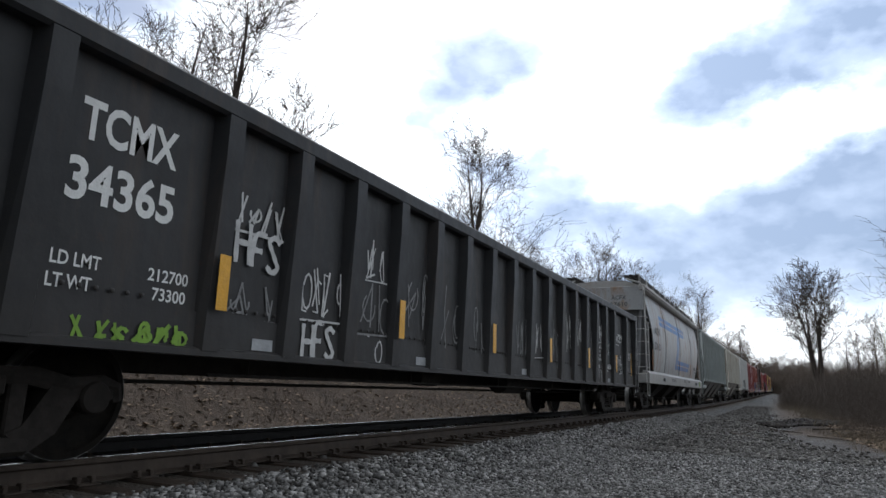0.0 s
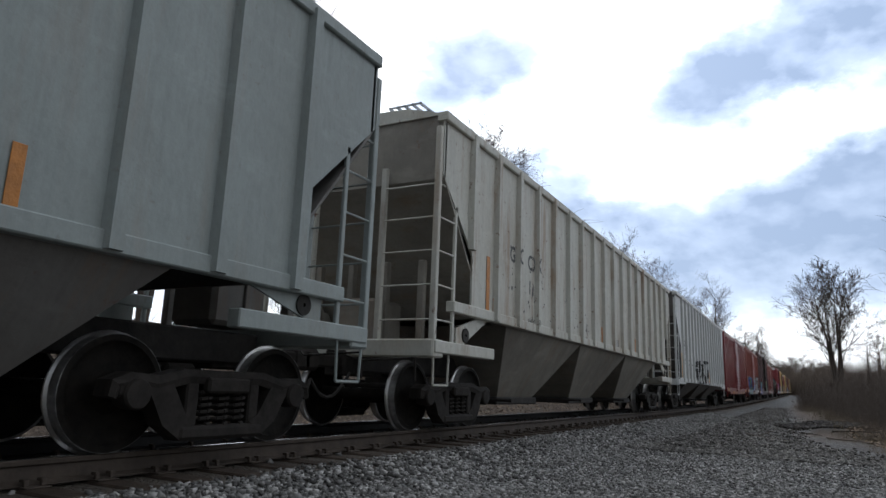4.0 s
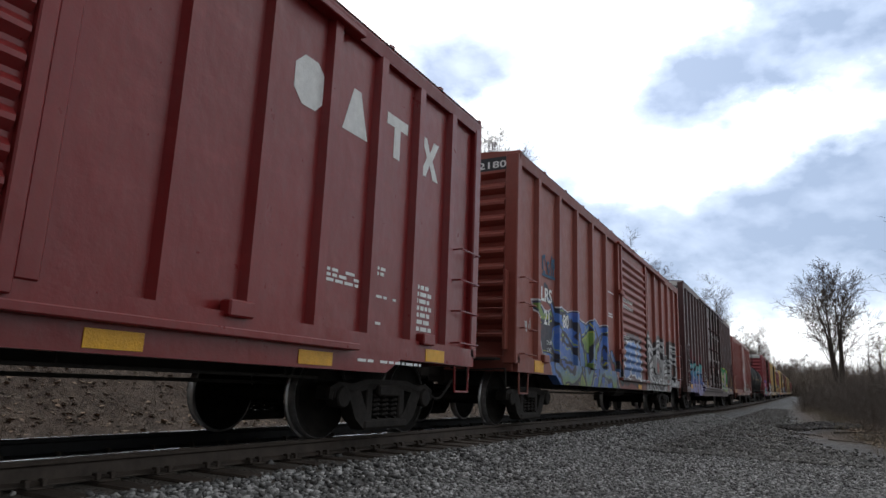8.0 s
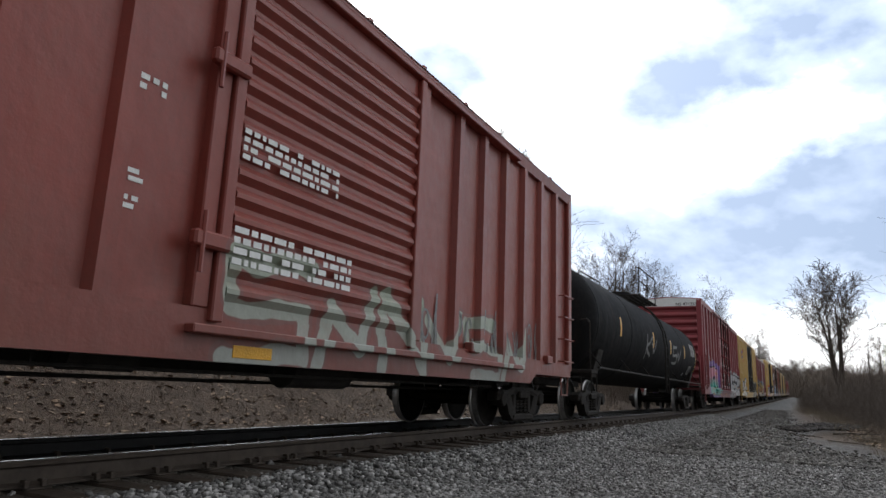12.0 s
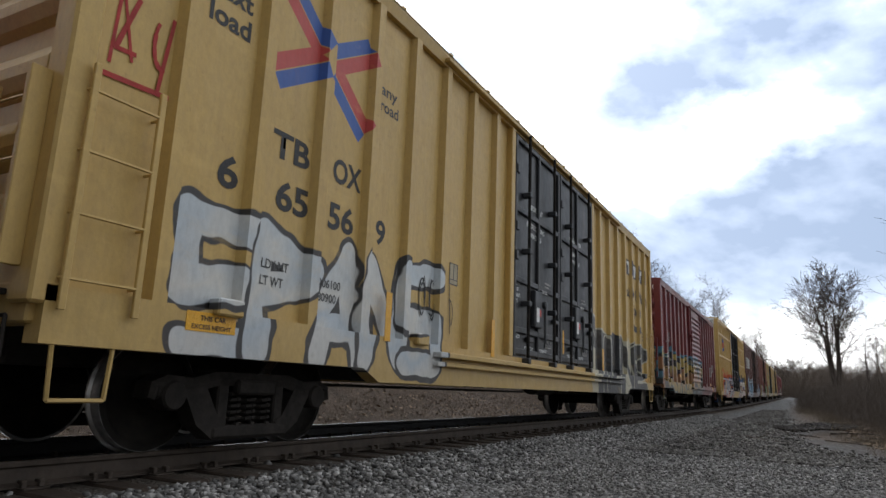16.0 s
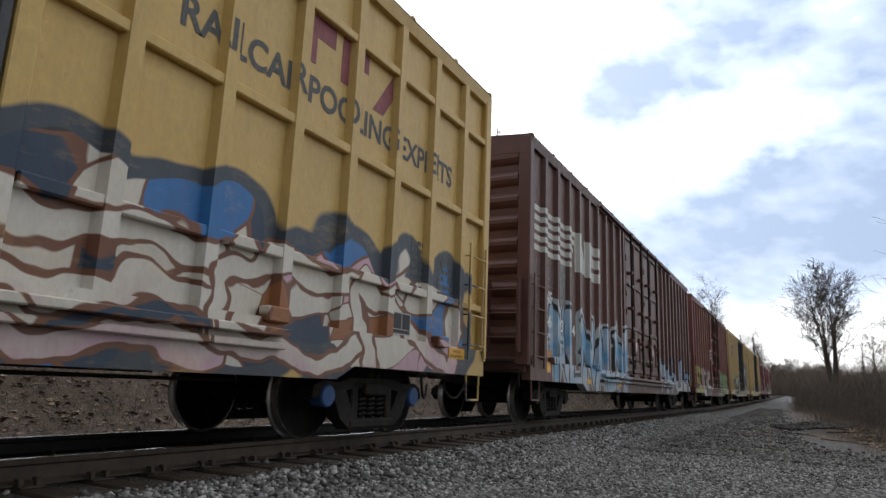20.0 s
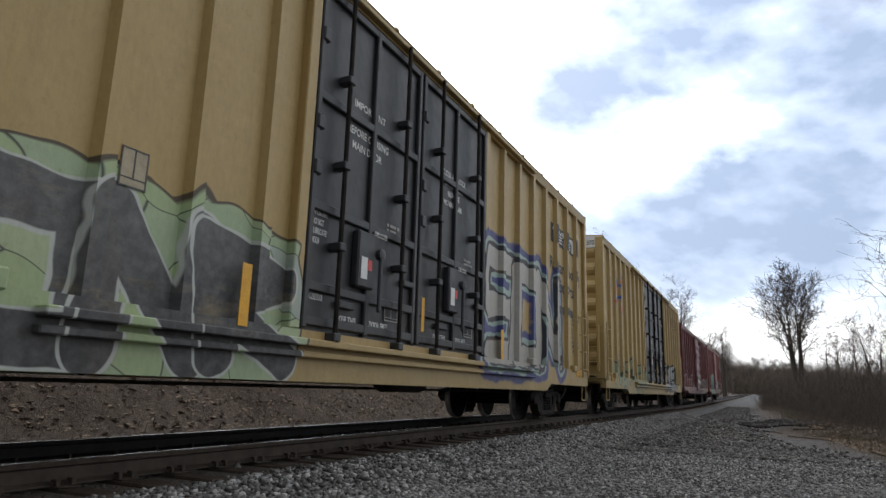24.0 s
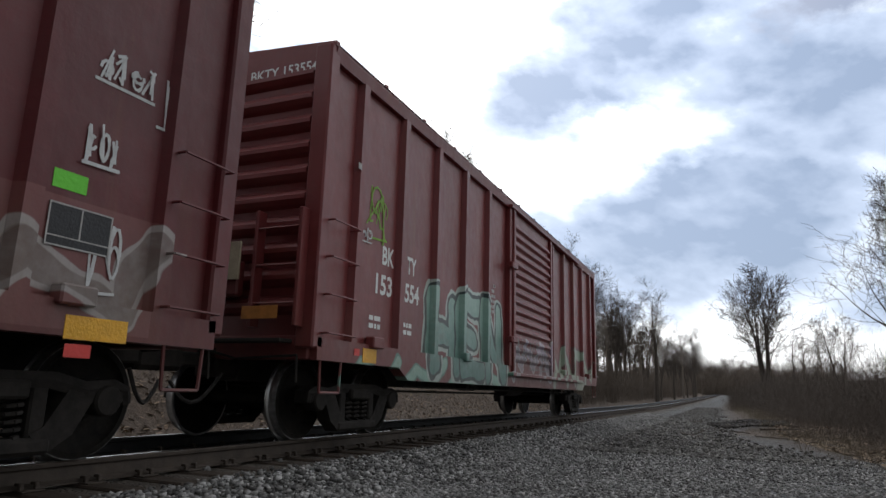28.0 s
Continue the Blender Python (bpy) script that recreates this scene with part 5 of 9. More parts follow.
def boxcar_door(car, k, kind, d0, d1, floor, eave, X, mat, body, n=15):
    side = lambda a, b: sorted((k * a, k * b))
    if kind == "slide":
        d = part("sliding_door", Shape().soft(*side(X + 0.03, X + 0.075), d0, d1, floor - 0.12, eave - 0.14, 0.01), mat, car)
        for i in range(n):
            z = floor + 0.08 + (eave - floor - 0.45) * i / n
            s = Shape()
            h = (eave - floor - 0.45) / n
            o = [(X + 0.075, z), (X + 0.125, z + h * 0.3), (X + 0.125, z + h * 0.5), (X + 0.075, z + h * 0.8)]
            s.prism([(k * p, q) for p, q in o], "y", d0 + 0.14, d1 - 0.14)
            part("door_corrugation", s, mat, d)
        for y in (d0 + 0.06, d1 - 0.06):
            part("door_edge", Shape().soft(*side(X + 0.07, X + 0.14), y - 0.06, y + 0.06, floor - 0.1, eave - 0.16, 0.012), mat, d)
        if k > 0:
            for z in (1.55, 3.05):
                part("door_latch", Shape().soft(X + 0.1, X + 0.19, d0 - 0.28, d0 + 0.12, z, z + 0.13, 0.02), mat, d)
                part("latch_pin", Shape().rod((X + 0.18, d0 - 0.2, z - 0.2), (X + 0.18, d0 - 0.2, z + 0.28), 0.02, 6), mat, d)
        part("door_track", Shape().soft(*side(X + 0.02, X + 0.19), d0 - 0.2, d1 + 3.4, floor - 0.2, floor - 0.13, 0.01), body, car)
        part("top_track", Shape().soft(*side(X + 0.02, X + 0.16), d0 - 0.2, d1 + 3.2, eave - 0.17, eave - 0.1, 0.01), body, car)
        return
    half = (d0 + d1) / 2
    for a, b in ((d0, half - 0.02), (half + 0.02, d1)):
        d = part("plug_door", Shape().soft(*side(X - 0.0, X + 0.05), a, b, floor - 0.02, eave - 0.14, 0.01), mat, car)
        for z in (floor + 0.1, floor + 0.45, floor + 1.29, floor + 2.5, eave - 0.25):
            part("door_girt", Shape().soft(*side(X + 0.05, X + 0.1), a + 0.05, b - 0.05, z - 0.05, z + 0.05, 0.012), mat, d)
        for y in (a + 0.05, b - 0.05, (a + b) / 2):
            part("door_stile", Shape().soft(*side(X + 0.05, X + 0.105), y - 0.04, y + 0.04, floor + 0.02, eave - 0.2, 0.012), mat, d)
        for y in (a + 0.48, b - 0.52):
            part("locking_bar", Shape().rod((k * (X + 0.17), y, floor - 0.15), (k * (X + 0.17), y, eave - 0.1), 0.028, 7), STEEL_DARK, d, "dark greasy locking bar")
            for z in (floor - 0.05, floor + 0.9, floor + 1.8, floor + 2.8):
                part("bar_guide", Shape().soft(*side(X + 0.05, X + 0.21), y - 0.06, y + 0.06, z - 0.04, z + 0.05, 0.012), mat, d)
        if k > 0:
            y = (a + b) / 2
            part("gear_box", Shape().soft(X + 0.05, X + 0.15, y - 0.3, y + 0.06, floor + 0.55, floor + 1.2, 0.02), mat, d)
            part("operating_lever", Shape().soft(X + 0.16, X + 0.2, y + 0.1, y + 0.16, floor + 0.3, floor + 1.0, 0.015), mat, d)
            part("lever_pivot", Shape().turn([(0.0, 0.07), (0.06, 0.07), (0.07, 0.03)], 12).moved(pose(X + 0.14, y + 0.13, floor + 0.98)), mat, d)
            part("instruction_plate", Shape().soft(X + 0.151, X + 0.156, y - 0.24, y - 0.11, floor + 0.65, floor + 0.9, 0.001), WHITE, d)
            part("instruction_plate", Shape().soft(X + 0.151, X + 0.156, y - 0.1, y - 0.02, floor + 0.76, floor + 0.88, 0.001), REDDISH, d, "small red label")
            for z in (floor + 1.6, floor + 2.1, floor + 3.1):
                part("door_hinge", Shape().soft(X + 0.05, X + 0.13, a + 0.02, a + 0.14, z, z + 0.16, 0.015), mat, d)
            part("latch_bracket", Shape().soft(X + 0.05, X + 0.12, b - 0.36, b - 0.1, floor + 0.72, floor + 0.8, 0.012), mat, d)
            part("latch_bracket", Shape().soft(X + 0.05, X + 0.12, a + 0.6, a + 0.9, floor + 0.28, floor + 0.36, 0.012), mat, d)
    for z0, z1, out in ((floor - 0.16, floor - 0.09, 0.2), (floor - 0.27, floor - 0.21, 0.16), (eave - 0.13, eave - 0.07, 0.16)):
        part("door_track", Shape().soft(*side(X, X + out), d0 - 2.6, d1 + 2.6, z0, z1, 0.01), body, car)


# ---- hoppers, gondola and tank ----
def hopper(label, front, L, eave, low, body, posts, bays=3, slope=None, tc=1.55, cutback=1.08, roof=None, board=True, first=1.25, pitch=None):
    """A ribbed covered hopper: side sheets, sloping ends behind open ladder frames, and chutes below."""
    car = wagon("covered_hopper", label, front, L)
    X = 1.47
    slope = slope or body
    sill = low
    post_at = [first + (pitch or (L - 2 * first) / (posts - 1)) * i for i in range(posts)]
    for k in (1, -1):
        # the side sheet narrows at the foot of both ends, where the end sheets slope inwards
        c, knee, brow = cutback, max(sill + 0.5, 2.4), eave - 0.85
        o = [(c, sill), (c, knee), (0.12, brow), (0.12, eave), (L - 0.12, eave), (L - 0.12, brow), (L - c, knee), (L - c, sill)]
        part("side_sheet", Shape().prism(o, "x", *sorted((k * (X - 0.03), k * X))), body, car)
        part("side_sill", Shape().soft(*sorted((k * (X - 0.1), k * (X + 0.03))), 0.5, L - 0.5, sill - 0.02, sill + 0.13, 0.012), body, car)
        part("top_chord", Shape().soft(*sorted((k * (X - 0.12), k * (X + 0.05))), 0.1, L - 0.1, eave - 0.1, eave + 0.04, 0.015), body, car)
        RIDGES[car.name] = [(y - 0.061, y + 0.061, X + 0.075) for y in post_at]
        for i, y in enumerate(post_at):
            if k < 0 and i % 2:
                continue
            z0 = sill
            away = min(y, L - y)
            if away < cutback:
                z0 = knee + (brow - knee) * (cutback - away) / (cutback - 0.12)
            p = hat_post(X, y, 0.17, z0, eave - 0.02, 0.075)
            part("side_post", p if k > 0 else p.moved(Matrix.Diagonal((-1, 1, 1, 1))), body, car)
    for y, w in ((0.0, 1), (L, -1)):
        s = Shape()
        ya, yb, yc = y + w * 0.15, y + w * (cutback + 0.5), y + w * 3.0
        s.loft([[(-X, ya, eave), (X, ya, eave), (X, ya + w * 0.04, eave), (-X, ya + w * 0.04, eave)],
                [(-X, ya, eave - 0.9), (X, ya, eave - 0.9), (X, ya + w * 0.04, eave - 0.9), (-X, ya + w * 0.04, eave - 0.9)],
                [(-X + 0.04, yb, sill), (X - 0.04, yb, sill), (X - 0.04, yb + w * 0.04, sill), (-X + 0.04, yb + w * 0.04, sill)]])
        part("end_slope_sheet", s, slope, car)
        part("end_sill", Shape().soft(-X, X, min(y, y + w * 0.3), max(y, y + w * 0.3), 0.92, 1.15, 0.02), body, car)
        for k in (1, -1):
            part("side_sill_extension", Shape().soft(*sorted((k * (X - 0.12), k * (X + 0.02))), min(y + w * 0.05, y + w * (cutback + 0.8)), max(y + w * 0.05, y + w * (cutback + 0.8)), 0.98, 1.14, 0.012), body, car)
            part("corner_post", Shape().soft(*sorted((k * (X - 0.08), k * X)), min(y + w * 0.02, y + w * 0.1), max(y + w * 0.02, y + w * 0.1), 1.1, eave - 0.2, 0.01), body, car)
            part("end_post", Shape().soft(*sorted((k * 0.55, k * 0.63)), min(y + w * 0.02, y + w * 0.1), max(y + w * 0.02, y + w * 0.1), 1.1, eave - 0.7, 0.01), body, car)
            part("ladder_stile", Shape().soft(*sorted((k * (X - 0.04), k * X)), min(y + w * 0.52, y + w * 0.58), max(y + w * 0.52, y + w * 0.58), 1.1, eave - 1.2, 0.008), body, car)
            # gusset sheet beside the bolster; a dark disc stands in for its shaded round hole
            s = Shape()
            o = [(y + w * 0.75, 1.15), (y + w * 1.0, 1.15), (y + w * (cutback + 0.75), sill + 0.02), (y + w * (cutback + 0.45), sill + 0.02), (y + w * 0.75, 1.35)]
            part("bolster_gusset", Shape().prism(o, "x", *sorted((k * (X - 0.09), k * (X - 0.06)))), body, car)
            rim = Shape()
            rim.turn([(-0.01, 0.1), (0.01, 0.1), (0.01, 0.02), (-0.01, 0.02)], 16)
            part("dark_hole_disc", rim.moved(pose(k * (X - 0.05), y + w * 1.02, 1.27)), UNDER, car)
        zs = [1.4 + 0.45 * i for i in range(5)]
        for z in zs:
            part("ladder_rung", Shape().rod((X - 0.02, y + w * 0.06, z), (X - 0.02, y + w * 0.55, z), 0.013, 5), body, car)
            part("end_rung", Shape().rod((0.6, y + w * 0.05, z), (X - 0.04, y + w * 0.05, z), 0.013, 5), body, car)
        s = Shape()
        s.soft(-0.32, 0.32, min(y + w * 0.35, y + w * 1.1), max(y + w * 0.35, y + w * 1.1), 1.1, 1.75, 0.05)
        part("air_reservoir", s, slope, car)
        for xx in (-0.9, -0.3, 0.3, 0.9):
            part("end_stanchion", Shape().soft(xx - 0.05, xx + 0.05, min(y + w * 0.6, y + w * 0.7), max(y + w * 0.6, y + w * 0.7), 1.1, 2.3, 0.01), slope, car)
        stirrup(car, y + 0.08 if w > 0 else y - 0.5, X - 0.03, 1.0, body, 0.42, 0.42)
        coupler(car, y, -w)
    # chutes
    span = (L - 2 * tc - 1.9)
    for i in range(bays):
        c = tc + 0.95 + span * (i + 0.5) / bays
        h = span / bays * 0.5
        foot = 0.32
        s = Shape()
        s.loft([[(-X + 0.06, c - h, sill), (X - 0.06, c - h, sill), (X - 0.06, c + h, sill), (-X + 0.06, c + h, sill)],
                [(-0.75, c - h * 0.42, foot + 0.1), (0.75, c - h * 0.42, foot + 0.1), (0.75, c + h * 0.42, foot + 0.1), (-0.75, c + h * 0.42, foot + 0.1)]])
        ch = part("hopper_chute", s, slope, car)
        part("outlet_gate", Shape().soft(-0.8, 0.8, c - h * 0.48, c + h * 0.48, foot - 0.03, foot + 0.1, 0.02), UNDER, ch)
        part("gate_shaft", Shape().rod((0.3, c - h * 0.5, foot + 0.05), (1.1, c - h * 0.5, foot + 0.05), 0.03, 6), UNDER, ch)
    o = [(-X - 0.02, eave), (X + 0.02, eave), (X * 0.6, eave + 0.17), (0, eave + 0.22), (-X * 0.6, eave + 0.17)]
    part("roof", Shape().prism(o, "y", 0.12, L - 0.12), roof or body, car)
    if board:
        running_board(car, L, eave + 0.22, X)
    part("centre_sill", Shape().soft(-0.2, 0.2, 0.3, L - 0.3, 0.72, 1.05, 0.02), UNDER, car)
    truck(car, tc)
    truck(car, L - tc)
    return car


def running_board(car, L, z, X):
    s = Shape()
    for k in (1, -1):
        for i in range(5):
            s.box(k * 0.75 - 0.3 + 0.13 * i, k * 0.75 - 0.3 + 0.13 * i + 0.02, 0.25, L - 0.25, z + 0.06, z + 0.1)
        for i in range(int(L / 0.3)):
            s.box(k * 0.75 - 0.3, k * 0.75 + 0.24, 0.25 + 0.3 * i, 0.27 + 0.3 * i, z + 0.07, z + 0.095)
    part("running_board", s, GALV, car)
    for k in (1, -1):
        for i in range(7):
            y = 0.5 + (L - 1) * i / 6
            part("board_bracket", Shape().soft(k * 0.75 - 0.3, k * 0.75 + 0.26, y - 0.03, y + 0.03, z - 0.12, z + 0.06, 0.008), GALV, car)
    for i in range(4):
        y = 2 + (L - 4) * i / 3
        part("roof_hatch", Shape().soft(-0.32, 0.32, y - 0.7, y + 0.7, z - 0.1, z + 0.09, 0.03), GALV, car)


def rounded_hopper(label, front, L, body, sill_mat, slope, roof_mat):
    """A centre-flow hopper: bowed sides over a deep white sill, with a footboard on the roof."""
    car = wagon("covered_hopper", label, front, L)
    eave, foot = 4.1, 1.3
    prof = []
    for i in range(11):
        t = i / 10
        z = foot + (eave - foot) * t
        prof.append((1.3 + 0.3 * math.sin(math.pi * (0.12 + 0.72 * t)) - 0.12 * t, z))
    ring = lambda k, y, cut: [(k * max(0.2, p - cut), y, z) for p, z in prof]
    for k in (1, -1):
        s = Shape()
        s.smooth = True
        ys = [(1.9, 0.0)] + [(1.9 + (L - 3.8) * i / 8, 0) for i in range(1, 9)]
        rings = []
        for y, cut in ys:
            rings.append(ring(k, y, cut) + [(k * (p - 0.03), y, z) for p, z in reversed(prof)])
        # slanting ends: the foot lies farther in than the eave
        for j, w in ((0, -1), (-1, 1)):
            r = []
            for x, y, z in rings[j]:
                r.append((x, y + w * 1.55 * max(0, (z - 1.5) / (eave - 1.5)) ** 0.9, z))
            rings[j] = r
        s.loft(rings)
        part("side_sheet", s, body, car)
        o = [(1.36, 0.93), (1.56, 0.93), (1.58, 1.25), (1.5, 1.34), (1.36, 1.36)]
        part("side_sill", Shape().prism([(k * p, q) for p, q in o], "y", 0.1, L - 0.1), sill_mat, car)
        part("top_chord", Shape().soft(*sorted((k * 1.3, k * 1.52)), 0.2, L - 0.2, eave - 0.06, eave + 0.16, 0.03), roof_mat, car)
        part("top_chord_lip", Shape().soft(*sorted((k * 1.4, k * 1.56)), 0.2, L - 0.2, eave + 0.0, eave + 0.05, 0.015), roof_mat, car)
        for y in (4.1, 8.0, 11.9):
            part("seam_strip", Shape().path([(k * (p + 0.006), y, z) for p, z in prof], 0.012, 5), body, car)
    for y, w in ((0.0, 1), (L, -1)):
        s = Shape()
        s.loft([[(-1.42, y + w * 0.3, eave + 0.05), (1.42, y + w * 0.3, eave + 0.05), (1.42, y + w * 0.34, eave + 0.05), (-1.42, y + w * 0.34, eave + 0.05)],
                [(-1.45, y + w * 0.45, eave - 0.75), (1.45, y + w * 0.45, eave - 0.75), (1.45, y + w * 0.5, eave - 0.75), (-1.45, y + w * 0.5, eave - 0.75)],
                [(-1.3, y + w * 1.9, 1.35), (1.3, y + w * 1.9, 1.35), (1.3, y + w * 1.95, 1.35), (-1.3, y + w * 1.95, 1.35)]])
        part("end_slope_sheet", s, slope, car)
        part("end_panel", Shape().soft(-1.42, 1.42, min(y + w * 0.24, y + w * 0.3), max(y + w * 0.24, y + w * 0.3), eave - 0.72, eave + 0.1, 0.01), body, car)
        part("end_sill", Shape().soft(-1.5, 1.5, min(y, y + w * 0.25), max(y, y + w * 0.25), 0.93, 1.25, 0.02), sill_mat, car)
        for k in (1, -1):
            s = Shape()
            s.path([(k * 1.5, y + w * 0.06, 1.2), (k * 1.5, y + w * 0.06, 4.0), (k * 1.38, y + w * 0.1, 4.28), (k * 0.9, y + w * 0.15, 4.45)], 0.03, 6)
            part("corner_stile", s, sill_mat, car)
            s = Shape()
            s.path([(k * 1.5, y + w * 0.55, 1.2), (k * 1.5, y + w * 0.55, 3.0)], 0.025, 6)
            part("ladder_stile", s, sill_mat, car)
            part("end_brace", Shape().rod((k * 1.15, y + w * 0.4, 1.2), (k * 1.3, y + w * 0.4, 3.5), 0.06, 6), slope, car)
        for i in range(6):
            z = 1.45 + 0.42 * i
            part("ladder_rung", Shape().rod((1.5, y + w * 0.06, z), (1.5, y + w * 0.55, z), 0.014, 5), sill_mat, car)
            if i < 5:
                part("end_rung", Shape().rod((0.9, y + w * 0.06, z), (1.5, y + w * 0.06, z), 0.014, 5), sill_mat, car)
        stirrup(car, y + 0.08 if w > 0 else y - 0.5, 1.5, 0.95, sill_mat, 0.42, 0.42)
        coupler(car, y, -w)
    for i in range(4):
        c = 3.2 + (L - 6.4) * i / 3
        s = Shape()
        s.loft([[(-1.25, c - 1.25, 1.2), (1.25, c - 1.25, 1.2), (1.25, c + 1.25, 1.2), (-1.25, c + 1.25, 1.2)],
                [(-0.5, c - 0.4, 0.42), (0.5, c - 0.4, 0.42), (0.5, c + 0.4, 0.42), (-0.5, c + 0.4, 0.42)]])
        ch = part("hopper_chute", s, UNDER, car)
        part("outlet_gate", Shape().soft(-0.55, 0.55, c - 0.45, c + 0.45, 0.33, 0.43, 0.02), UNDER, ch)
    part("roof", Shape().prism([(-1.4, eave + 0.1), (1.4, eave + 0.1), (0.9, eave + 0.28), (0, eave + 0.33), (-0.9, eave + 0.28)], "y", 0.25, L - 0.25), roof_mat, car)
    # dark mesh footboard with a low fence of stanchions
    s = Shape()
    for k in (1, -1):
        for i in range(4):
            s.box(k * 1.05 - 0.25 + 0.15 * i, k * 1.05 - 0.23 + 0.15 * i, 0.1, L - 0.1, eave + 0.44, eave + 0.48)
        for i in range(int(L / 0.12)):
            s.box(k * 1.05 - 0.25, k * 1.05 + 0.22, 0.1 + 0.12 * i, 0.115 + 0.12 * i, eave + 0.45, eave + 0.475)
        s.box(*sorted((k * 1.27, k * 1.29)), 0.1, L - 0.1, eave + 0.22, eave + 0.5)
    part("running_board", s, UNDER, car)
    for k in (1, -1):
        for i in range(12):
            y = 0.3 + (L - 0.6) * i / 11
            part("board_bracket", Shape().soft(*sorted((k * 1.28, k * 1.33)), y - 0.025, y + 0.025, eave + 0.1, eave + 0.52, 0.006), sill_mat, car)
    for i in range(4):
        y = 2.4 + (L - 4.8) * i / 3
        part("roof_hatch", Shape().soft(-0.5, 0.5, y - 0.5, y + 0.5, eave + 0.3, eave + 0.45, 0.04), roof_mat, car)
    part("centre_sill", Shape().soft(-0.2, 0.2, 0.3, L - 0.3, 0.72, 1.05, 0.02), UNDER, car)
    truck(car, 1.75)
    truck(car, L - 1.75)
    return car


def gondola(label, front, L, body):
    car = wagon("gondola", label, front, L)
    X, top, low = 1.42, 2.76, 0.76
    for k in (1, -1):
        part("side_sheet", Shape().box(*sorted((k * (X - 0.02), k * X)), 0.05, L - 0.05, 0.95, top - 0.02), body, car)
        o = [(k * (X - 0.12), low), (k * (X + 0.06), low), (k * (X + 0.06), low + 0.05), (k * (X + 0.015), low + 0.07), (k * (X + 0.015), low + 0.34), (k * (X - 0.12), low + 0.34)]
        part("side_sill", Shape().prism(o, "y", 0.0, L), body, car)
        part("top_rail", Shape().soft(*sorted((k * (X - 0.1), k * (X + 0.13))), 0.0, L, top - 0.02, top + 0.17, 0.03), body, car)
        ribs_at = [0.3, 1.67] + [3.2 + 0.945 * i for i in range(16)] + [18.92, 20.25]
        n = len(ribs_at)
        for i, y in enumerate(ribs_at):
            s = Shape()
            o = [(X, y - 0.14), (X + 0.13, y - 0.09), (X + 0.13, y + 0.09), (X, y + 0.14)]
            s.loft([[(X, a, low + 0.04) if b == X else (X + 0.07, a, low + 0.04) for b, a in o], [(b, a, top - 0.4) for b, a in o], [(b, a, top) for b, a in o]])
            part("side_post", s if k > 0 else s.moved(Matrix.Diagonal((-1, 1, 1, 1))), body, car)
            for j in range(6):
                if k > 0 and i < n - 1:
                    part("rivet", RIVET, body, car, at=pose(X + 0.016, y + 0.28 + 0.12 * j, 1.16))
    for y, w in ((0, 1), (L, -1)):
        part("end_sheet", Shape().soft(-X, X, min(y, y + w * 0.06), max(y, y + w * 0.06), 0.95, top, 0.01), body, car)
        for z in (1.4, 1.9, 2.4):
            part("end_girt", Shape().soft(-X, X, min(y - w * 0.08, y), max(y - w * 0.08, y), z - 0.07, z + 0.07, 0.02), body, car)
        part("end_rail", Shape().soft(-X - 0.1, X + 0.1, min(y - w * 0.1, y + w * 0.08), max(y - w * 0.1, y + w * 0.08), top - 0.03, top + 0.13, 0.03), body, car)
        for k in (1, -1):
            part("corner_post", Shape().soft(*sorted((k * (X - 0.12), k * (X + 0.1))), min(y - w * 0.05, y + w * 0.12), max(y - w * 0.05, y + w * 0.12), low, top, 0.02), body, car)
        part("end_sill", Shape().soft(-X, X, min(y - w * 0.1, y + w * 0.2), max(y - w * 0.1, y + w * 0.2), low, 1.1, 0.02), body, car)
        coupler(car, y, -w)
        stirrup(car, y + 0.08 if w > 0 else y - 0.5, X + 0.05, low + 0.02, body, 0.42, 0.3)
    part("floor", Shape().box(-X + 0.02, X - 0.02, 0.06, L - 0.06, 1.0, 1.06), UNDER, car)
    rungs(car, X + 0.16, L - 0.62, L - 0.1, [1.15, 1.55, 1.95, 2.35], body, 0.14)
    rungs(car, X + 0.16, 0.1, 0.62, [1.15, 1.55, 1.95, 2.35], body, 0.14)
    underframe(car, L, 0.8, tc=2.3)
    truck(car, 1.65)
    truck(car, L - 2.3)
    return car


RIVET = Shape().turn([(0, 0.02), (0.008, 0.018), (0.013, 0.008)], 7).mesh("rivet")


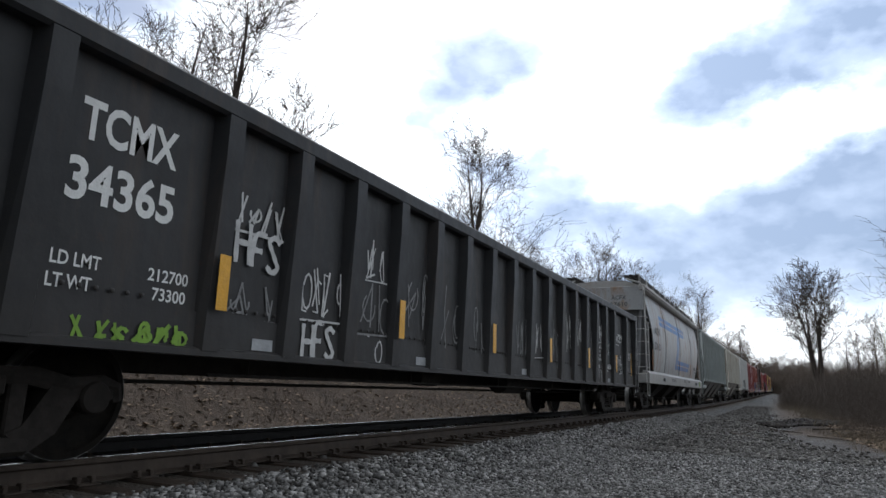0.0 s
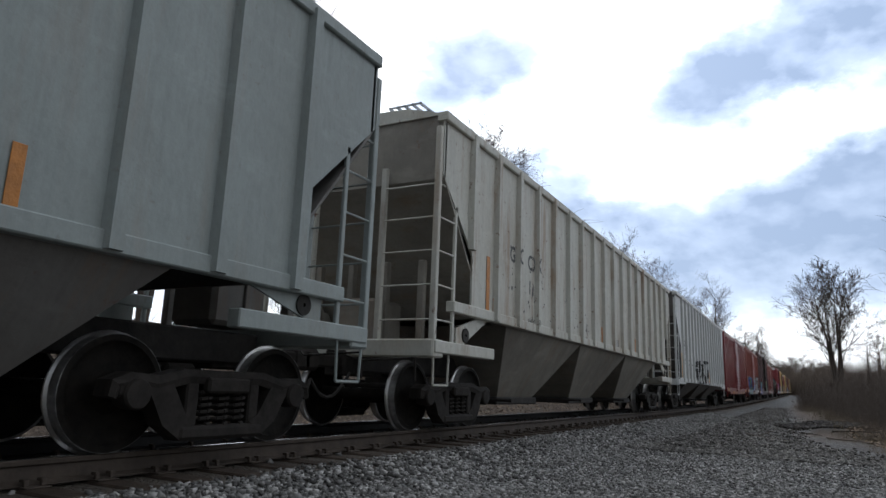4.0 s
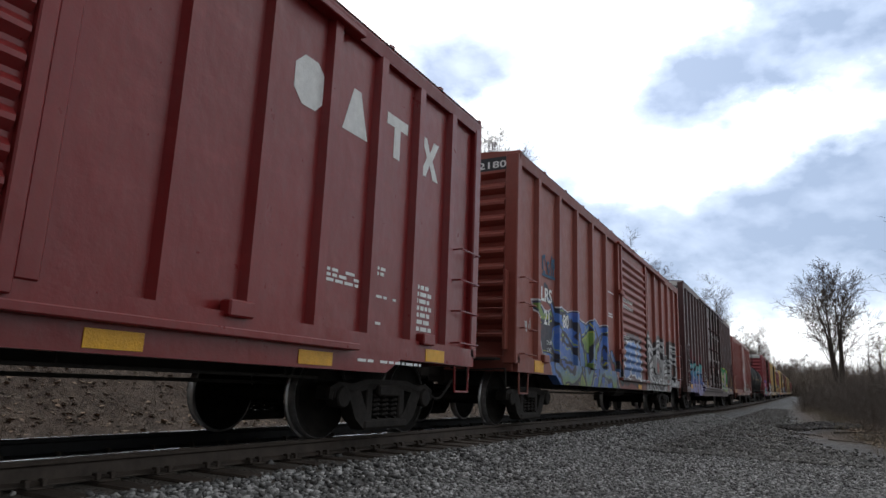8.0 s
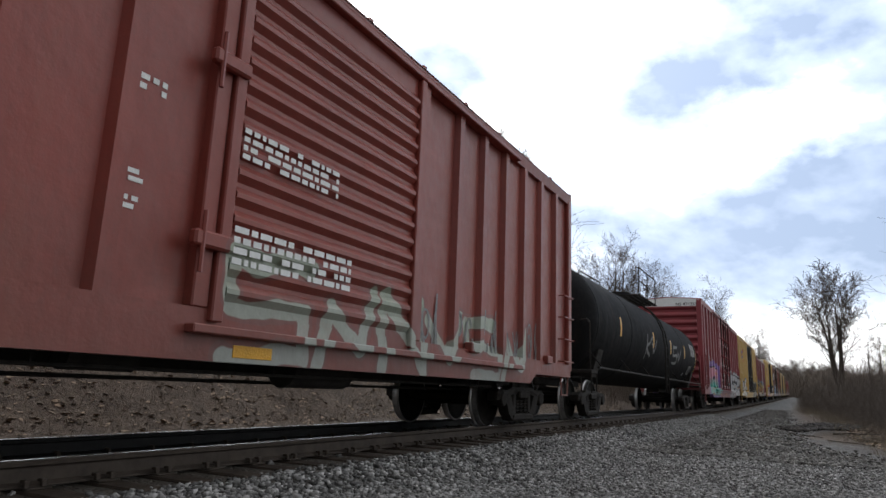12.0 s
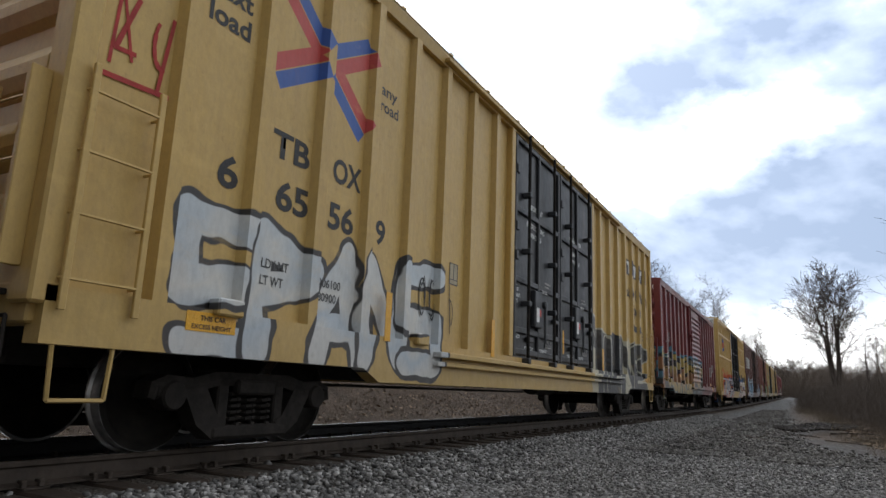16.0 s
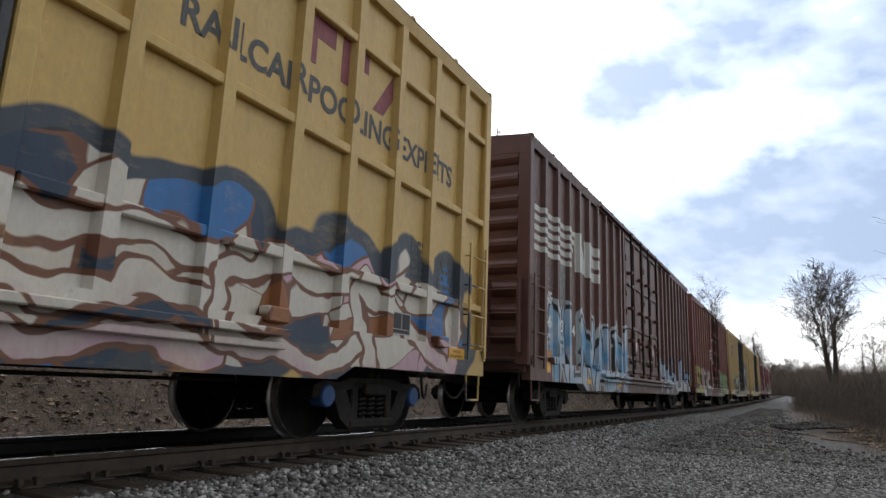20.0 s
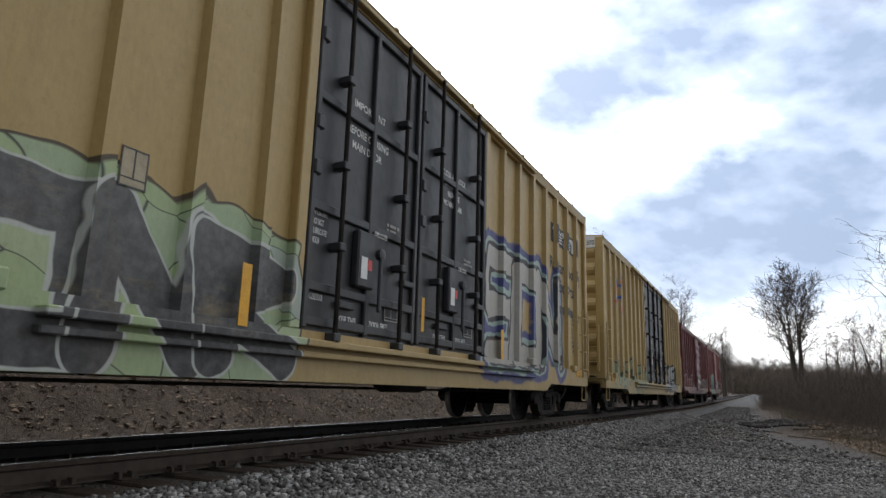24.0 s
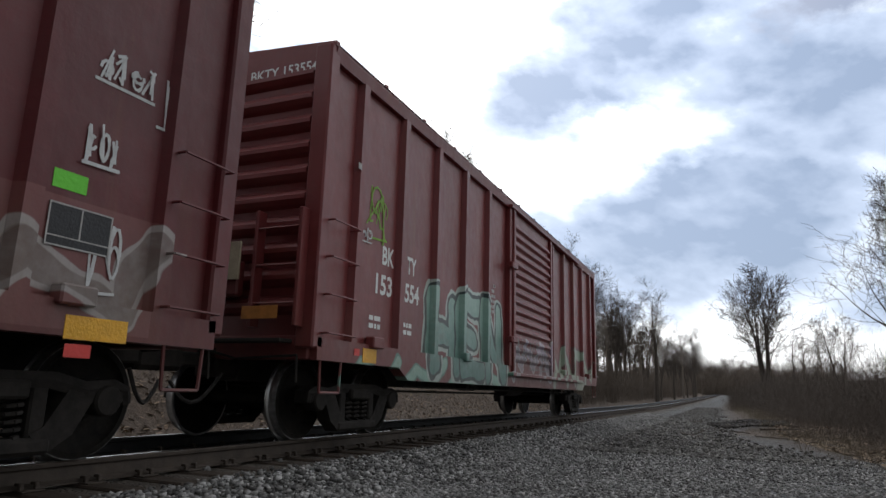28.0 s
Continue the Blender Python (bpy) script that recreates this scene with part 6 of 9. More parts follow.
def tank_car(label, front, L, shell, trim):
    car = wagon("tank_car", label, front, L)
    R, cz = 1.43, 2.27
    a = 0.12
    prof = [(a + 0.55 * (1 - math.cos(math.asin(i / 10))), max(0.03, R * i / 10)) for i in range(11)]
    back = [(L - y, r) for y, r in reversed(prof)]
    s = Shape()
    s.smooth = True
    s.turn(prof + [(a + 0.75 + (L - 2 * a - 1.5) * i / 12, R) for i in range(13)] + back, 56, "y")
    part("tank_shell", s.moved(pose(0, 0, cz)), shell, car)
    for y in (a + 0.75, a + 4.2, L - a - 4.2, L - a - 0.75):
        s = Shape()
        s.turn([(y - 0.02, R + 0.002), (y - 0.012, R + 0.008), (y + 0.012, R + 0.008), (y + 0.02, R + 0.002)], 56, "y")
        part("weld_seam", s.moved(pose(0, 0, cz)), shell, car)
    mid = L / 2
    s = Shape()
    s.smooth = True
    s.turn([(0, 0.45), (0.35, 0.45), (0.42, 0.4), (0.45, 0.02)], 20, "z")
    part("manway_housing", s.moved(pose(0, mid, cz + R - 0.08)), shell, car)
    top = cz + R + 0.02
    s = Shape()
    for i in range(12):
        s.box(-1.05 + 0.18 * i, -1.03 + 0.18 * i, mid - 1.4, mid + 1.4, top, top + 0.05)
    for i in range(20):
        s.box(-1.05, 1.05, mid - 1.4 + 0.147 * i, mid - 1.385 + 0.147 * i, top + 0.01, top + 0.045)
    part("platform", s, trim, car)
    for k in (1, -1):
        s = Shape()
        s.path([(k * 1.0, mid - 1.35, top), (k * 1.0, mid - 1.35, top + 0.95), (k * 1.0, mid + 1.35, top + 0.95), (k * 1.0, mid + 1.35, top)], 0.022, 6)
        s.path([(k * 1.0, mid - 1.35, top + 0.5), (k * 1.0, mid + 1.35, top + 0.5)], 0.018, 6)
        s.path([(k * 1.0, mid, top), (k * 1.0, mid, top + 0.95)], 0.018, 6)
        part("hand_rail", s, trim, car)
        for q in (-0.24, 0.24):
            s = Shape()
            pts = [(k * (R + 0.12) * math.cos(t), mid + q, cz + (R + 0.12) * math.sin(t)) for t in [radians(x) for x in (0, 15, 30, 45, 60)]]
            s.path([(k * (R + 0.14), mid + q, 0.7), (k * (R + 0.14), mid + q, cz)] + pts + [(k * 1.0, mid + q, top)], 0.025, 6)
            part("ladder_stile", s, trim, car)
        for i in range(9):
            z = 0.95 + 0.3 * i
            x = R + 0.14 if z < cz else (R + 0.12) * math.cos(math.asin(min(1, (z - cz) / (R + 0.12))))
            part("ladder_rung", Shape().rod((k * x, mid - 0.24, z), (k * x, mid + 0.24, z), 0.014, 5), trim, car)
        s = Shape()
        s.path([(k * 1.52, 0.5, 1.14), (k * 1.52, L - 0.5, 1.14)], 0.03, 6)
        part("side_hand_rail", s, trim, car)
        for y in (0.9, mid - 2.6, mid + 2.6, L - 0.9, mid - 5, mid + 5):
            part("rail_bracket", Shape().rod((k * 1.52, y, 1.14), (k * 1.25, y - 0.1, 1.5), 0.018, 5), trim, car)
    for y, w in ((0, 1), (L, -1)):
        c = y + w * 1.45
        s = Shape()
        o = [(-1.2, 1.0), (1.2, 1.0), (1.3, 1.35), (1.0, 1.3), (0.5, 0.98), (-0.5, 0.98), (-1.0, 1.3), (-1.3, 1.35)]
        s.prism([(-1.15, 0.95), (1.15, 0.95), (1.33, 1.6), (1.15, 1.5), (0.7, 1.1), (-0.7, 1.1), (-1.15, 1.5), (-1.33, 1.6)], "y", c - 0.22, c + 0.22)
        part("saddle", s, trim, car)
        part("stub_sill", Shape().soft(-0.25, 0.25, min(y, y + w * 3.2), max(y, y + w * 3.2), 0.72, 1.06, 0.02), trim, car)
        part("end_platform", Shape().soft(-1.5, 1.5, min(y + w * 0.02, y + w * 0.42), max(y + w * 0.02, y + w * 0.42), 1.0, 1.08, 0.012), trim, car)
        s = Shape()
        s.path([(1.46, y + w * 0.06, 1.05), (1.46, y + w * 0.06, 2.1), (1.35, y + w * 0.2, 2.2), (1.1, y + w * 0.4, 2.2)], 0.02, 6)
        part("end_hand_rail", s, trim, car)
        stirrup(car, y + 0.05 if w > 0 else y - 0.47, 1.48, 1.02, trim, 0.42, 0.42)
        coupler(car, y, -w)
        truck(car, y + w * 1.52)
    return car


# ---- the train, wagon by wagon ----
STRIPE = (0.045, 0.185, 0.46)
WHITEISH, INK = (0.62, 0.61, 0.6), (0.02, 0.02, 0.024)
TBOX_YELLOW, DOOR_BLACK = (0.55, 0.36, 0.11), (0.022, 0.024, 0.028)


def say(car, rows, material, x=1.389):
    """rows: text, y, z, size and, if given, the width."""
    for body, y, z, size, *w in rows:
        lettering(body, x, y, z, size, material, car, w[0] if w else None)


def first_gondola():
    body = paint("gondola_black", (0.018, 0.019, 0.021), (0.03, 0.031, 0.033), 0.08, 0.2, 0.52, dust=0.2, gloss=0.25)
    car = gondola("black steel gondola with sprayed white tags between its ribs", 0.64, 20.5, body)
    return car


def bowed_hopper():
    body = paint("bowed_hopper_grey", (0.38, 0.395, 0.41), (0.34, 0.34, 0.335), 1.0, 0.35, 0.5, dust=0.15, strokes=[
        (2.9, 3.37, 9.7, 3.37, 0.085, STRIPE), (2.9, 3.16, 9.62, 3.16, 0.085, STRIPE), (7.74, 3.3, 6.85, 1.62, 0.135, STRIPE), (8.03, 3.25, 7.3, 1.86, 0.085, STRIPE),
        (7.22, 1.91, 11.28, 1.91, 0.085, STRIPE), (6.75, 1.69, 11.0, 1.69, 0.085, STRIPE)])
    sill = paint("hopper_sill_white", (0.46, 0.45, 0.435), (0.34, 0.33, 0.31), 0.4, 0.3, 0.55, dust=0.25)
    grey = paint("hopper_end_grey", (0.17, 0.175, 0.18), None, 0.2, 0.3, 0.6)
    return rounded_hopper("pale grey round-sided covered hopper with blue stripes and rust streaks", 22.7, 15.85, body, sill, grey, sill)


def green_hopper():
    body = paint("hopper_grey_green", (0.28, 0.315, 0.305), (0.24, 0.265, 0.255), 0.15, 0.25, 0.55, dust=0.15)
    low = paint("hopper_chute_grey", (0.17, 0.165, 0.155), (0.11, 0.1, 0.09), 0.3, 0.4, 0.7)
    return hopper("grey-green ribbed covered hopper", 39.9, 17.2, 4.2, 1.38, body, 17, 4, low)


def cream_hopper():
    body = paint("hopper_cream", (0.52, 0.515, 0.46), (0.45, 0.43, 0.37), 0.6, 0.3, 0.55, dust=0.12)
    low = paint("hopper_chute_cream", (0.3, 0.28, 0.24), (0.15, 0.135, 0.115), 0.35, 0.45, 0.7)
    return hopper("weathered cream ribbed covered hopper with rust runs", 58.5, 17.3, 4.2, 1.56, body, 18, 3, low, first=1.0, pitch=0.896)


def white_hopper():
    body = paint("hopper_white", (0.56, 0.565, 0.555), (0.49, 0.495, 0.475), 0.1, 0.2, 0.5, dust=0.1,
                 pieces=[
        dict(word="BRAVO", box=(5.1, 9.2, 1.05, 2.12), fat=0.15, line=0.1, fill=[(0.5, 0.51, 0.5), (0.44, 0.45, 0.44)], outline=(0.035, 0.037, 0.036), inline=(0.1, 0.1, 0.1), seed=3, swell=1.1, bend=0.2, spikes=[(5.3, 1.8, 4.8, 1.7)])])
    low = paint("hopper_chute_dark", (0.11, 0.1, 0.09), (0.07, 0.065, 0.06), 0.2, 0.3, 0.7)
    return hopper("clean white ribbed covered hopper with black spray lettering", 77.1, 16.85, 4.4, 1.08, body, 16, 3, low, first=1.35, pitch=0.922)


def glossy_red_boxcar():
    body = paint("boxcar_red", (0.21, 0.013, 0.013), (0.175, 0.015, 0.016), 0.05, 0.12, 0.32, gloss=0.4, dust=0.08)
    return boxcar("glossy dark red boxcar with a sliding door", 95.24, 15.85, 4.45, body, door_at=(6.65, 9.6), ribs=9, first=0.8, pitch=0.84, pitch_back=0.88, first_back=0.78)


def orange_red_boxcar():
    body = paint("boxcar_orange_red", (0.27, 0.055, 0.036), (0.22, 0.05, 0.036), 0.12, 0.25, 0.5, pieces=[
        dict(word="sVA", box=(2.0, 6.3, 0.62, 2.0), fat=0.12, line=0.07, fill=[(0.16, 0.27, 0.05), (0.05, 0.16, 0.4), (0.03, 0.12, 0.46), (0.04, 0.15, 0.5)], outline=(0.012, 0.014, 0.03), inline=(0.3, 0.36, 0.05), seed=5, bend=0.7, swell=1.15, mottle=0.5,
             flood=dict(box=(2.0, 7.3, 0.35, 2.25), slant=-0.75, scallop=0.35, puff=1.1, heave=0.5, shard=1.5, pen=0.05, rim=(0.6, 0.6, 0.62), rim_wide=0.07, rim_line=(0.02, 0.03, 0.08),
                        palette=[(0.03, 0.12, 0.44), (0.04, 0.16, 0.5), (0.15, 0.25, 0.05), (0.03, 0.1, 0.38), (0.012, 0.014, 0.03), (0.05, 0.17, 0.48)], line=(0.012, 0.016, 0.05), light=(0.4, 0.42, 0.05)),
             spikes=[(6.3, 1.5, 7.2, 0.75), (2.3, 1.9, 1.6, 2.35)]),
        dict(word="SEA", box=(7.4, 9.3, 0.95, 2.0), fat=0.16, line=0.045, fill=[(0.06, 0.17, 0.45), (0.1, 0.25, 0.55)], outline=(0.62, 0.64, 0.66), halo=(0.05, 0.03, 0.035), spread=0.25, seed=2),
        dict(word="RoHD", box=(10.3, 15.7, 0.6, 2.3), fat=0.17, line=0.06, fill=[(0.6, 0.6, 0.6), (0.5, 0.5, 0.5)], core=(0.03, 0.025, 0.03), inline=(0.03, 0.03, 0.03), outline=INK, second=(0.55, 0.55, 0.55), halo=(0.03, 0.03, 0.03), spread=0.3, seed=4, swell=1.1)])
    return boxcar("orange-red boxcar covered in blue and white graffiti", 112.75, 16.2, 4.55, body, door_at=(6.95, 10.1), ribs=11, first=1.0, pitch=1.17)


def brown_boxcar():
    body = paint("boxcar_brown", (0.085, 0.036, 0.036), (0.07, 0.034, 0.035), 0.1, 0.25, 0.42, pieces=[
        dict(word="sCMoE", box=(0.95, 5.0, 0.55, 1.95), fat=0.16, line=0.05, inline=(0.6, 0.6, 0.68), bend=0.25, spikes=[(1.5, 1.8, 1.42, 2.3), (2.05, 1.7, 1.9, 2.2), (2.3, 1.5, 2.6, 2.1), (3.05, 1.7, 2.9, 2.15), (3.6, 1.6, 3.75, 2.1), (3.4, 1.7, 3.2, 2.05), (4.4, 1.7, 4.25, 2.15), (4.8, 0.8, 5.3, 1.2)], fill=[(0.25, 0.2, 0.5), (0.2, 0.2, 0.52), (0.08, 0.25, 0.5), (0.1, 0.42, 0.4)], outline=(0.012, 0.012, 0.025), halo=(0.14, 0.02, 0.025), spread=0.25, seed=7, swell=1.25, mottle=0.5),
        dict(word="NsD", box=(13.1, 15.65, 1.02, 2.12), fat=0.165, line=0.115, bend=0.18, mottle=2.2, fill=[(0.5, 0.44, 0.42), (0.36, 0.35, 0.36), (0.52, 0.46, 0.44), (0.5, 0.48, 0.1), (0.5, 0.44, 0.43)], outline=(0.03, 0.27, 0.09), halo=(0.5, 0.55, 0.05), spread=0.19, seed=9, swell=1.1)])
    return boxcar("dark brown plug-door boxcar with purple and green graffiti", 130.54, 19.15, 5.1, body, door="plug", door_at=(7.2, 12.0), long=True,
                  ribs=8, cap=WHITE, first=0.78, pitch=0.92, pitch_back=0.88, first_back=0.72)


def plain_red_boxcar():
    body = paint("boxcar_brick_red", (0.26, 0.05, 0.035), (0.21, 0.046, 0.036), 0.1, 0.2, 0.42, pieces=[
        dict(word="S~N*S~", box=(6.8, 13.6, 0.6, 1.7), fat=0.09, line=0.03, fill=[(0.4, 0.42, 0.38), (0.3, 0.34, 0.26)], outline=(0.2, 0.06, 0.05), seed=12)])
    return boxcar("brick-red boxcar with a sliding door and pale tags", 151.2, 15.9, 4.55, body, door_at=(6.7, 9.8), ribs=8, first=0.82, pitch=0.83)


def black_tank():
    shell = paint("tank_black", (0.009, 0.0094, 0.0102), (0.016, 0.016, 0.017), 0.03, 0.2, 0.68, dust=0.06, gloss=0.03, pieces=[
        dict(word="S~", box=(11.0, 12.6, 1.7, 2.4), fat=0.03, line=0.01, fill=[(0.22, 0.22, 0.22), (0.16, 0.16, 0.16)], outline=(0.2, 0.2, 0.2), seed=14),
        dict(word="K*", box=(6.4, 7.9, 1.7, 2.4), fat=0.03, line=0.01, fill=[(0.2, 0.2, 0.2), (0.15, 0.15, 0.15)], outline=(0.16, 0.16, 0.16), seed=15)])
    return tank_car("black tank wagon with a top platform and white spray tags", 168.5, 17.5, shell, STEEL_DARK)


def crimson_boxcar():
    body = paint("boxcar_crimson", (0.25, 0.032, 0.038), (0.21, 0.035, 0.042), 0.12, 0.25, 0.45, pieces=[
        dict(word="12S", box=(2.6, 6.5, 0.7, 2.15), fat=0.21, line=0.05, bend=0.15, inline=(0.6, 0.58, 0.6), dots=[(0.6, 0.25, 0.05), (0.03, 0.2, 0.12), (0.5, 0.06, 0.08)], fill=[(0.08, 0.45, 0.38), (0.1, 0.5, 0.42), (0.62, 0.22, 0.3), (0.62, 0.25, 0.32)], outline=INK, halo=(0.22, 0.13, 0.42), spread=0.34, seed=19, swell=1.1, mottle=0.4),
        dict(word="WAFER", box=(12.2, 19.0, 0.6, 2.1), fat=0.17, line=0.1, fill=[(0.62, 0.62, 0.62), (0.52, 0.52, 0.54)], outline=(0.06, 0.065, 0.075), second=(0.55, 0.55, 0.55), halo=(0.12, 0.12, 0.13), spread=0.3, seed=21, swell=1.15)])
    return boxcar("crimson plug-door boxcar with pink and white graffiti", 187.4, 19.4, 5.15, body, door="plug", door_at=(7.25, 12.1), long=True, ribs=10, cap=WHITE, first=0.9, pitch=1.17, pitch_back=1.3, first_back=0.72, nose=-0.2)


def yellow_boxcar(key, label, front, L, pieces, tone=TBOX_YELLOW, girts=(), door_at=(7.3, 12.0), first=0.72, pitch=0.9, em=None, back=(0.87, 0.86), nose=0.0):
    y, z, w, h = em
    red, blue = (0.5, 0.06, 0.05), (0.03, 0.1, 0.36)
    c, m = y + w / 2, z + h / 2
    arms = []
    for ey, ez, side in ((y + 0.06, z + h + 0.04, 1), (y, m - h * 0.46, -1), (y + w, m + h * 0.46, -1), (y + w - 0.05, z - 0.05, 1)):
        long = math.hypot(ey - c, ez - m)
        ny, nz = -side * (ez - m) / long * 0.085, side * (ey - c) / long * 0.085
        sy, sz = c + (ey - c) * 0.12, m + (ez - m) * 0.12
        for k, colour in ((1, red), (-1, blue)):
            arms.append((sy + k * ny, sz + k * nz, ey + k * ny, ez + k * nz, 0.08, colour))
    body = paint("boxcar_yellow_" + key, tone, tuple(c * 0.93 + 0.012 for c in tone), 0.12, 0.18, 0.5, pieces=pieces, dust=0.2, strokes=arms)
    dark = paint("door_black_" + key, DOOR_BLACK, (0.04, 0.042, 0.046), 0.06, 0.2, 0.5, dust=0.2)
    car = boxcar(label, front, L, 5.1, body, door="plug", door_at=door_at, door_mat=dark, long=True, ribs=7, cap=WHITE, bars_at=girts, first=first, pitch=pitch, first_back=back[0], pitch_back=back[1], nose=nose)
    return car


def dark_red_boxcar():
    body = paint("boxcar_dark_red", (0.19, 0.026, 0.027), (0.14, 0.028, 0.03), 0.12, 0.25, 0.45, pieces=[
        dict(word="*V~^*", box=(0.4, 9.6, 0.6, 1.95), fat=0.2, line=0.06, fill=[(0.42, 0.3, 0.07), (0.36, 0.15, 0.07), (0.44, 0.34, 0.12)], outline=INK, seed=24, swell=1.1, bend=0.5, mottle=2.0,
             flood=dict(box=(-0.2, 9.9, 0.3, 2.3), scallop=0.4, puff=1.3, heave=0.6, shard=1.5, shear=0.9, pen=0.1, rim=(0.07, 0.22, 0.3), rim_wide=0.13, rim_line=(0.02, 0.025, 0.03), light=(0.2, 0.42, 0.5),
                        palette=[(0.42, 0.3, 0.08), (0.36, 0.16, 0.07), (0.025, 0.025, 0.03), (0.44, 0.34, 0.13), (0.4, 0.26, 0.07), (0.15, 0.13, 0.1), (0.025, 0.025, 0.03), (0.42, 0.31, 0.1)])),
        dict(word="~*I", box=(12.8, 15.5, 0.9, 2.2), fat=0.06, line=0.02, fill=[(0.28, 0.22, 0.2), (0.2, 0.1, 0.1)], outline=(0.4, 0.36, 0.35), seed=26)])
    return boxcar("dark red boxcar with a wide yellow and black mural", 229.24, 15.55, 4.5, body, door_at=(6.65, 9.75), ribs=7, first=0.95, pitch=0.9)


def striped_boxcar():
    white = (0.55, 0.54, 0.5)
    body = paint("boxcar_russet", (0.12, 0.046, 0.036), (0.1, 0.045, 0.037), 0.15, 0.25, 0.5, pieces=[
        dict(word="NUNAUN", box=(1.3, 7.3, 0.55, 2.3), fat=0.15, line=0.06, fill=[(0.45, 0.52, 0.58), (0.1, 0.33, 0.55), (0.45, 0.52, 0.58)], outline=INK, second=(0.42, 0.48, 0.5), seed=28, swell=1.15, mottle=2.0),
        dict(word="MANUNH", box=(12.6, 19.0, 0.6, 2.05), fat=0.13, line=0.05, fill=[(0.5, 0.55, 0.58), (0.12, 0.3, 0.5)], outline=INK, seed=29, swell=1.1, mottle=2.0)],
                 strokes=[(0.36, 3.17 + 0.19 * i, 2.95 - 0.1 * (4 - i), 3.17 + 0.19 * i, 0.055, white) for i in range(5)] + [
                     (3.05, 3.12, 3.05, 4.0, 0.17, white), (3.25, 3.85, 3.6, 3.2, 0.14, white), (3.75, 3.12, 3.75, 3.95, 0.15, white), (4.1, 3.85, 4.85, 3.85, 0.11, white),
                     (4.1, 3.55, 4.85, 3.55, 0.11, white), (4.0, 3.22, 4.85, 3.22, 0.11, white), (4.15, 3.9, 4.15, 3.5, 0.13, white), (4.75, 3.55, 4.75, 3.15, 0.13, white)])
    return boxcar("russet plug-door boxcar with pale blue graffiti", 268.7, 19.3, 5.15, body, door="plug", door_at=(7.3, 12.1), long=True, ribs=9, first=0.8, pitch=0.76)


def rusty_boxcar():
    body = paint("boxcar_rust_brown", (0.19, 0.06, 0.04), (0.16, 0.055, 0.04), 0.3, 0.25, 0.55, pieces=[
        dict(word="SO", box=(0.4, 3.2, 0.6, 2.0), fat=0.15, line=0.05, fill=[(0.42, 0.38, 0.08), (0.4, 0.34, 0.1)], outline=(0.1, 0.1, 0.03), seed=31),
        dict(word="CNK", box=(3.1, 6.2, 0.6, 2.0), fat=0.14, line=0.05, fill=[(0.55, 0.53, 0.52), (0.45, 0.3, 0.3)], outline=(0.12, 0.1, 0.1), seed=32),
        dict(word="IDARF", box=(10.3, 15.2, 0.6, 1.95), fat=0.21, line=0.03, fill=[(0.34, 0.36, 0.08), (0.22, 0.32, 0.13), (0.19, 0.31, 0.14)], outline=INK, seed=33, swell=1.25, bend=0.15, mottle=0.5,
             flood=dict(box=(10.1, 15.6, 0.3, 2.1), slant=-0.2, scallop=0.4, puff=1.8, heave=0.8, shard=3.2, shear=0.2, pen=0.07, rim=(0.32, 0.29, 0.25), rim_wide=0.08,
                        palette=[(0.42, 0.47, 0.48), (0.5, 0.53, 0.52), (0.22, 0.31, 0.14), (0.36, 0.45, 0.5)]))])
    return boxcar("rust-brown plug-door boxcar with yellow and green graffiti", 289.6, 16.35, 5.1, body, door="plug", door_at=(6.75, 10.25), long=True, ribs=9, first=0.75, pitch=0.85, first_back=1.03, pitch_back=0.835)


def maroon_boxcar():
    body = paint("boxcar_maroon", (0.125, 0.014, 0.016), (0.1, 0.017, 0.019), 0.15, 0.3, 0.5, strokes=[(7.5, 1.55, 10.4, 1.55, 0.36, (0.17, 0.13, 0.11)), (10.6, 1.35, 16.4, 1.35, 0.45, (0.17, 0.05, 0.047))], pieces=[
        dict(word="BO~NS*", box=(0.6, 6.6, 0.6, 1.8), fat=0.11, line=0.04, fill=[(0.18, 0.045, 0.05), (0.24, 0.08, 0.08)], outline=(0.36, 0.28, 0.27), seed=36, swell=1.15),
        dict(word="~*N^~", box=(8.2, 16.6, 0.7, 1.75), fat=0.1, line=0.04, fill=[(0.2, 0.16, 0.14), (0.15, 0.1, 0.09)], outline=(0.35, 0.31, 0.29), seed=37)])
    return boxcar("maroon boxcar with white spray tags and scuffed paint", 349.35, 17.1, 4.5, body, door_at=(7.4, 10.5), door_ribs=6, ribs=10, first=0.62, pitch=1.12)


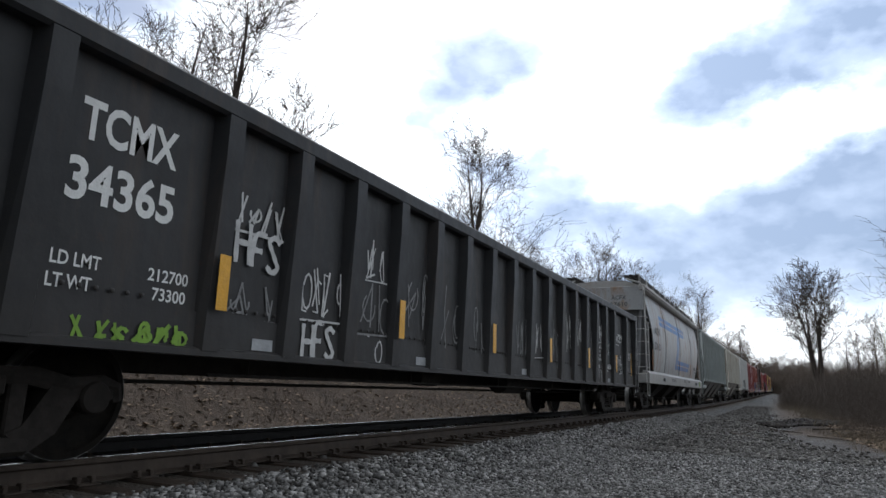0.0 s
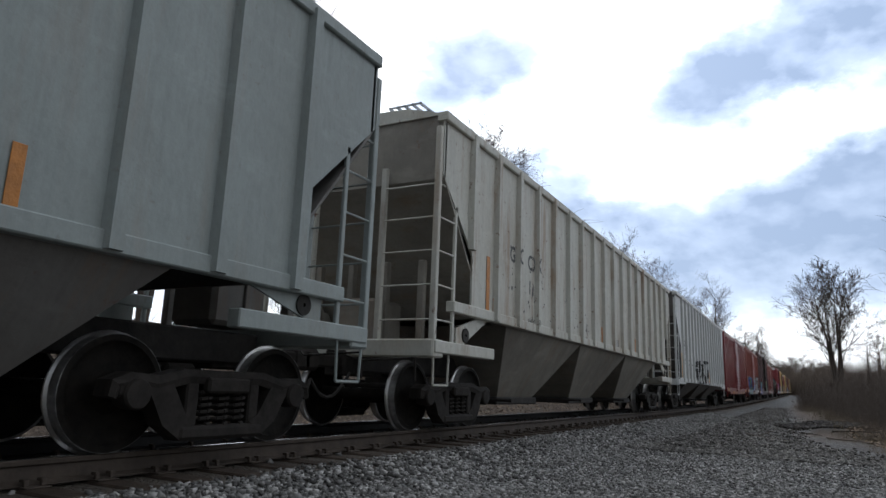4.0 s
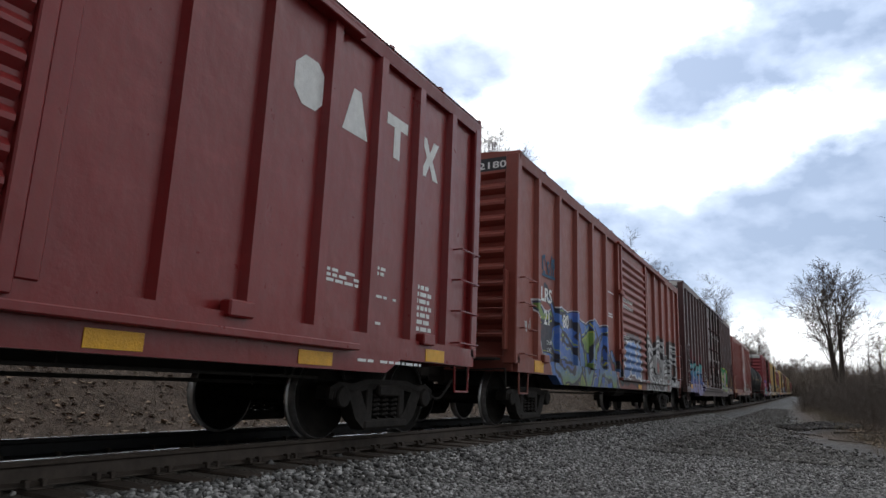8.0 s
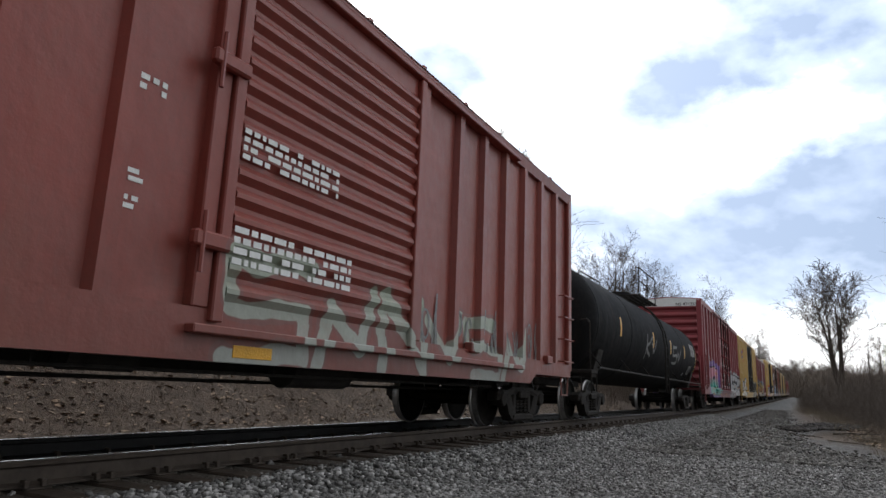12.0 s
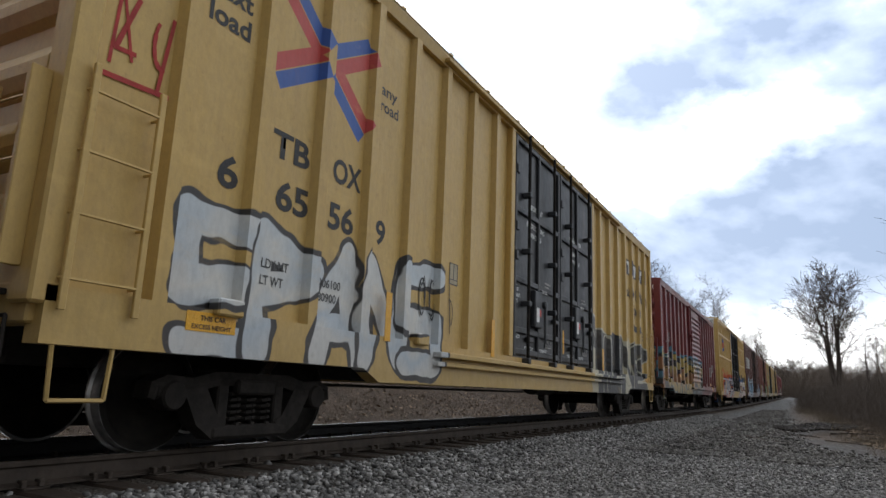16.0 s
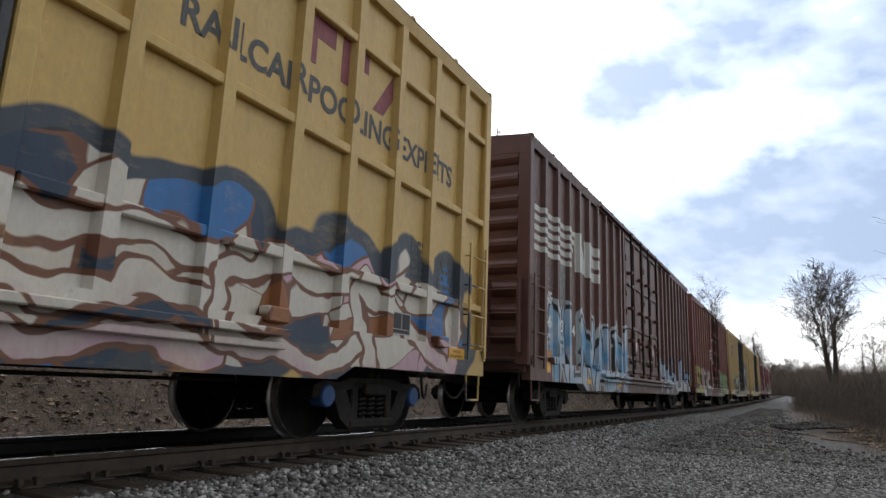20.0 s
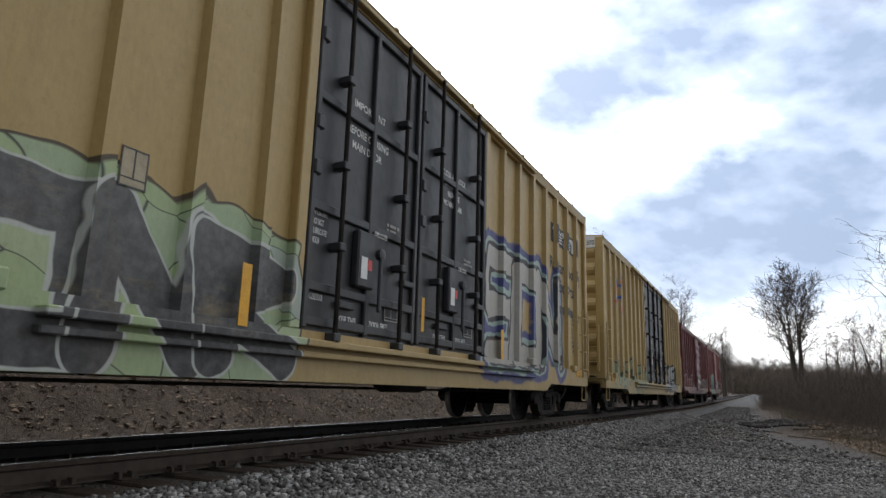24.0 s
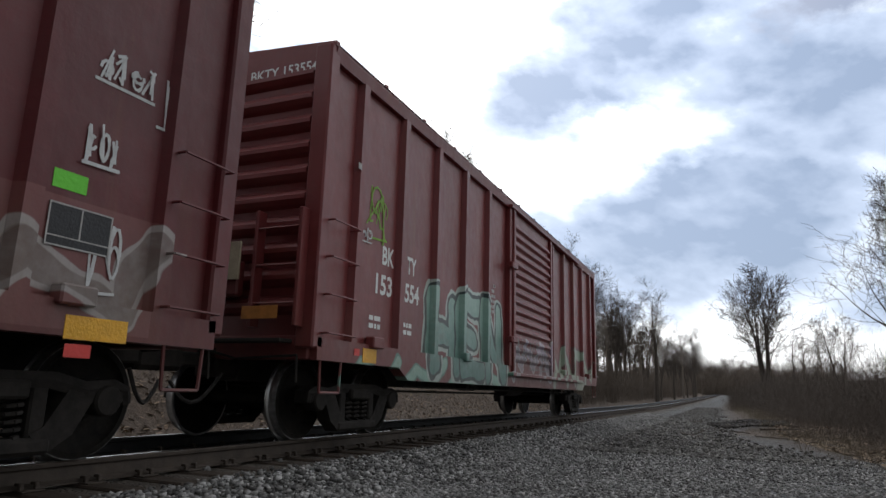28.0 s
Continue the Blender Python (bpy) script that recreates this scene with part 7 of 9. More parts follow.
def last_boxcar():
    body = paint("boxcar_faded_red", (0.19, 0.03, 0.03), (0.16, 0.032, 0.032), 0.15, 0.25, 0.42, pieces=[
        dict(word="~~~~", box=(0.5, 6.6, 0.5, 1.05), fat=0.08, line=0.02, fill=[(0.2, 0.42, 0.34), (0.3, 0.45, 0.36)], outline=(0.12, 0.25, 0.2), seed=39),
        dict(word="HEN", box=(2.9, 6.4, 0.65, 2.25), fat=0.15, line=0.05, fill=[(0.07, 0.2, 0.17), (0.25, 0.4, 0.33)], outline=(0.03, 0.05, 0.05), second=(0.4, 0.47, 0.42), seed=40),
        dict(word="~*N", box=(6.8, 10.0, 0.8, 1.75), fat=0.08, line=0.03, fill=[(0.25, 0.2, 0.2), (0.3, 0.2, 0.28)], outline=(0.4, 0.36, 0.36), seed=41),
        dict(word="~NO*", box=(10.2, 15.6, 0.65, 1.9), fat=0.13, line=0.04, fill=[(0.36, 0.4, 0.3), (0.2, 0.28, 0.2)], outline=(0.12, 0.05, 0.05), seed=42)])
    return boxcar("faded red boxcar at the train's tail with teal graffiti", 367.99, 15.8, 4.5, body, door_at=(6.8, 9.95), ribs=10, first=0.75, pitch=1.18)


# ---- lettering, stickers and tags ----
def scribble(car, y0, y1, z0, z1, material, seed, x=1.391, letters=4, width=0.022, slant=0.12):
    """A spray-can tag: letter-like strokes in one flat ribbon mesh."""
    rnd = random.Random(seed)
    s = Shape()
    w, h = (y1 - y0) / letters, z1 - z0

    def ribbon(pts):
        for (a, b), (c, d) in zip(pts, pts[1:]):
            l = math.hypot(c - a, d - b) or 1
            t = width * rnd.uniform(0.7, 1.2)
            ny, nz = -(d - b) / l * t / 2, (c - a) / l * t / 2
            ey, ez = (c - a) / l * t * 0.3, (d - b) / l * t * 0.3
            o = x + 0.0005 * (len(s.f) % 40)
            s.add([(o, a + ny - ey, b + nz - ez), (o, c + ny + ey, d + nz + ez), (o, c - ny + ey, d - nz + ez), (o, a - ny - ey, b - nz - ez)], [(0, 3, 2, 1)])

    for i in range(letters):
        cy = y0 + w * (i + 0.5)
        for _ in range(rnd.choice((2, 2, 3))):
            kind = rnd.random()
            if kind < 0.4:
                a = rnd.uniform(0, 6.28)
                sweep = rnd.uniform(2.5, 5.8)
                ry, rz = w * rnd.uniform(0.22, 0.42), h * rnd.uniform(0.16, 0.42)
                oz = z0 + h * rnd.uniform(0.35, 0.65)
                pts = [(cy + ry * math.cos(a + sweep * t / 9) + slant * (oz - z0), oz + rz * math.sin(a + sweep * t / 9)) for t in range(10)]
            else:
                pts = [(cy + w * rnd.uniform(-0.42, 0.42), z0 + h * rnd.choice((rnd.uniform(0, 0.3), rnd.uniform(0.6, 1.0)))) for _ in range(rnd.choice((2, 3, 3)))]
                if abs(pts[0][1] - pts[1][1]) < h * 0.3:
                    pts[1] = (pts[1][0], z0 + h * (1.0 if pts[0][1] < z0 + h / 2 else 0.0))
            ribbon(pts)
    if rnd.random() < 0.5:
        ribbon([(y0, z0 - h * 0.06), (y1, z0 - h * 0.02)])
    me = bpy.data.meshes.new("spray_tag")
    me.from_pydata(s.v, [], s.f)
    return part("spray_tag", me, material, car)


def flat(name, outline, x, material, parent):
    """A flat painted shape on the near side: (y, z) corners in order."""
    s = Shape()
    k = len(outline)
    s.v = [(x, y, z) for y, z in outline] + [(x - 0.003, y, z) for y, z in outline]
    s.f = [tuple(range(k)), tuple(reversed(range(k, 2 * k)))] + [(i, i + k, (i + 1) % k + k, (i + 1) % k) for i in range(k)]
    return part(name, s, material, parent)


def rect(name, y0, y1, z0, z1, x, material, parent):
    s = Shape()
    s.box(x - 0.003, x, y0, y1, z0, z1)
    for a, b, face in RIDGES.get(parent.name, ()):
        if x < face and b > y0 and a < y1:
            s.box(face + x - 1.387, face + x - 1.383, max(a, y0), min(b, y1), z0, z1)
    return part(name, s, material, parent)


SPRAY = plain("spray_white", (0.55, 0.55, 0.54), 0.7, 0, 0.25, 9)
SPRAY_FADED = plain("faded_spray", (0.24, 0.24, 0.24), 0.8, 0, 0.4, 9)
SPRAY_TEAL = plain("spray_dull_teal", (0.09, 0.125, 0.14), 0.75, 0, 0.3)
SPRAY_LIME = plain("spray_lime", (0.2, 0.36, 0.05), 0.7, 0, 0.3)
SPRAY_RED = plain("spray_red", (0.4, 0.035, 0.03), 0.7, 0, 0.3)
SPRAY_BLACK = plain("spray_black", (0.025, 0.025, 0.03), 0.7, 0, 0.3)
SPRAY_BLUE = plain("spray_dark_blue", (0.04, 0.1, 0.17), 0.7, 0, 0.3)
FADED_WHITE = plain("faded_stencil", (0.42, 0.4, 0.38), 0.7, 0, 0.25, 14)
GREY_INK = plain("grey_stencil", (0.1, 0.1, 0.1), 0.7, 0, 0.3, 14)

PATCH_GREY = plain("touched_up_paint", (0.09, 0.035, 0.038), 0.5, 0, 0.25, 2)
TAN = plain("tan_board", (0.42, 0.36, 0.25), 0.7, 0, 0.2)


def end_mark(car, body, x0, width, z, size, material, y=-0.094):
    lettering(body, x0, y - car.get("nose", 0.0), z, size, material, car, width, "end_number", True)


def reflectors(car, spots, material=AMBER, x=1.476):
    for y, w, z0, z1 in spots:
        patch(car, y, y + w, z0, z1, material, x)


def small_lots(car, rows, material, x=1.389):
    for i, (y, z, w, h, n) in enumerate(rows):
        bars(x, y, z, w, h, n, material, car, int(y * 100) + i)


PEN = {"R": "00 06 36 45 44 33 03|13 40", "O": "16 04 02 10 30 42 44 36 16", "E": "46 06 00 40|03 33", "T": "06 46|26 20", "Z": "05 46 00 41", "A": "00 26 40|12 32", "K": "06 00|46 03 40",
       "Y": "06 23 46|23 20", "G": "45 26 04 02 20 41 43 23", "N": "00 06 40 46", "I": "26 20", "M": "00 06 23 46 40", "B": "00 06 36 45 33 03|33 41 30 00", "L": "06 00 40", "S": "45 26 05 14 32 41 20 01", "!": "26 22|20 21",
       "H": "06 00|46 40|03 43", "F": "46 06 00|03 33", "D": "00 06 26 44 42 20 00", "U": "06 01 10 30 41 46", "V": "06 20 46"}


def drawn(car, lines, material, x, width, name="tag"):
    """Spray-can lines, each a run of points (y, z), as flat ribbons with rounded turns."""
    s = Shape()
    for n, pts in enumerate(lines):
        for _ in range(2):
            pts = [pts[0]] + [q for (a, b), (c, d) in zip(pts, pts[1:]) for q in ((a * 0.78 + c * 0.22, b * 0.78 + d * 0.22), (a * 0.22 + c * 0.78, b * 0.22 + d * 0.78))] + [pts[-1]]
        rim = []
        for i, (a, b) in enumerate(pts):
            (c, d), (e, f) = pts[max(i - 1, 0)], pts[min(i + 1, len(pts) - 1)]
            l = math.hypot(e - c, f - d) or 1
            w = width * (0.5 + 0.08 * math.sin(i * 1.7 + n))
            rim.append((a - (f - d) / l * w, b + (e - c) / l * w, a + (f - d) / l * w, b - (e - c) / l * w))
        o = x + 0.0006 * n
        for (a, b, c, d), (e, f, g, h) in zip(rim, rim[1:]):
            s.add([(o, a, b), (o, c, d), (o, g, h), (o, e, f)], [(0, 1, 2, 3)])
    return part(name, s, material, car)


def penned(car, word, y0, y1, z0, z1, material, x, width=0.035, rise=0.0, seed=0, hollow=None):
    """A word drawn with a spray can, letter by letter; rise: how far it climbs towards its end."""
    rnd = random.Random(seed)
    step = (y1 - y0) / len(word)
    lines = []
    for i, c in enumerate(word):
        grow, drop, lean = rnd.uniform(0.88, 1.08), rnd.uniform(-0.07, 0.07) * (z1 - z0), rnd.uniform(-0.06, 0.12)
        for stroke in PEN[c].split("|"):
            pts = []
            for q in stroke.split():
                v = int(q[1]) / 6
                pts.append((y0 + step * (i + 0.08 + 0.84 * int(q[0]) / 4 + lean * v), z0 + drop + rise * i / len(word) + (z1 - z0) * grow * v))
            lines.append(pts)
    drawn(car, lines, material, x, width)
    if hollow:
        drawn(car, lines, hollow, x + 0.014, width * 0.45, "tag_core")


def angry_sun(car, y, z, r, x):
    """A sprayed sun with wavy rays and a scowling face."""
    ring = [(y + r * math.cos(a), z + r * 1.05 * math.sin(a)) for a in [2 * math.pi * i / 16 for i in range(17)]]
    rays = []
    for i in range(13):
        a = 2 * math.pi * i / 13
        rays.append([(y + (r * (1.15 + 0.22 * j)) * math.cos(a) - (j % 2 * 2 - 1) * 0.018 * math.sin(a), z + (r * (1.15 + 0.22 * j)) * math.sin(a) + (j % 2 * 2 - 1) * 0.018 * math.cos(a)) for j in range(5)])
    sun_tag = drawn(car, [ring] + rays, SPRAY_TEAL, x, 0.03, "sun_tag")
    face = []
    for k in (1, -1):
        face.append([(y + k * 0.03, z + 0.04), (y + k * 0.13, z + 0.11), (y + k * 0.12, z - 0.0), (y + k * 0.03, z + 0.04)])
    face += [[(y, z - 0.02), (y - 0.01, z - 0.09)], [(y - 0.07, z - 0.15), (y, z - 0.12), (y + 0.1, z - 0.12), (y + 0.1, z - 0.17), (y - 0.07, z - 0.19), (y - 0.07, z - 0.15)]]
    drawn(sun_tag, face, SPRAY, x + 0.02, 0.02, "face")


def mark_gondola(car):
    x = 1.424
    say(car, [("TCMX", 1.93, 2.16, 0.4, 0.8), ("34365", 1.87, 1.73, 0.4, 0.88), ("LD LMT", 1.85, 1.28, 0.13, 0.36), ("LT WT", 1.84, 1.13, 0.13, 0.32), ("JACK", 1.78, 0.93, 0.05, 0.12), ("HERE", 1.77, 0.87, 0.05, 0.12),
              ("212700", 2.59, 1.28, 0.13, 0.37), ("73300", 2.64, 1.14, 0.13, 0.31), ("6-0", 16.03, 1.66, 0.09), ("9-6", 16.03, 1.56, 0.09), ("66-0", 16.0, 1.46, 0.09),
              ("CU FT 3564", 15.72, 1.36, 0.1, 0.5), ("IH", 15.72, 1.66, 0.09), ("IW", 15.72, 1.56, 0.09), ("IL", 15.72, 1.46, 0.09)], WHITE, x)
    for i in (2, 5, 8, 11, 14, 17):
        y = 3.2 + 0.945 * (i - 2)
        reflectors(car, [(y - 0.06, 0.12, 1.12, 1.57)], AMBER, 1.552)
    rect("reflective_stripe", 19.9, 19.98, 1.0, 1.75, 1.425, AMBER, car)
    small_lots(car, [(1.9, 0.85, 0.14, 0.12, 2), (9.3, 1.0, 0.25, 0.1, 2), (18.2, 2.1, 0.5, 0.1, 2)], WHITE, x)
    for y in (3.7, 6.6, 10.4, 16.8):
        rect("maker_plate", y, y + 0.26, 0.84, 0.94, 1.442, GALV, car)
    scribble(car, 2.0, 3.0, 0.8, 0.96, SPRAY_LIME, 3, x + 0.016, 6, 0.03)
    spots = [(3.36, 4.02, 1.86, 2.18, SPRAY, 4), (3.36, 3.98, 1.1, 1.4, SPRAY_FADED, 2), (4.3, 4.98, 1.2, 1.7, SPRAY, 4),
             (5.4, 5.85, 1.75, 2.2, SPRAY, 2), (5.3, 6.0, 1.15, 1.7, SPRAY_FADED, 2), (5.25, 6.2, 0.8, 1.12, SPRAY, 5), (6.3, 6.9, 1.3, 2.0, SPRAY_FADED, 2), (7.25, 7.85, 0.9, 2.0, SPRAY_FADED, 2),
             (8.2, 8.8, 0.85, 1.9, SPRAY_FADED, 2), (10.1, 10.7, 1.2, 1.9, SPRAY_FADED, 3), (11.1, 11.6, 1.2, 1.8, SPRAY, 2), (12.0, 12.5, 1.0, 2.0, SPRAY_FADED, 3), (12.9, 13.5, 1.4, 2.2, SPRAY, 3),
             (13.9, 14.35, 1.6, 2.2, SPRAY, 2), (14.75, 15.4, 1.1, 2.0, SPRAY_FADED, 2), (15.62, 16.25, 0.82, 1.3, SPRAY, 3), (17.75, 18.5, 1.28, 1.62, SPRAY, 4),
             (19.25, 19.6, 2.0, 2.2, SPRAY_FADED, 2), (19.1, 19.5, 1.0, 1.3, SPRAY_FADED, 2)]
    for i, (a, b, c, d, m, n) in enumerate(spots):
        scribble(car, a, b, c, d, m, 100 + i, x, n)
    penned(car, "HFS", 3.4, 3.96, 1.54, 1.88, SPRAY, x + 0.022, 0.05, seed=2)
    penned(car, "HFS", 4.36, 4.88, 0.8, 1.16, SPRAY, x + 0.022, 0.05, seed=3)
    penned(car, "ROETER", 15.67, 16.34, 1.94, 2.26, SPRAY, x, 0.042, -0.06, seed=4)
    drawn(car, [[(15.66, 1.72), (15.8, 1.79), (15.93, 1.86), (15.97, 1.78), (16.12, 1.83), (16.22, 1.8), (16.2, 1.64), (16.4, 1.77), (16.18, 1.88)]], SPRAY, x, 0.032)
    angry_sun(car, 16.93, 1.74, 0.19, x)
    penned(car, "!", 16.5, 16.66, 1.08, 1.36, SPRAY, x, 0.045, seed=6)
    penned(car, "ARGENTINA", 16.62, 17.28, 1.12, 1.27, SPRAY, x, 0.028, 0.06, seed=7)
    penned(car, "ZAKEY", 17.66, 18.76, 1.96, 2.16, SPRAY, x, 0.03, 0.04, seed=8)
    drawn(car, [[(17.95, 1.88), (18.1, 1.9), (18.28, 1.88)]], SPRAY, x, 0.02)
    penned(car, "MARBLES", 19.14, 19.85, 1.58, 1.76, SPRAY, x, 0.055, -0.02, seed=9, hollow=BLACK)
    for z, y in ((2.05, 14.78), (1.75, 14.75)):
        flat("yellow_bolt", [(y, z), (y + 0.12, z - 0.02), (y + 0.05, z + 0.28), (y - 0.07, z + 0.3)], x, SPRAY_LIME, car)
    placard(car, 18.25, 1.02, 0.38, 0.36, WHITE, BLACK, 1.425)


def mark_bowed(car):
    say(car, [("ACFX", 1.55, 2.66, 0.36, 1.1), ("27610", 1.42, 2.12, 0.36, 1.2)], GREY_INK, 1.562)
    placard(car, 13.05, 1.62, 0.75, 0.5, WHITE, BLACK, 1.5)
    for y in (0.95, 7.65, 11.4, 14.35):
        flat("reflector", [(y, 1.4), (y + 0.1, 1.4), (y + 0.2, 2.1), (y + 0.1, 2.1)], 1.545, ORANGE, car)
    small_lots(car, [(5.0, 1.05, 1.2, 0.12, 2), (8.6, 1.08, 0.5, 0.12, 2), (10.0, 1.1, 0.7, 0.1, 2), (13.9, 1.1, 0.4, 0.1, 2)], GREY_INK, 1.582)
    patch(car, 14.55, 14.9, 1.0, 1.25, SPRAY_LIME, 1.58, "yellow_panel")
    for y in (12.9, 3.0):
        part("roping_bracket", Shape().soft(1.57, 1.64, y, y + 0.3, 1.04, 1.16, 0.015), GALV, car)
    lettering("ACFX", 0.35, 0.235, 3.75, 0.2, GREY_INK, car, 0.5, "end_number", True)
    lettering("27610", 0.3, 0.235, 3.52, 0.2, GREY_INK, car, 0.6, "end_number", True)


def mark_green(car):
    say(car, [("CE", 3.2, 2.68, 0.3, 0.42), ("FX", 3.98, 2.7, 0.3, 0.36), ("151", 3.18, 2.24, 0.32, 0.5), ("836", 3.95, 2.24, 0.32, 0.5)], GREY_INK, 1.474)
    small_lots(car, [(3.2, 1.75, 0.5, 0.2, 2), (4.0, 1.75, 0.4, 0.2, 2)], GREY_INK, 1.474)
    reflectors(car, [(1.42, 0.09, 1.5, 2.4), (4.5, 0.09, 1.5, 1.9), (9.0, 0.09, 1.5, 1.9), (13.4, 0.09, 1.5, 1.9)], ORANGE, 1.475)
    lettering("151836", 0.45, 0.105, 3.75, 0.24, GREY_INK, car, 0.85, "end_number", True)


def mark_cream(car):
    say(car, [("GC", 2.45, 2.6, 0.36, 0.47), ("CX", 3.25, 2.6, 0.36, 0.5), ("1", 3.28, 2.18, 0.32), ("64200", 3.3, 1.66, 0.14, 0.4)], GREY_INK, 1.474)
    scribble(car, 3.45, 3.7, 2.1, 2.4, GREY_INK, 7, 1.474, 2, 0.03)
    reflectors(car, [(1.55, 0.12, 1.6, 2.5), (4.66, 0.09, 1.6, 2.05), (8.0, 0.09, 1.6, 2.05), (11.5, 0.09, 1.6, 2.05), (15.6, 0.1, 1.6, 2.5)], ORANGE, 1.475)
    placard(car, 1.8, 1.7, 0.26, 0.2, ORANGE, FADED_WHITE, 1.474)
    placard(car, 9.35, 1.7, 0.26, 0.16, GREY_INK, FADED_WHITE, 1.474)
    placard(car, 13.4, 1.7, 0.4, 0.28, WHITE, BLACK, 1.474)
    scribble(car, 6.55, 6.85, 1.7, 2.0, SPRAY_BLACK, 8, 1.474, 2)
    rnd = random.Random(4)
    for i in range(70):
        y, z = rnd.uniform(2.4, 7.0), rnd.uniform(1.65, 2.9)
        r = rnd.uniform(0.008, 0.03)
        flat("rust_spot", [(y + r * rnd.uniform(0.6, 1.2) * math.cos(a), z + r * rnd.uniform(0.6, 1.4) * math.sin(a)) for a in (0, 1.05, 2.1, 3.14, 4.2, 5.2)], 1.475, GREY_INK, car)


def mark_white(car):
    say(car, [("GF", 1.84, 2.46, 0.34, 0.36), ("SX", 2.45, 2.52, 0.34, 0.37), ("71", 1.91, 2.15, 0.36, 0.27), ("38", 2.44, 2.19, 0.36, 0.38), ("LD LMT", 1.75, 1.89, 0.14, 0.4),
              ("LT WT", 1.76, 1.75, 0.14, 0.34), ("199500 LBS", 2.44, 1.9, 0.13, 0.66), ("63500 LBS", 2.47, 1.75, 0.13, 0.61)], BLACK, 1.474)
    say(car, [("HAMMERING", 7.7, 1.13, 0.13, 0.75), ("ON SIDES", 8.75, 1.13, 0.13, 0.7), ("OF CAR", 9.75, 1.13, 0.13, 0.5)], REDDISH, 1.474)
    small_lots(car, [(3.37, 1.75, 0.65, 0.08, 1), (4.25, 1.75, 0.5, 0.22, 3), (12.0, 1.85, 0.7, 0.18, 3), (13.2, 1.8, 0.4, 0.15, 2), ], BLACK, 1.474)
    reflectors(car, [(1.1, 0.09, 1.18, 2.15), (4.08, 0.09, 1.22, 1.7), (6.9, 0.09, 1.22, 1.7), (9.45, 0.09, 1.22, 1.7), (12.9, 0.09, 1.22, 1.7), (15.75, 0.09, 1.18, 2.1)], AMBER, 1.475)
    say(car, [("CY 10-6", 14.5, 2.0, 0.09, 0.42), ("H 14-1", 15.06, 1.99, 0.09, 0.22), ("W 10-6", 14.52, 1.87, 0.09, 0.4), ("H 14-1", 15.06, 1.87, 0.09, 0.22), ("CU FT 4700", 14.42, 1.75, 0.09, 0.5), ("HEADGUARD", 14.75, 1.36, 0.06, 0.4), ("AND SHOES", 14.75, 1.28, 0.06, 0.38)], BLACK, 1.474)
    placard(car, 14.2, 1.65, 0.36, 0.26, WHITE, BLACK, 1.474)
    placard(car, 1.3, 1.25, 0.22, 0.16, BLACK, WHITE, 1.474)
    patch(car, 15.5, 15.62, 1.25, 1.33, REDDISH, 1.474, "red_sticker")
    lettering("GFSX", 0.72, 0.105, 3.75, 0.22, BLACK, car, 0.48, "end_number", True)
    lettering("7138", 0.76, 0.105, 3.55, 0.22, BLACK, car, 0.42, "end_number", True)
    scribble(car, 3.4, 3.75, 1.4, 1.7, SPRAY_FADED, 9, 1.474, 1)
    scribble(car, 14.3, 14.6, 1.15, 1.5, SPRAY_BLACK, 19, 1.474, 1, 0.012)


def fifty_foot(car, rows, mark, mat=WHITE, digits=(), side_lots=True):
    say(car, rows, mat)
    if side_lots:
        small_lots(car, [(1.2, 1.28, 0.3, 0.2, 2), (2.1, 1.28, 0.3, 0.2, 2)], mat)
    end_mark(car, mark[0], mark[1], mark[2], mark[3], mark[4], mark[5])


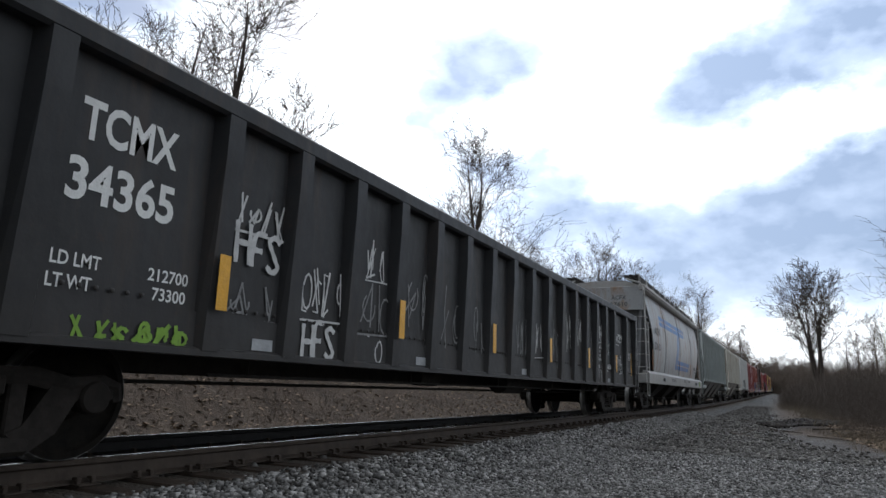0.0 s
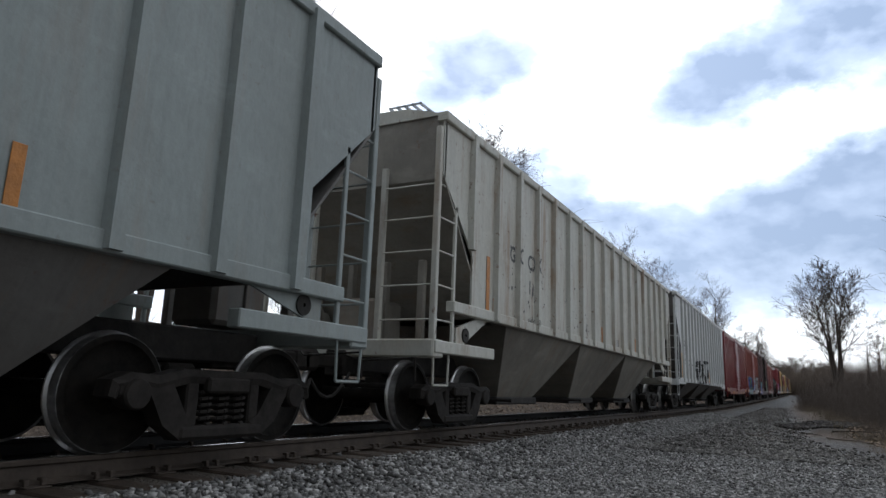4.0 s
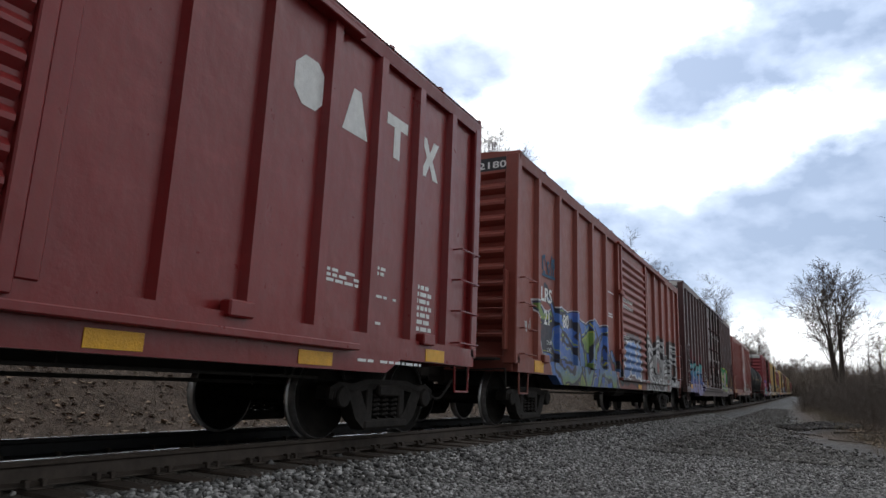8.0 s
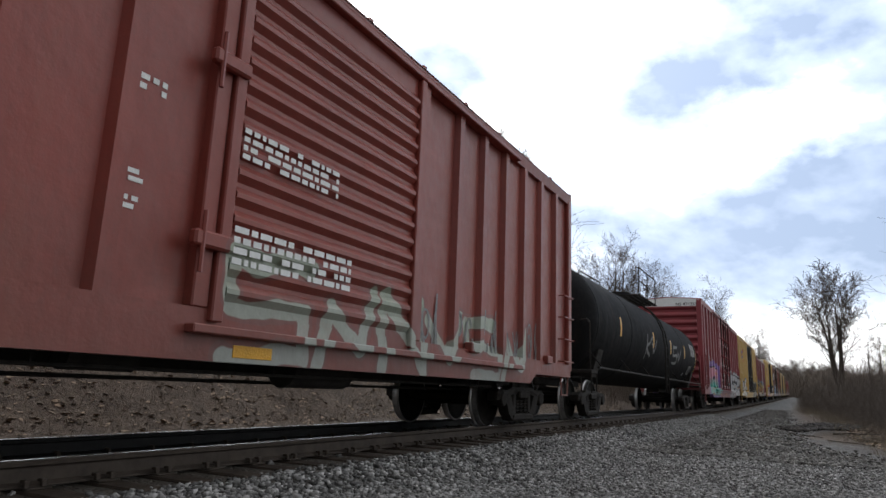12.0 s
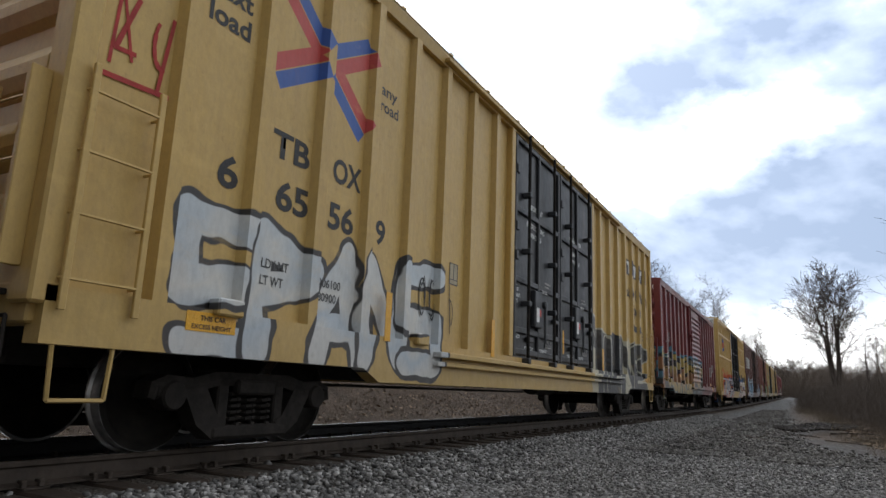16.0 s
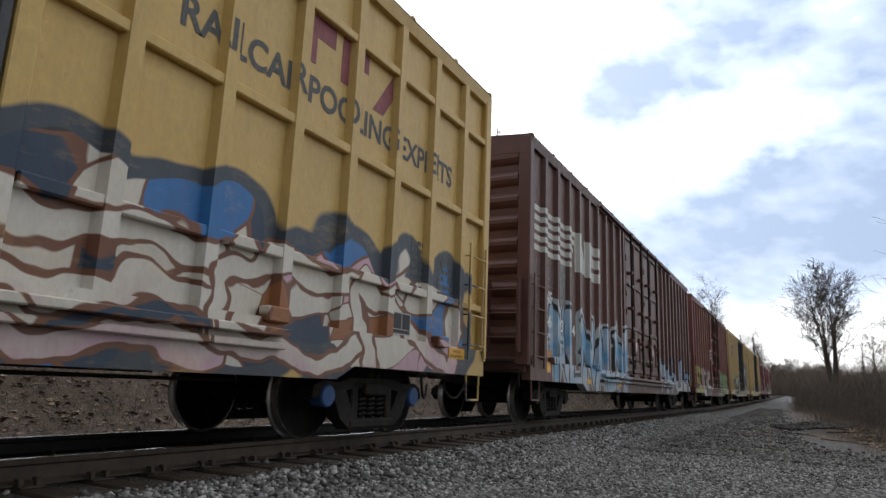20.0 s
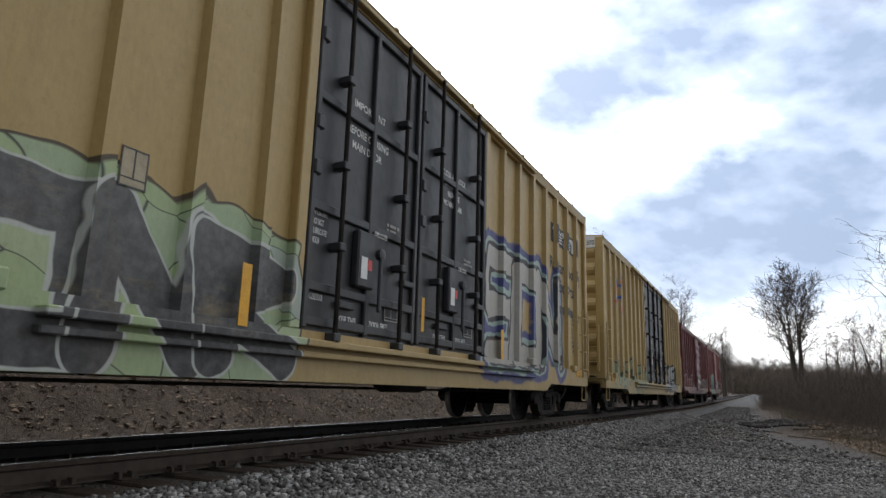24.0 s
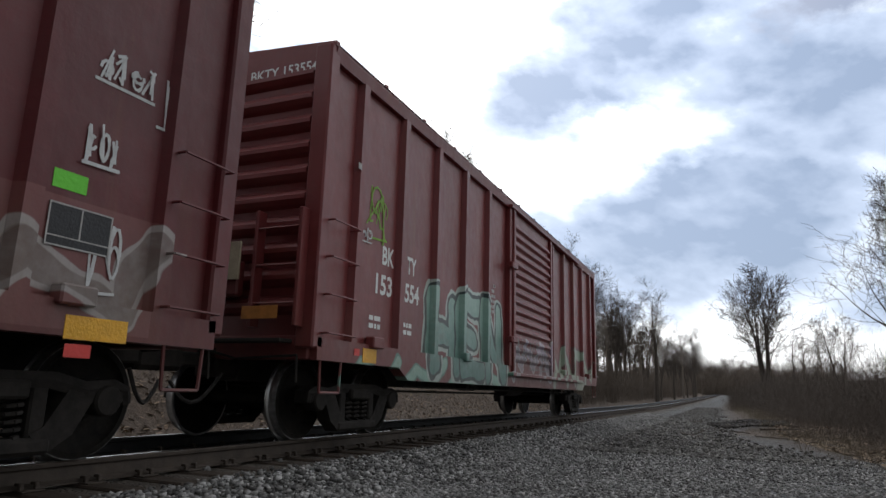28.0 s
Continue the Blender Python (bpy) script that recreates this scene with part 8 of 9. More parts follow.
def mark_glossy(car):
    fifty_foot(car, [("AG", 1.08, 2.16, 0.33, 0.42), ("R", 1.84, 2.16, 0.33, 0.2), ("78", 1.12, 1.56, 0.36, 0.4), ("855", 1.82, 1.56, 0.36, 0.5), ("LD LMT", 1.12, 1.28, 0.12, 0.35),
                     ("LT WT", 1.12, 1.12, 0.12, 0.28), ("160300", 1.92, 1.28, 0.12, 0.34), ("59700", 1.96, 1.12, 0.12, 0.28)], ("AGR 78855", 0.45, 0.85, 4.2, 0.19, WHITE), side_lots=False)
    # the owner's big white mark, as four plain blocks
    z0, z1 = 3.22, 3.74
    o = 0.13
    for i, y in enumerate((11.9, 12.68, 13.52, 14.32)):
        w = 0.46
        shape = [[(y + o, z0), (y + w - o, z0), (y + w, z0 + o), (y + w, z1 - o), (y + w - o, z1), (y + o, z1), (y, z1 - o), (y, z0 + o)],
                 [(y, z0), (y + w, z0), (y + w * 0.64, z1), (y + w * 0.36, z1)],
                 [(y + w * 0.35, z0), (y + w * 0.65, z0), (y + w * 0.65, z1 - 0.14), (y + w, z1 - 0.14), (y + w, z1), (y, z1), (y, z1 - 0.14), (y + w * 0.35, z1 - 0.14)],
                 [(y, z0), (y + w * 0.3, z0), (y + w * 0.5, z0 + 0.18), (y + w * 0.7, z0), (y + w, z0), (y + w * 0.66, (z0 + z1) / 2), (y + w, z1), (y + w * 0.7, z1),
                  (y + w * 0.5, z1 - 0.18), (y + w * 0.3, z1), (y, z1), (y + w * 0.34, (z0 + z1) / 2)]][i]
        flat("owner_mark", shape, 1.389, WHITE, car)
    small_lots(car, [(12.6, 1.55, 0.55, 0.16, 3), (13.45, 1.75, 0.2, 0.12, 2), (13.45, 1.5, 0.45, 0.05, 1), (14.3, 1.2, 0.45, 0.6, 7), (13.5, 1.2, 0.2, 0.05, 1)], WHITE)
    small_lots(car, [(13.1, 0.78, 1.3, 0.05, 1), (2.0, 0.92, 0.7, 0.05, 1)], WHITE, 1.474)
    reflectors(car, [(0.8, 0.48, 0.87, 1.05), (4.2, 0.5, 0.73, 0.86), (10.1, 0.45, 0.73, 0.86), (12.18, 0.5, 0.73, 0.86), (14.5, 0.48, 0.87, 1.02), (6.2, 0.4, 0.73, 0.83)], AMBER, 1.472)
    placard(car, 4.0, 2.0, 0.26, 0.36, WHITE, PATCH_GREY, 1.388)


def mark_orange(car):
    fifty_foot(car, [("LRS", 1.28, 2.2, 0.36, 0.6), ("21", 1.45, 1.78, 0.36, 0.3), ("80", 2.55, 1.82, 0.36, 0.36), ("LD LMT", 1.6, 1.42, 0.11, 0.3), ("LT WT", 1.62, 1.28, 0.11, 0.24)],
               ("LRS2180", 0.3, 0.95, 4.33, 0.17, WHITE), side_lots=False)
    part("number_board", Shape().box(-1.35, 1.4, -0.0925, -0.09, 4.28, 4.52), BLACK, car)
    say(car, [("SECURE BOTH HASPS", 7.12, 2.93, 0.13, 1.1), ("BEFORE MOVING CAR", 7.12, 2.77, 0.13, 1.1), ("CLOSE LOCK", 7.1, 1.98, 0.11, 0.7)], WHITE, 1.514)
    small_lots(car, [(6.1, 3.0, 0.55, 0.06, 1), (6.1, 2.4, 0.4, 0.12, 2), (8.1, 2.45, 0.5, 0.05, 1)], WHITE)
    reflectors(car, [(0.75, 0.45, 0.88, 1.08), (8.9, 0.4, 0.72, 0.84)], AMBER, 1.472)
    placard(car, 13.6, 1.5, 0.5, 0.42, WHITE, BLACK, 1.39)
    scribble(car, 1.3, 2.0, 2.7, 3.1, SPRAY_BLUE, 41, 1.389, 3, 0.05)
    scribble(car, 0.45, 0.75, 1.5, 1.8, SPRAY, 42, 1.389, 2)


def mark_brown(car):
    for a, b, c, d in ((0.98, 1.6, 2.34, 2.72), (1.82, 2.2, 2.32, 2.7)):
        rect("white_panel", a, b, c, d, 1.388, WHITE, car)
    say(car, [("KC", 1.04, 2.42, 0.36, 0.5), ("S", 1.9, 2.4, 0.36, 0.22)], BLACK, 1.391)
    say(car, [("11", 1.17, 2.02, 0.34, 0.22), ("23", 1.95, 2.0, 0.34, 0.34), ("94", 2.83, 2.0, 0.34, 0.36), ("LD LMT", 1.11, 1.58, 0.13, 0.43), ("LT WT", 1.11, 1.42, 0.13, 0.32),
              ("205700", 1.89, 1.56, 0.13, 0.42), ("80300", 1.97, 1.42, 0.13, 0.34), ("EXH   17-0", 15.86, 2.22, 0.1, 0.5), ("EXW  10-8", 15.86, 2.12, 0.1, 0.5), ("EW    9-7", 15.86, 2.02, 0.1, 0.5),
              ("IL    60-9", 15.86, 1.92, 0.1, 0.5), ("IW    9-6", 15.86, 1.82, 0.1, 0.5), ("IH    13-1", 15.86, 1.72, 0.1, 0.5), ("CU. FT. 7550", 15.86, 1.62, 0.1, 0.5),
              ("EXH W   9-2", 16.75, 2.18, 0.1, 0.5), ("EXW H  14-2", 16.75, 2.08, 0.1, 0.5), ("H      16-9", 16.75, 1.98, 0.1, 0.5), ("EMPTY CG 5-2", 16.75, 1.88, 0.1, 0.5), ("FLOOR H  3-8", 16.75, 1.78, 0.1, 0.5)], WHITE)
    say(car, [("RELEASE ROD", 14.0, 0.78, 0.13, 0.52)], WHITE, 1.474)
    placard(car, 16.7, 1.32, 0.46, 0.36, WHITE, BLACK, 1.388)
    rect("sticker", 16.8, 17.1, 1.14, 1.22, 1.388, FADED_WHITE, car)
    placard(car, 2.93, 2.52, 0.26, 0.36, WHITE, PATCH_GREY, 1.388)
    rect("yellow_panel", 1.0, 1.46, 0.88, 1.08, 1.474, AMBER, car)
    rect("height_sign", 1.8, 2.4, 1.14, 1.28, 1.39, AMBER, car)
    small_lots(car, [(1.88, 1.17, 0.44, 0.08, 2)], BLACK, 1.392)
    rect("height_sign", 17.65, 18.15, 0.94, 1.12, 1.474, AMBER, car)
    small_lots(car, [(17.72, 0.97, 0.36, 0.12, 2)], BLACK, 1.476)
    rect("reflective_stripe", 18.2, 18.27, 1.1, 1.9, 1.472, AMBER, car)
    reflectors(car, [(3.25, 0.1, 1.1, 1.5), (6.35, 0.1, 0.95, 1.35), (15.3, 0.1, 1.1, 1.4)], AMBER, 1.478)
    end_mark(car, "KCS 112394", 0.25, 1.0, 4.85, 0.2, BLACK)
    small_lots(car, [(8.4, 3.5, 0.8, 0.25, 3), (10.6, 3.5, 0.7, 0.25, 3), (8.6, 2.2, 0.3, 0.3, 2), (16.7, 0.95, 0.3, 0.1, 2)], WHITE, 1.437)
    for i, (a, b, c, d, n) in enumerate([(4.9, 5.25, 1.3, 1.6, 2), (5.5, 5.9, 0.95, 1.7, 2), (5.1, 5.4, 0.95, 1.2, 2), (14.9, 16.0, 0.75, 1.05, 4), (17.4, 17.8, 1.3, 1.7, 2), (12.7, 13.8, 0.8, 1.0, 3)]):
        scribble(car, a, b, c, d, SPRAY, 60 + i, 1.476 if c < 1.1 else 1.39, n, 0.03)
    say(car, [("V", 0.26, 1.78, 0.26, 0.22), ("I", 0.3, 1.54, 0.24, 0.1), ("C", 0.3, 1.3, 0.24, 0.2), ("E", 0.3, 1.08, 0.22, 0.18), ("14.", 0.82, 1.86, 0.13, 0.18)], SPRAY, 1.392)
    say(car, [("SCARLET.", 0.08, 0.88, 0.16, 0.66)], SPRAY, 1.478)
    scribble(car, 15.8, 16.3, 1.12, 1.5, SPRAY_LIME, 70, 1.39, 3, 0.05)


def mark_brick(car):
    fifty_foot(car, [("LRS", 0.97, 2.06, 0.36, 0.6), ("20", 1.04, 1.66, 0.36, 0.42), ("58", 1.84, 1.7, 0.36, 0.4), ("LD LMT", 1.2, 1.4, 0.1, 0.26), ("LT WT", 1.2, 1.27, 0.1, 0.22),
                     ("158100", 1.85, 1.42, 0.1, 0.26), ("61900", 1.85, 1.28, 0.1, 0.22)], ("LRS2058", 0.3, 0.95, 4.33, 0.17, WHITE), side_lots=False)
    part("number_board", Shape().box(-1.35, 1.4, -0.0925, -0.09, 4.28, 4.52), BLACK, car)
    rect("reflective_stripe", 0.36, 0.47, 1.0, 1.95, 1.472, ORANGE, car)
    reflectors(car, [(0.85, 0.4, 0.88, 1.06), (3.6, 0.45, 0.74, 0.84), (7.0, 0.45, 0.74, 0.84)], AMBER, 1.472)
    placard(car, 4.0, 1.75, 0.2, 0.25, WHITE, PATCH_GREY, 1.388)
    small_lots(car, [(5.75, 2.6, 0.4, 0.15, 2), (5.75, 1.9, 0.3, 0.12, 2), (5.75, 1.7, 0.3, 0.12, 2)], WHITE)
    small_lots(car, [(6.85, 2.35, 1.3, 0.3, 4), (6.85, 1.45, 1.6, 0.35, 4)], WHITE, 1.514)
    for i in range(5):
        scribble(car, 10.0 + i * 0.9, 10.7 + i * 0.9, 0.95, 1.75, SPRAY_FADED, 80 + i, 1.389, 2, 0.035)


def mark_tank(car):
    def around(name, y0, y1, a0, a1, mat, grow=0.004):
        """A patch wrapped on the shell between two angles above its middle."""
        s = Shape()
        rings = []
        for i in range(7):
            a = radians(a0 + (a1 - a0) * i / 6)
            x, z = (1.43 + grow) * math.cos(a), 2.27 + (1.43 + grow) * math.sin(a)
            rings.append([(x, y0, z), (x, y1, z)])
        s.loft(rings, False, False)
        part(name, s, mat, car)
    for y in (7.3, 10.4, 13.5, 3.0):
        around("reflector", y, y + 0.13, -9, 11, AMBER)
    around("reflector", 16.55, 16.66, -28, 11, AMBER)
    around("data_panel", 15.18, 16.28, -1, 19, FADED_WHITE, 0.003)
    for i in range(8):
        for a, b in ((15.2, 15.66), (15.68, 15.88), (15.9, 16.08), (16.1, 16.26)):
            around("data_cell", a, b, -0.7 + 2.47 * i, 1.4 + 2.47 * i, BLACK, 0.006)
            around("data_line", a + 0.03, b - (0.12 if a < 15.3 else 0.03), -0.1 + 2.47 * i, 0.7 + 2.47 * i, SPRAY_FADED, 0.008)
    around("data_plate", 15.02, 15.6, -33, -18, FADED_WHITE, 0.003)
    around("data_plate", 15.05, 15.3, -32, -19, BLACK, 0.006)
    around("data_plate", 15.33, 15.57, -32, -19, BLACK, 0.006)
    around("maker_plate", 14.13, 14.42, -36, -32, GALV, 0.006)
    around("data_line", 11.0, 12.0, -9, -8, SPRAY_FADED)
    around("data_line", 11.0, 11.9, -11, -10.2, SPRAY_FADED)


def mark_crimson(car):
    rect("black_panel", 0.78, 1.98, 2.22, 2.62, 1.388, BLACK, car)
    rect("black_panel", 0.7, 2.02, 1.8, 2.14, 1.388, BLACK, car)
    rect("black_panel", 2.2, 2.9, 1.62, 2.12, 1.388, BLACK, car)
    say(car, [("NS", 1.12, 2.32, 0.3, 0.4), ("4713", 1.02, 1.84, 0.32, 0.68), ("31", 2.3, 1.78, 0.32, 0.28), ("LMT  201200", 1.0, 1.55, 0.13, 0.8), ("WT   84800", 1.0, 1.4, 0.13, 0.78)], WHITE, 1.391)
    rect("reflective_stripe", 0.8, 1.85, 1.12, 1.24, 1.388, ORANGE, car)
    rect("reflective_stripe", 0.8, 1.85, 1.0, 1.1, 1.388, FADED_WHITE, car)
    end_mark(car, "NS 471331", 0.3, 0.95, 4.88, 0.2, BLACK)
    reflectors(car, [(3.5, 0.5, 0.72, 0.82), (6.6, 0.5, 0.72, 0.82), (9.45, 0.5, 0.72, 0.84), (15.7, 0.4, 1.28, 1.38), (17.6, 0.5, 1.2, 1.28)], ORANGE, 1.474)
    say(car, [("CLOSE THIS DOOR FIRST", 8.05, 2.46, 0.11, 0.96), ("OPEN CLOSE", 8.32, 2.22, 0.1, 0.42), ("SEAL", 8.78, 1.45, 0.13, 0.23), ("OPEN THIS DOOR FIRST", 10.61, 2.46, 0.11, 0.96), ("OPEN CLOSE", 10.75, 2.22, 0.1, 0.4), ("SEAL", 11.25, 1.48, 0.13, 0.22),
              ("CLOSE AND LOCK", 10.55, 4.55, 0.14, 0.95), ("BOTH DOORS BEFORE", 10.55, 4.38, 0.14, 0.95), ("MOVING CAR", 10.75, 4.2, 0.14, 0.6)], WHITE, 1.439)
    placard(car, 18.0, 1.5, 0.4, 0.34, BLACK, FADED_WHITE, 1.39)
    spots = [(1.0, 2.0, 2.6, 3.0, 3), (2.4, 3.1, 2.2, 2.8, 3), (3.4, 4.4, 2.1, 2.6, 3), (4.7, 5.2, 2.4, 2.9, 2), (5.0, 5.5, 2.0, 2.4, 2), (10.4, 11.4, 2.9, 3.3, 3), (12.3, 13.6, 2.3, 2.8, 4), (14.0, 15.2, 2.2, 2.45, 6), (15.7, 16.5, 2.2, 2.4, 4),
             (18.5, 18.9, 2.0, 2.6, 3), (8.1, 8.6, 1.4, 1.6, 4)]
    for i, (a, b, c, d, n) in enumerate(spots):
        scribble(car, a, b, c, d, SPRAY, 120 + i, 1.389 if not 7 < a < 12 else 1.442, n, 0.028)
    say(car, [('"HTR"', 15.7, 2.2, 0.2, 0.6), ("2010", 16.6, 0.78, 0.12)], SPRAY)
    scribble(car, 2.3, 3.0, 1.0, 1.5, SPRAY_BLACK, 140, 1.392, 4, 0.02)


def owner_panel(car, y, z, w, h):
    """The owner's black panel with white block shapes."""
    p = rect("owner_panel", y, y + w, z, z + h, 1.389, BLACK, car)
    for i in range(3):
        a = y + w * (0.06 + 0.31 * i)
        b = a + w * 0.26
        flat("block_shape", [(a, z + h * 0.72), (a + 0.05, z + h * 0.88), (b, z + h * 0.88), (b - 0.05, z + h * 0.6), (b - 0.16, z + h * 0.6), (b - 0.22, z + h * 0.12), (a + w * 0.08, z + h * 0.12), (a + w * 0.1, z + h * 0.6)], 1.392, WHITE, p)
    for i in range(2):
        for j in range(4):
            a = y + w * (0.3 + 0.31 * i)
            rect("block_shape", a, a + w * 0.12, z + h * (0.2 + 0.16 * j), z + h * (0.27 + 0.16 * j), 1.392, WHITE, p)


def door_words(car, d0, d1):
    half = (d0 + d1) / 2
    x = 1.44
    say(car, [("IMPORTANT", d0 + 0.75, 3.75, 0.13, 0.7), ("CLOSE THIS DOOR", d0 + 0.65, 3.58, 0.13, 0.9), ("BEFORE CLOSING", d0 + 0.65, 3.41, 0.13, 0.9), ("MAIN DOOR", d0 + 0.75, 3.24, 0.13, 0.65),
              ("CLOSE AND LOCK", half + 0.75, 3.68, 0.12, 0.85), ("BOTH DOORS", half + 0.85, 3.53, 0.12, 0.65), ("BEFORE", half + 0.95, 3.38, 0.12, 0.42), ("MOVING CAR", half + 0.82, 3.23, 0.12, 0.65),
              ("IMPORTANT", d0 + 0.12, 2.3, 0.09, 0.26), ("DO NOT", d0 + 0.12, 2.2, 0.09, 0.2), ("LUBRICATE", d0 + 0.12, 2.1, 0.09, 0.26), ("DOOR", d0 + 0.12, 2.0, 0.09, 0.14),
              ("CLOSE THIS", d0 + 0.6, 1.24, 0.1, 0.42), ("DOOR FIRST", d0 + 1.3, 1.24, 0.1, 0.42), ("TO CLOSE DOOR", d0 + 0.1, 1.42, 0.09, 0.28), ("SEAL", d0 + 1.9, 1.5, 0.1, 0.2),
              ("OPEN THIS", half + 0.6, 1.24, 0.1, 0.4), ("DOOR FIRST", half + 1.3, 1.24, 0.1, 0.4), ("SEAL", half + 1.9, 1.5, 0.1, 0.2)], WHITE, x)
    for a in (d0, half):
        say(car, [("OPEN", a + 1.16, 2.28, 0.08, 0.12), ("CLOSE", a + 1.3, 2.28, 0.08, 0.14)], WHITE, 1.547)
        placard(car, a + 1.62, 1.35, 0.32, 0.18, FADED_WHITE, BLACK, 1.441)
        small_lots(car, [(a + 1.6, 2.35, 0.3, 0.2, 3)], FADED_WHITE, x)
    rect("reflector", half + 0.15, half + 0.23, 1.3, 1.75, 1.492, AMBER, car)


def late_door_words(car, d0, d1):
    """Door instructions of the newer lettering scheme."""
    half = (d0 + d1) / 2
    for a, first in ((d0, "CLOSE THIS DOOR FIRST"), (half, "OPEN THIS DOOR FIRST")):
        say(car, [(first, a + 0.8, 2.39, 0.1, 1.0), ("OPEN CLOSE", a + 1.04, 2.27, 0.09, 0.47), ("SEAL", a + 1.47, 1.27, 0.12, 0.3)], WHITE, 1.44)
        say(car, [("ASD", a + 1.06, 2.06, 0.13, 0.24)], WHITE, 1.547)
        small_lots(car, [(a + 1.4, 2.6, 0.58, 0.17, 3), (a + 0.85, 1.25, 0.5, 0.04, 1), (a + 1.75, 1.45, 0.25, 0.16, 2), (a + 1.1, 4.2, 0.5, 0.2, 3)], FADED_WHITE, 1.44)
    sign = rect("security_sign", half + 0.2, half + 0.62, 2.58, 2.72, 1.44, FADED_WHITE, car)
    rect("sign_field", half + 0.215, half + 0.605, 2.595, 2.705, 1.443, BLACK, sign)
    say(car, [("SECURITY", half + 0.25, 2.655, 0.045, 0.28), ("DEVICE ONLY", half + 0.25, 2.605, 0.045, 0.32)], WHITE, 1.446)
    scribble(car, half - 0.0, half + 0.45, 1.98, 2.26, SPRAY_FADED, 410, 1.445, 3, 0.04)
    scribble(car, half + 0.55, half + 0.8, 1.35, 1.9, SPRAY_FADED, 411, 1.445, 2, 0.02)
    rect("reflector", half + 0.15, half + 0.23, 1.3, 1.75, 1.492, AMBER, car)


def mark_yellow(car, L, tb, ox, digits, nxt, road, back, number, doors, slogan):
    ink = BLACK
    say(car, [("TB", tb[0], tb[1], 0.36, tb[2]), ("OX", ox[0], ox[1], 0.36, ox[2])], ink)
    say(car, [(d, y, z, 0.38, w) for d, y, z, w in digits], ink)
    y, z = nxt
    say(car, [("next", y, z + 0.26, 0.26, 0.5), ("load", y + 0.02, z, 0.26, 0.48)], ink)
    y, z = road
    say(car, [("any", y, z + 0.2, 0.2, 0.36), ("road", y, z, 0.2, 0.4)], GREY_INK)
    end_mark(car, number, 0.28, 0.95, 4.88, 0.19, ink)
    if slogan == "words":
        y, z = back
        owner_panel(car, y + 0.1, z + 0.78, 2.3, 0.44)
        say(car, [("Railcar Pooling", y, z + 0.16, 0.4, 2.6), ("Experts", y + 0.7, z - 0.28, 0.4, 1.35)], ink)
        rect("web_address_bar", y + 0.65, y + 1.95, z - 0.78, z - 0.6, 1.389, GREY_INK, car)
    else:
        y, z = back
        say(car, [("RAILCAR POOLING EXPERTS", y, z, 0.4, 4.7)], GREY_INK)
        for i in range(3):
            a = y + 1.45 + 0.62 * i
            flat("owner_mark", [(a, z + 0.42), (a + 0.2, z + 0.42), (a + 0.2, z + 0.72), (a + 0.5, z + 0.72), (a + 0.5, z + 0.95), (a, z + 0.95)] if i < 2 else [(a, z + 0.36), (a + 0.22, z + 0.36), (a + 0.62, z + 0.95), (a + 0.4, z + 0.95)], 1.389, EMBLEM_FADED, car)
    if slogan == "words":
        for i, (what, much) in enumerate((("EXH 17-0", "W 9-4"), ("EXW 10-8", "H 15-1"), ("EW 9-7", "H 16-9"), ("IL", "60-9"), ("IW", "9-6"), ("IH", "13-0"), ("FLR HT", "3-8"), ("EMPTY CG", "5-3"), ("CU FT", "7535"))):
            say(car, [(what, L - 1.2, 2.36 - 0.105 * i, 0.1, 0.05 * len(what)), (much, L - 0.8, 2.32 - 0.105 * i, 0.1, 0.045 * len(much))], GREY_INK)
    else:
        small_lots(car, [(L - 2.05, 1.6, 0.45, 0.75, 8), (L - 1.35, 1.6, 0.4, 0.7, 7)], GREY_INK)
    placard(car, L - 2.4, 1.15, 0.4, 0.26, FADED_WHITE, BLACK, 1.389)
    g = max(0.0, -car.get("nose", 0.0))
    rect("height_sign", g + 0.85, g + 1.35, 0.92, 1.07, 1.474, AMBER, car)
    say(car, [("THIS CAR", g + 0.98, 1.005, 0.055, 0.26), ("EXCESS HEIGHT", g + 0.9, 0.94, 0.05, 0.4)], BLACK, 1.477)
    rect("height_sign", L - 1.1, L - 0.65, 0.94, 1.08, 1.474, AMBER, car)
    say(car, [("THIS CAR", L - 1.0, 1.02, 0.05, 0.24), ("EXCESS HEIGHT", L - 1.06, 0.96, 0.045, 0.36)], BLACK, 1.477)
    say(car, [("LD LMT", 1.65, 1.55, 0.12, 0.36), ("LT WT", 1.65, 1.4, 0.12, 0.3), ("206100", 2.45, 1.5, 0.12, 0.36), ("80900", 2.45, 1.36, 0.12, 0.3)], GREY_INK)
    reflectors(car, [(3.55, 0.12, 1.05, 1.6), (6.45, 0.12, 1.05, 1.6)] + ([(12.8, 0.12, 1.1, 1.6)] if slogan == "words" else []), AMBER, 1.474)
    placard(car, 5.2, 1.95, 0.24, 0.3, GREY_INK, TAN, 1.388)
    if "nose" in car and car["nose"] > 0:
        scribble(car, -0.06, 0.5, 2.66, 3.45, SPRAY_RED, 322, 1.39, 2, 0.035)
        scribble(car, 4.3, 5.3, 1.25, 2.0, SPRAY_BLACK, 330, 1.39, 4, 0.02)
    if number.endswith("370"):
        late_door_words(car, *doors)
    else:
        door_words(car, *doors)


EMBLEM_FADED = plain("faded_emblem_red", (0.24, 0.06, 0.07), 0.6, 0, 0.3)


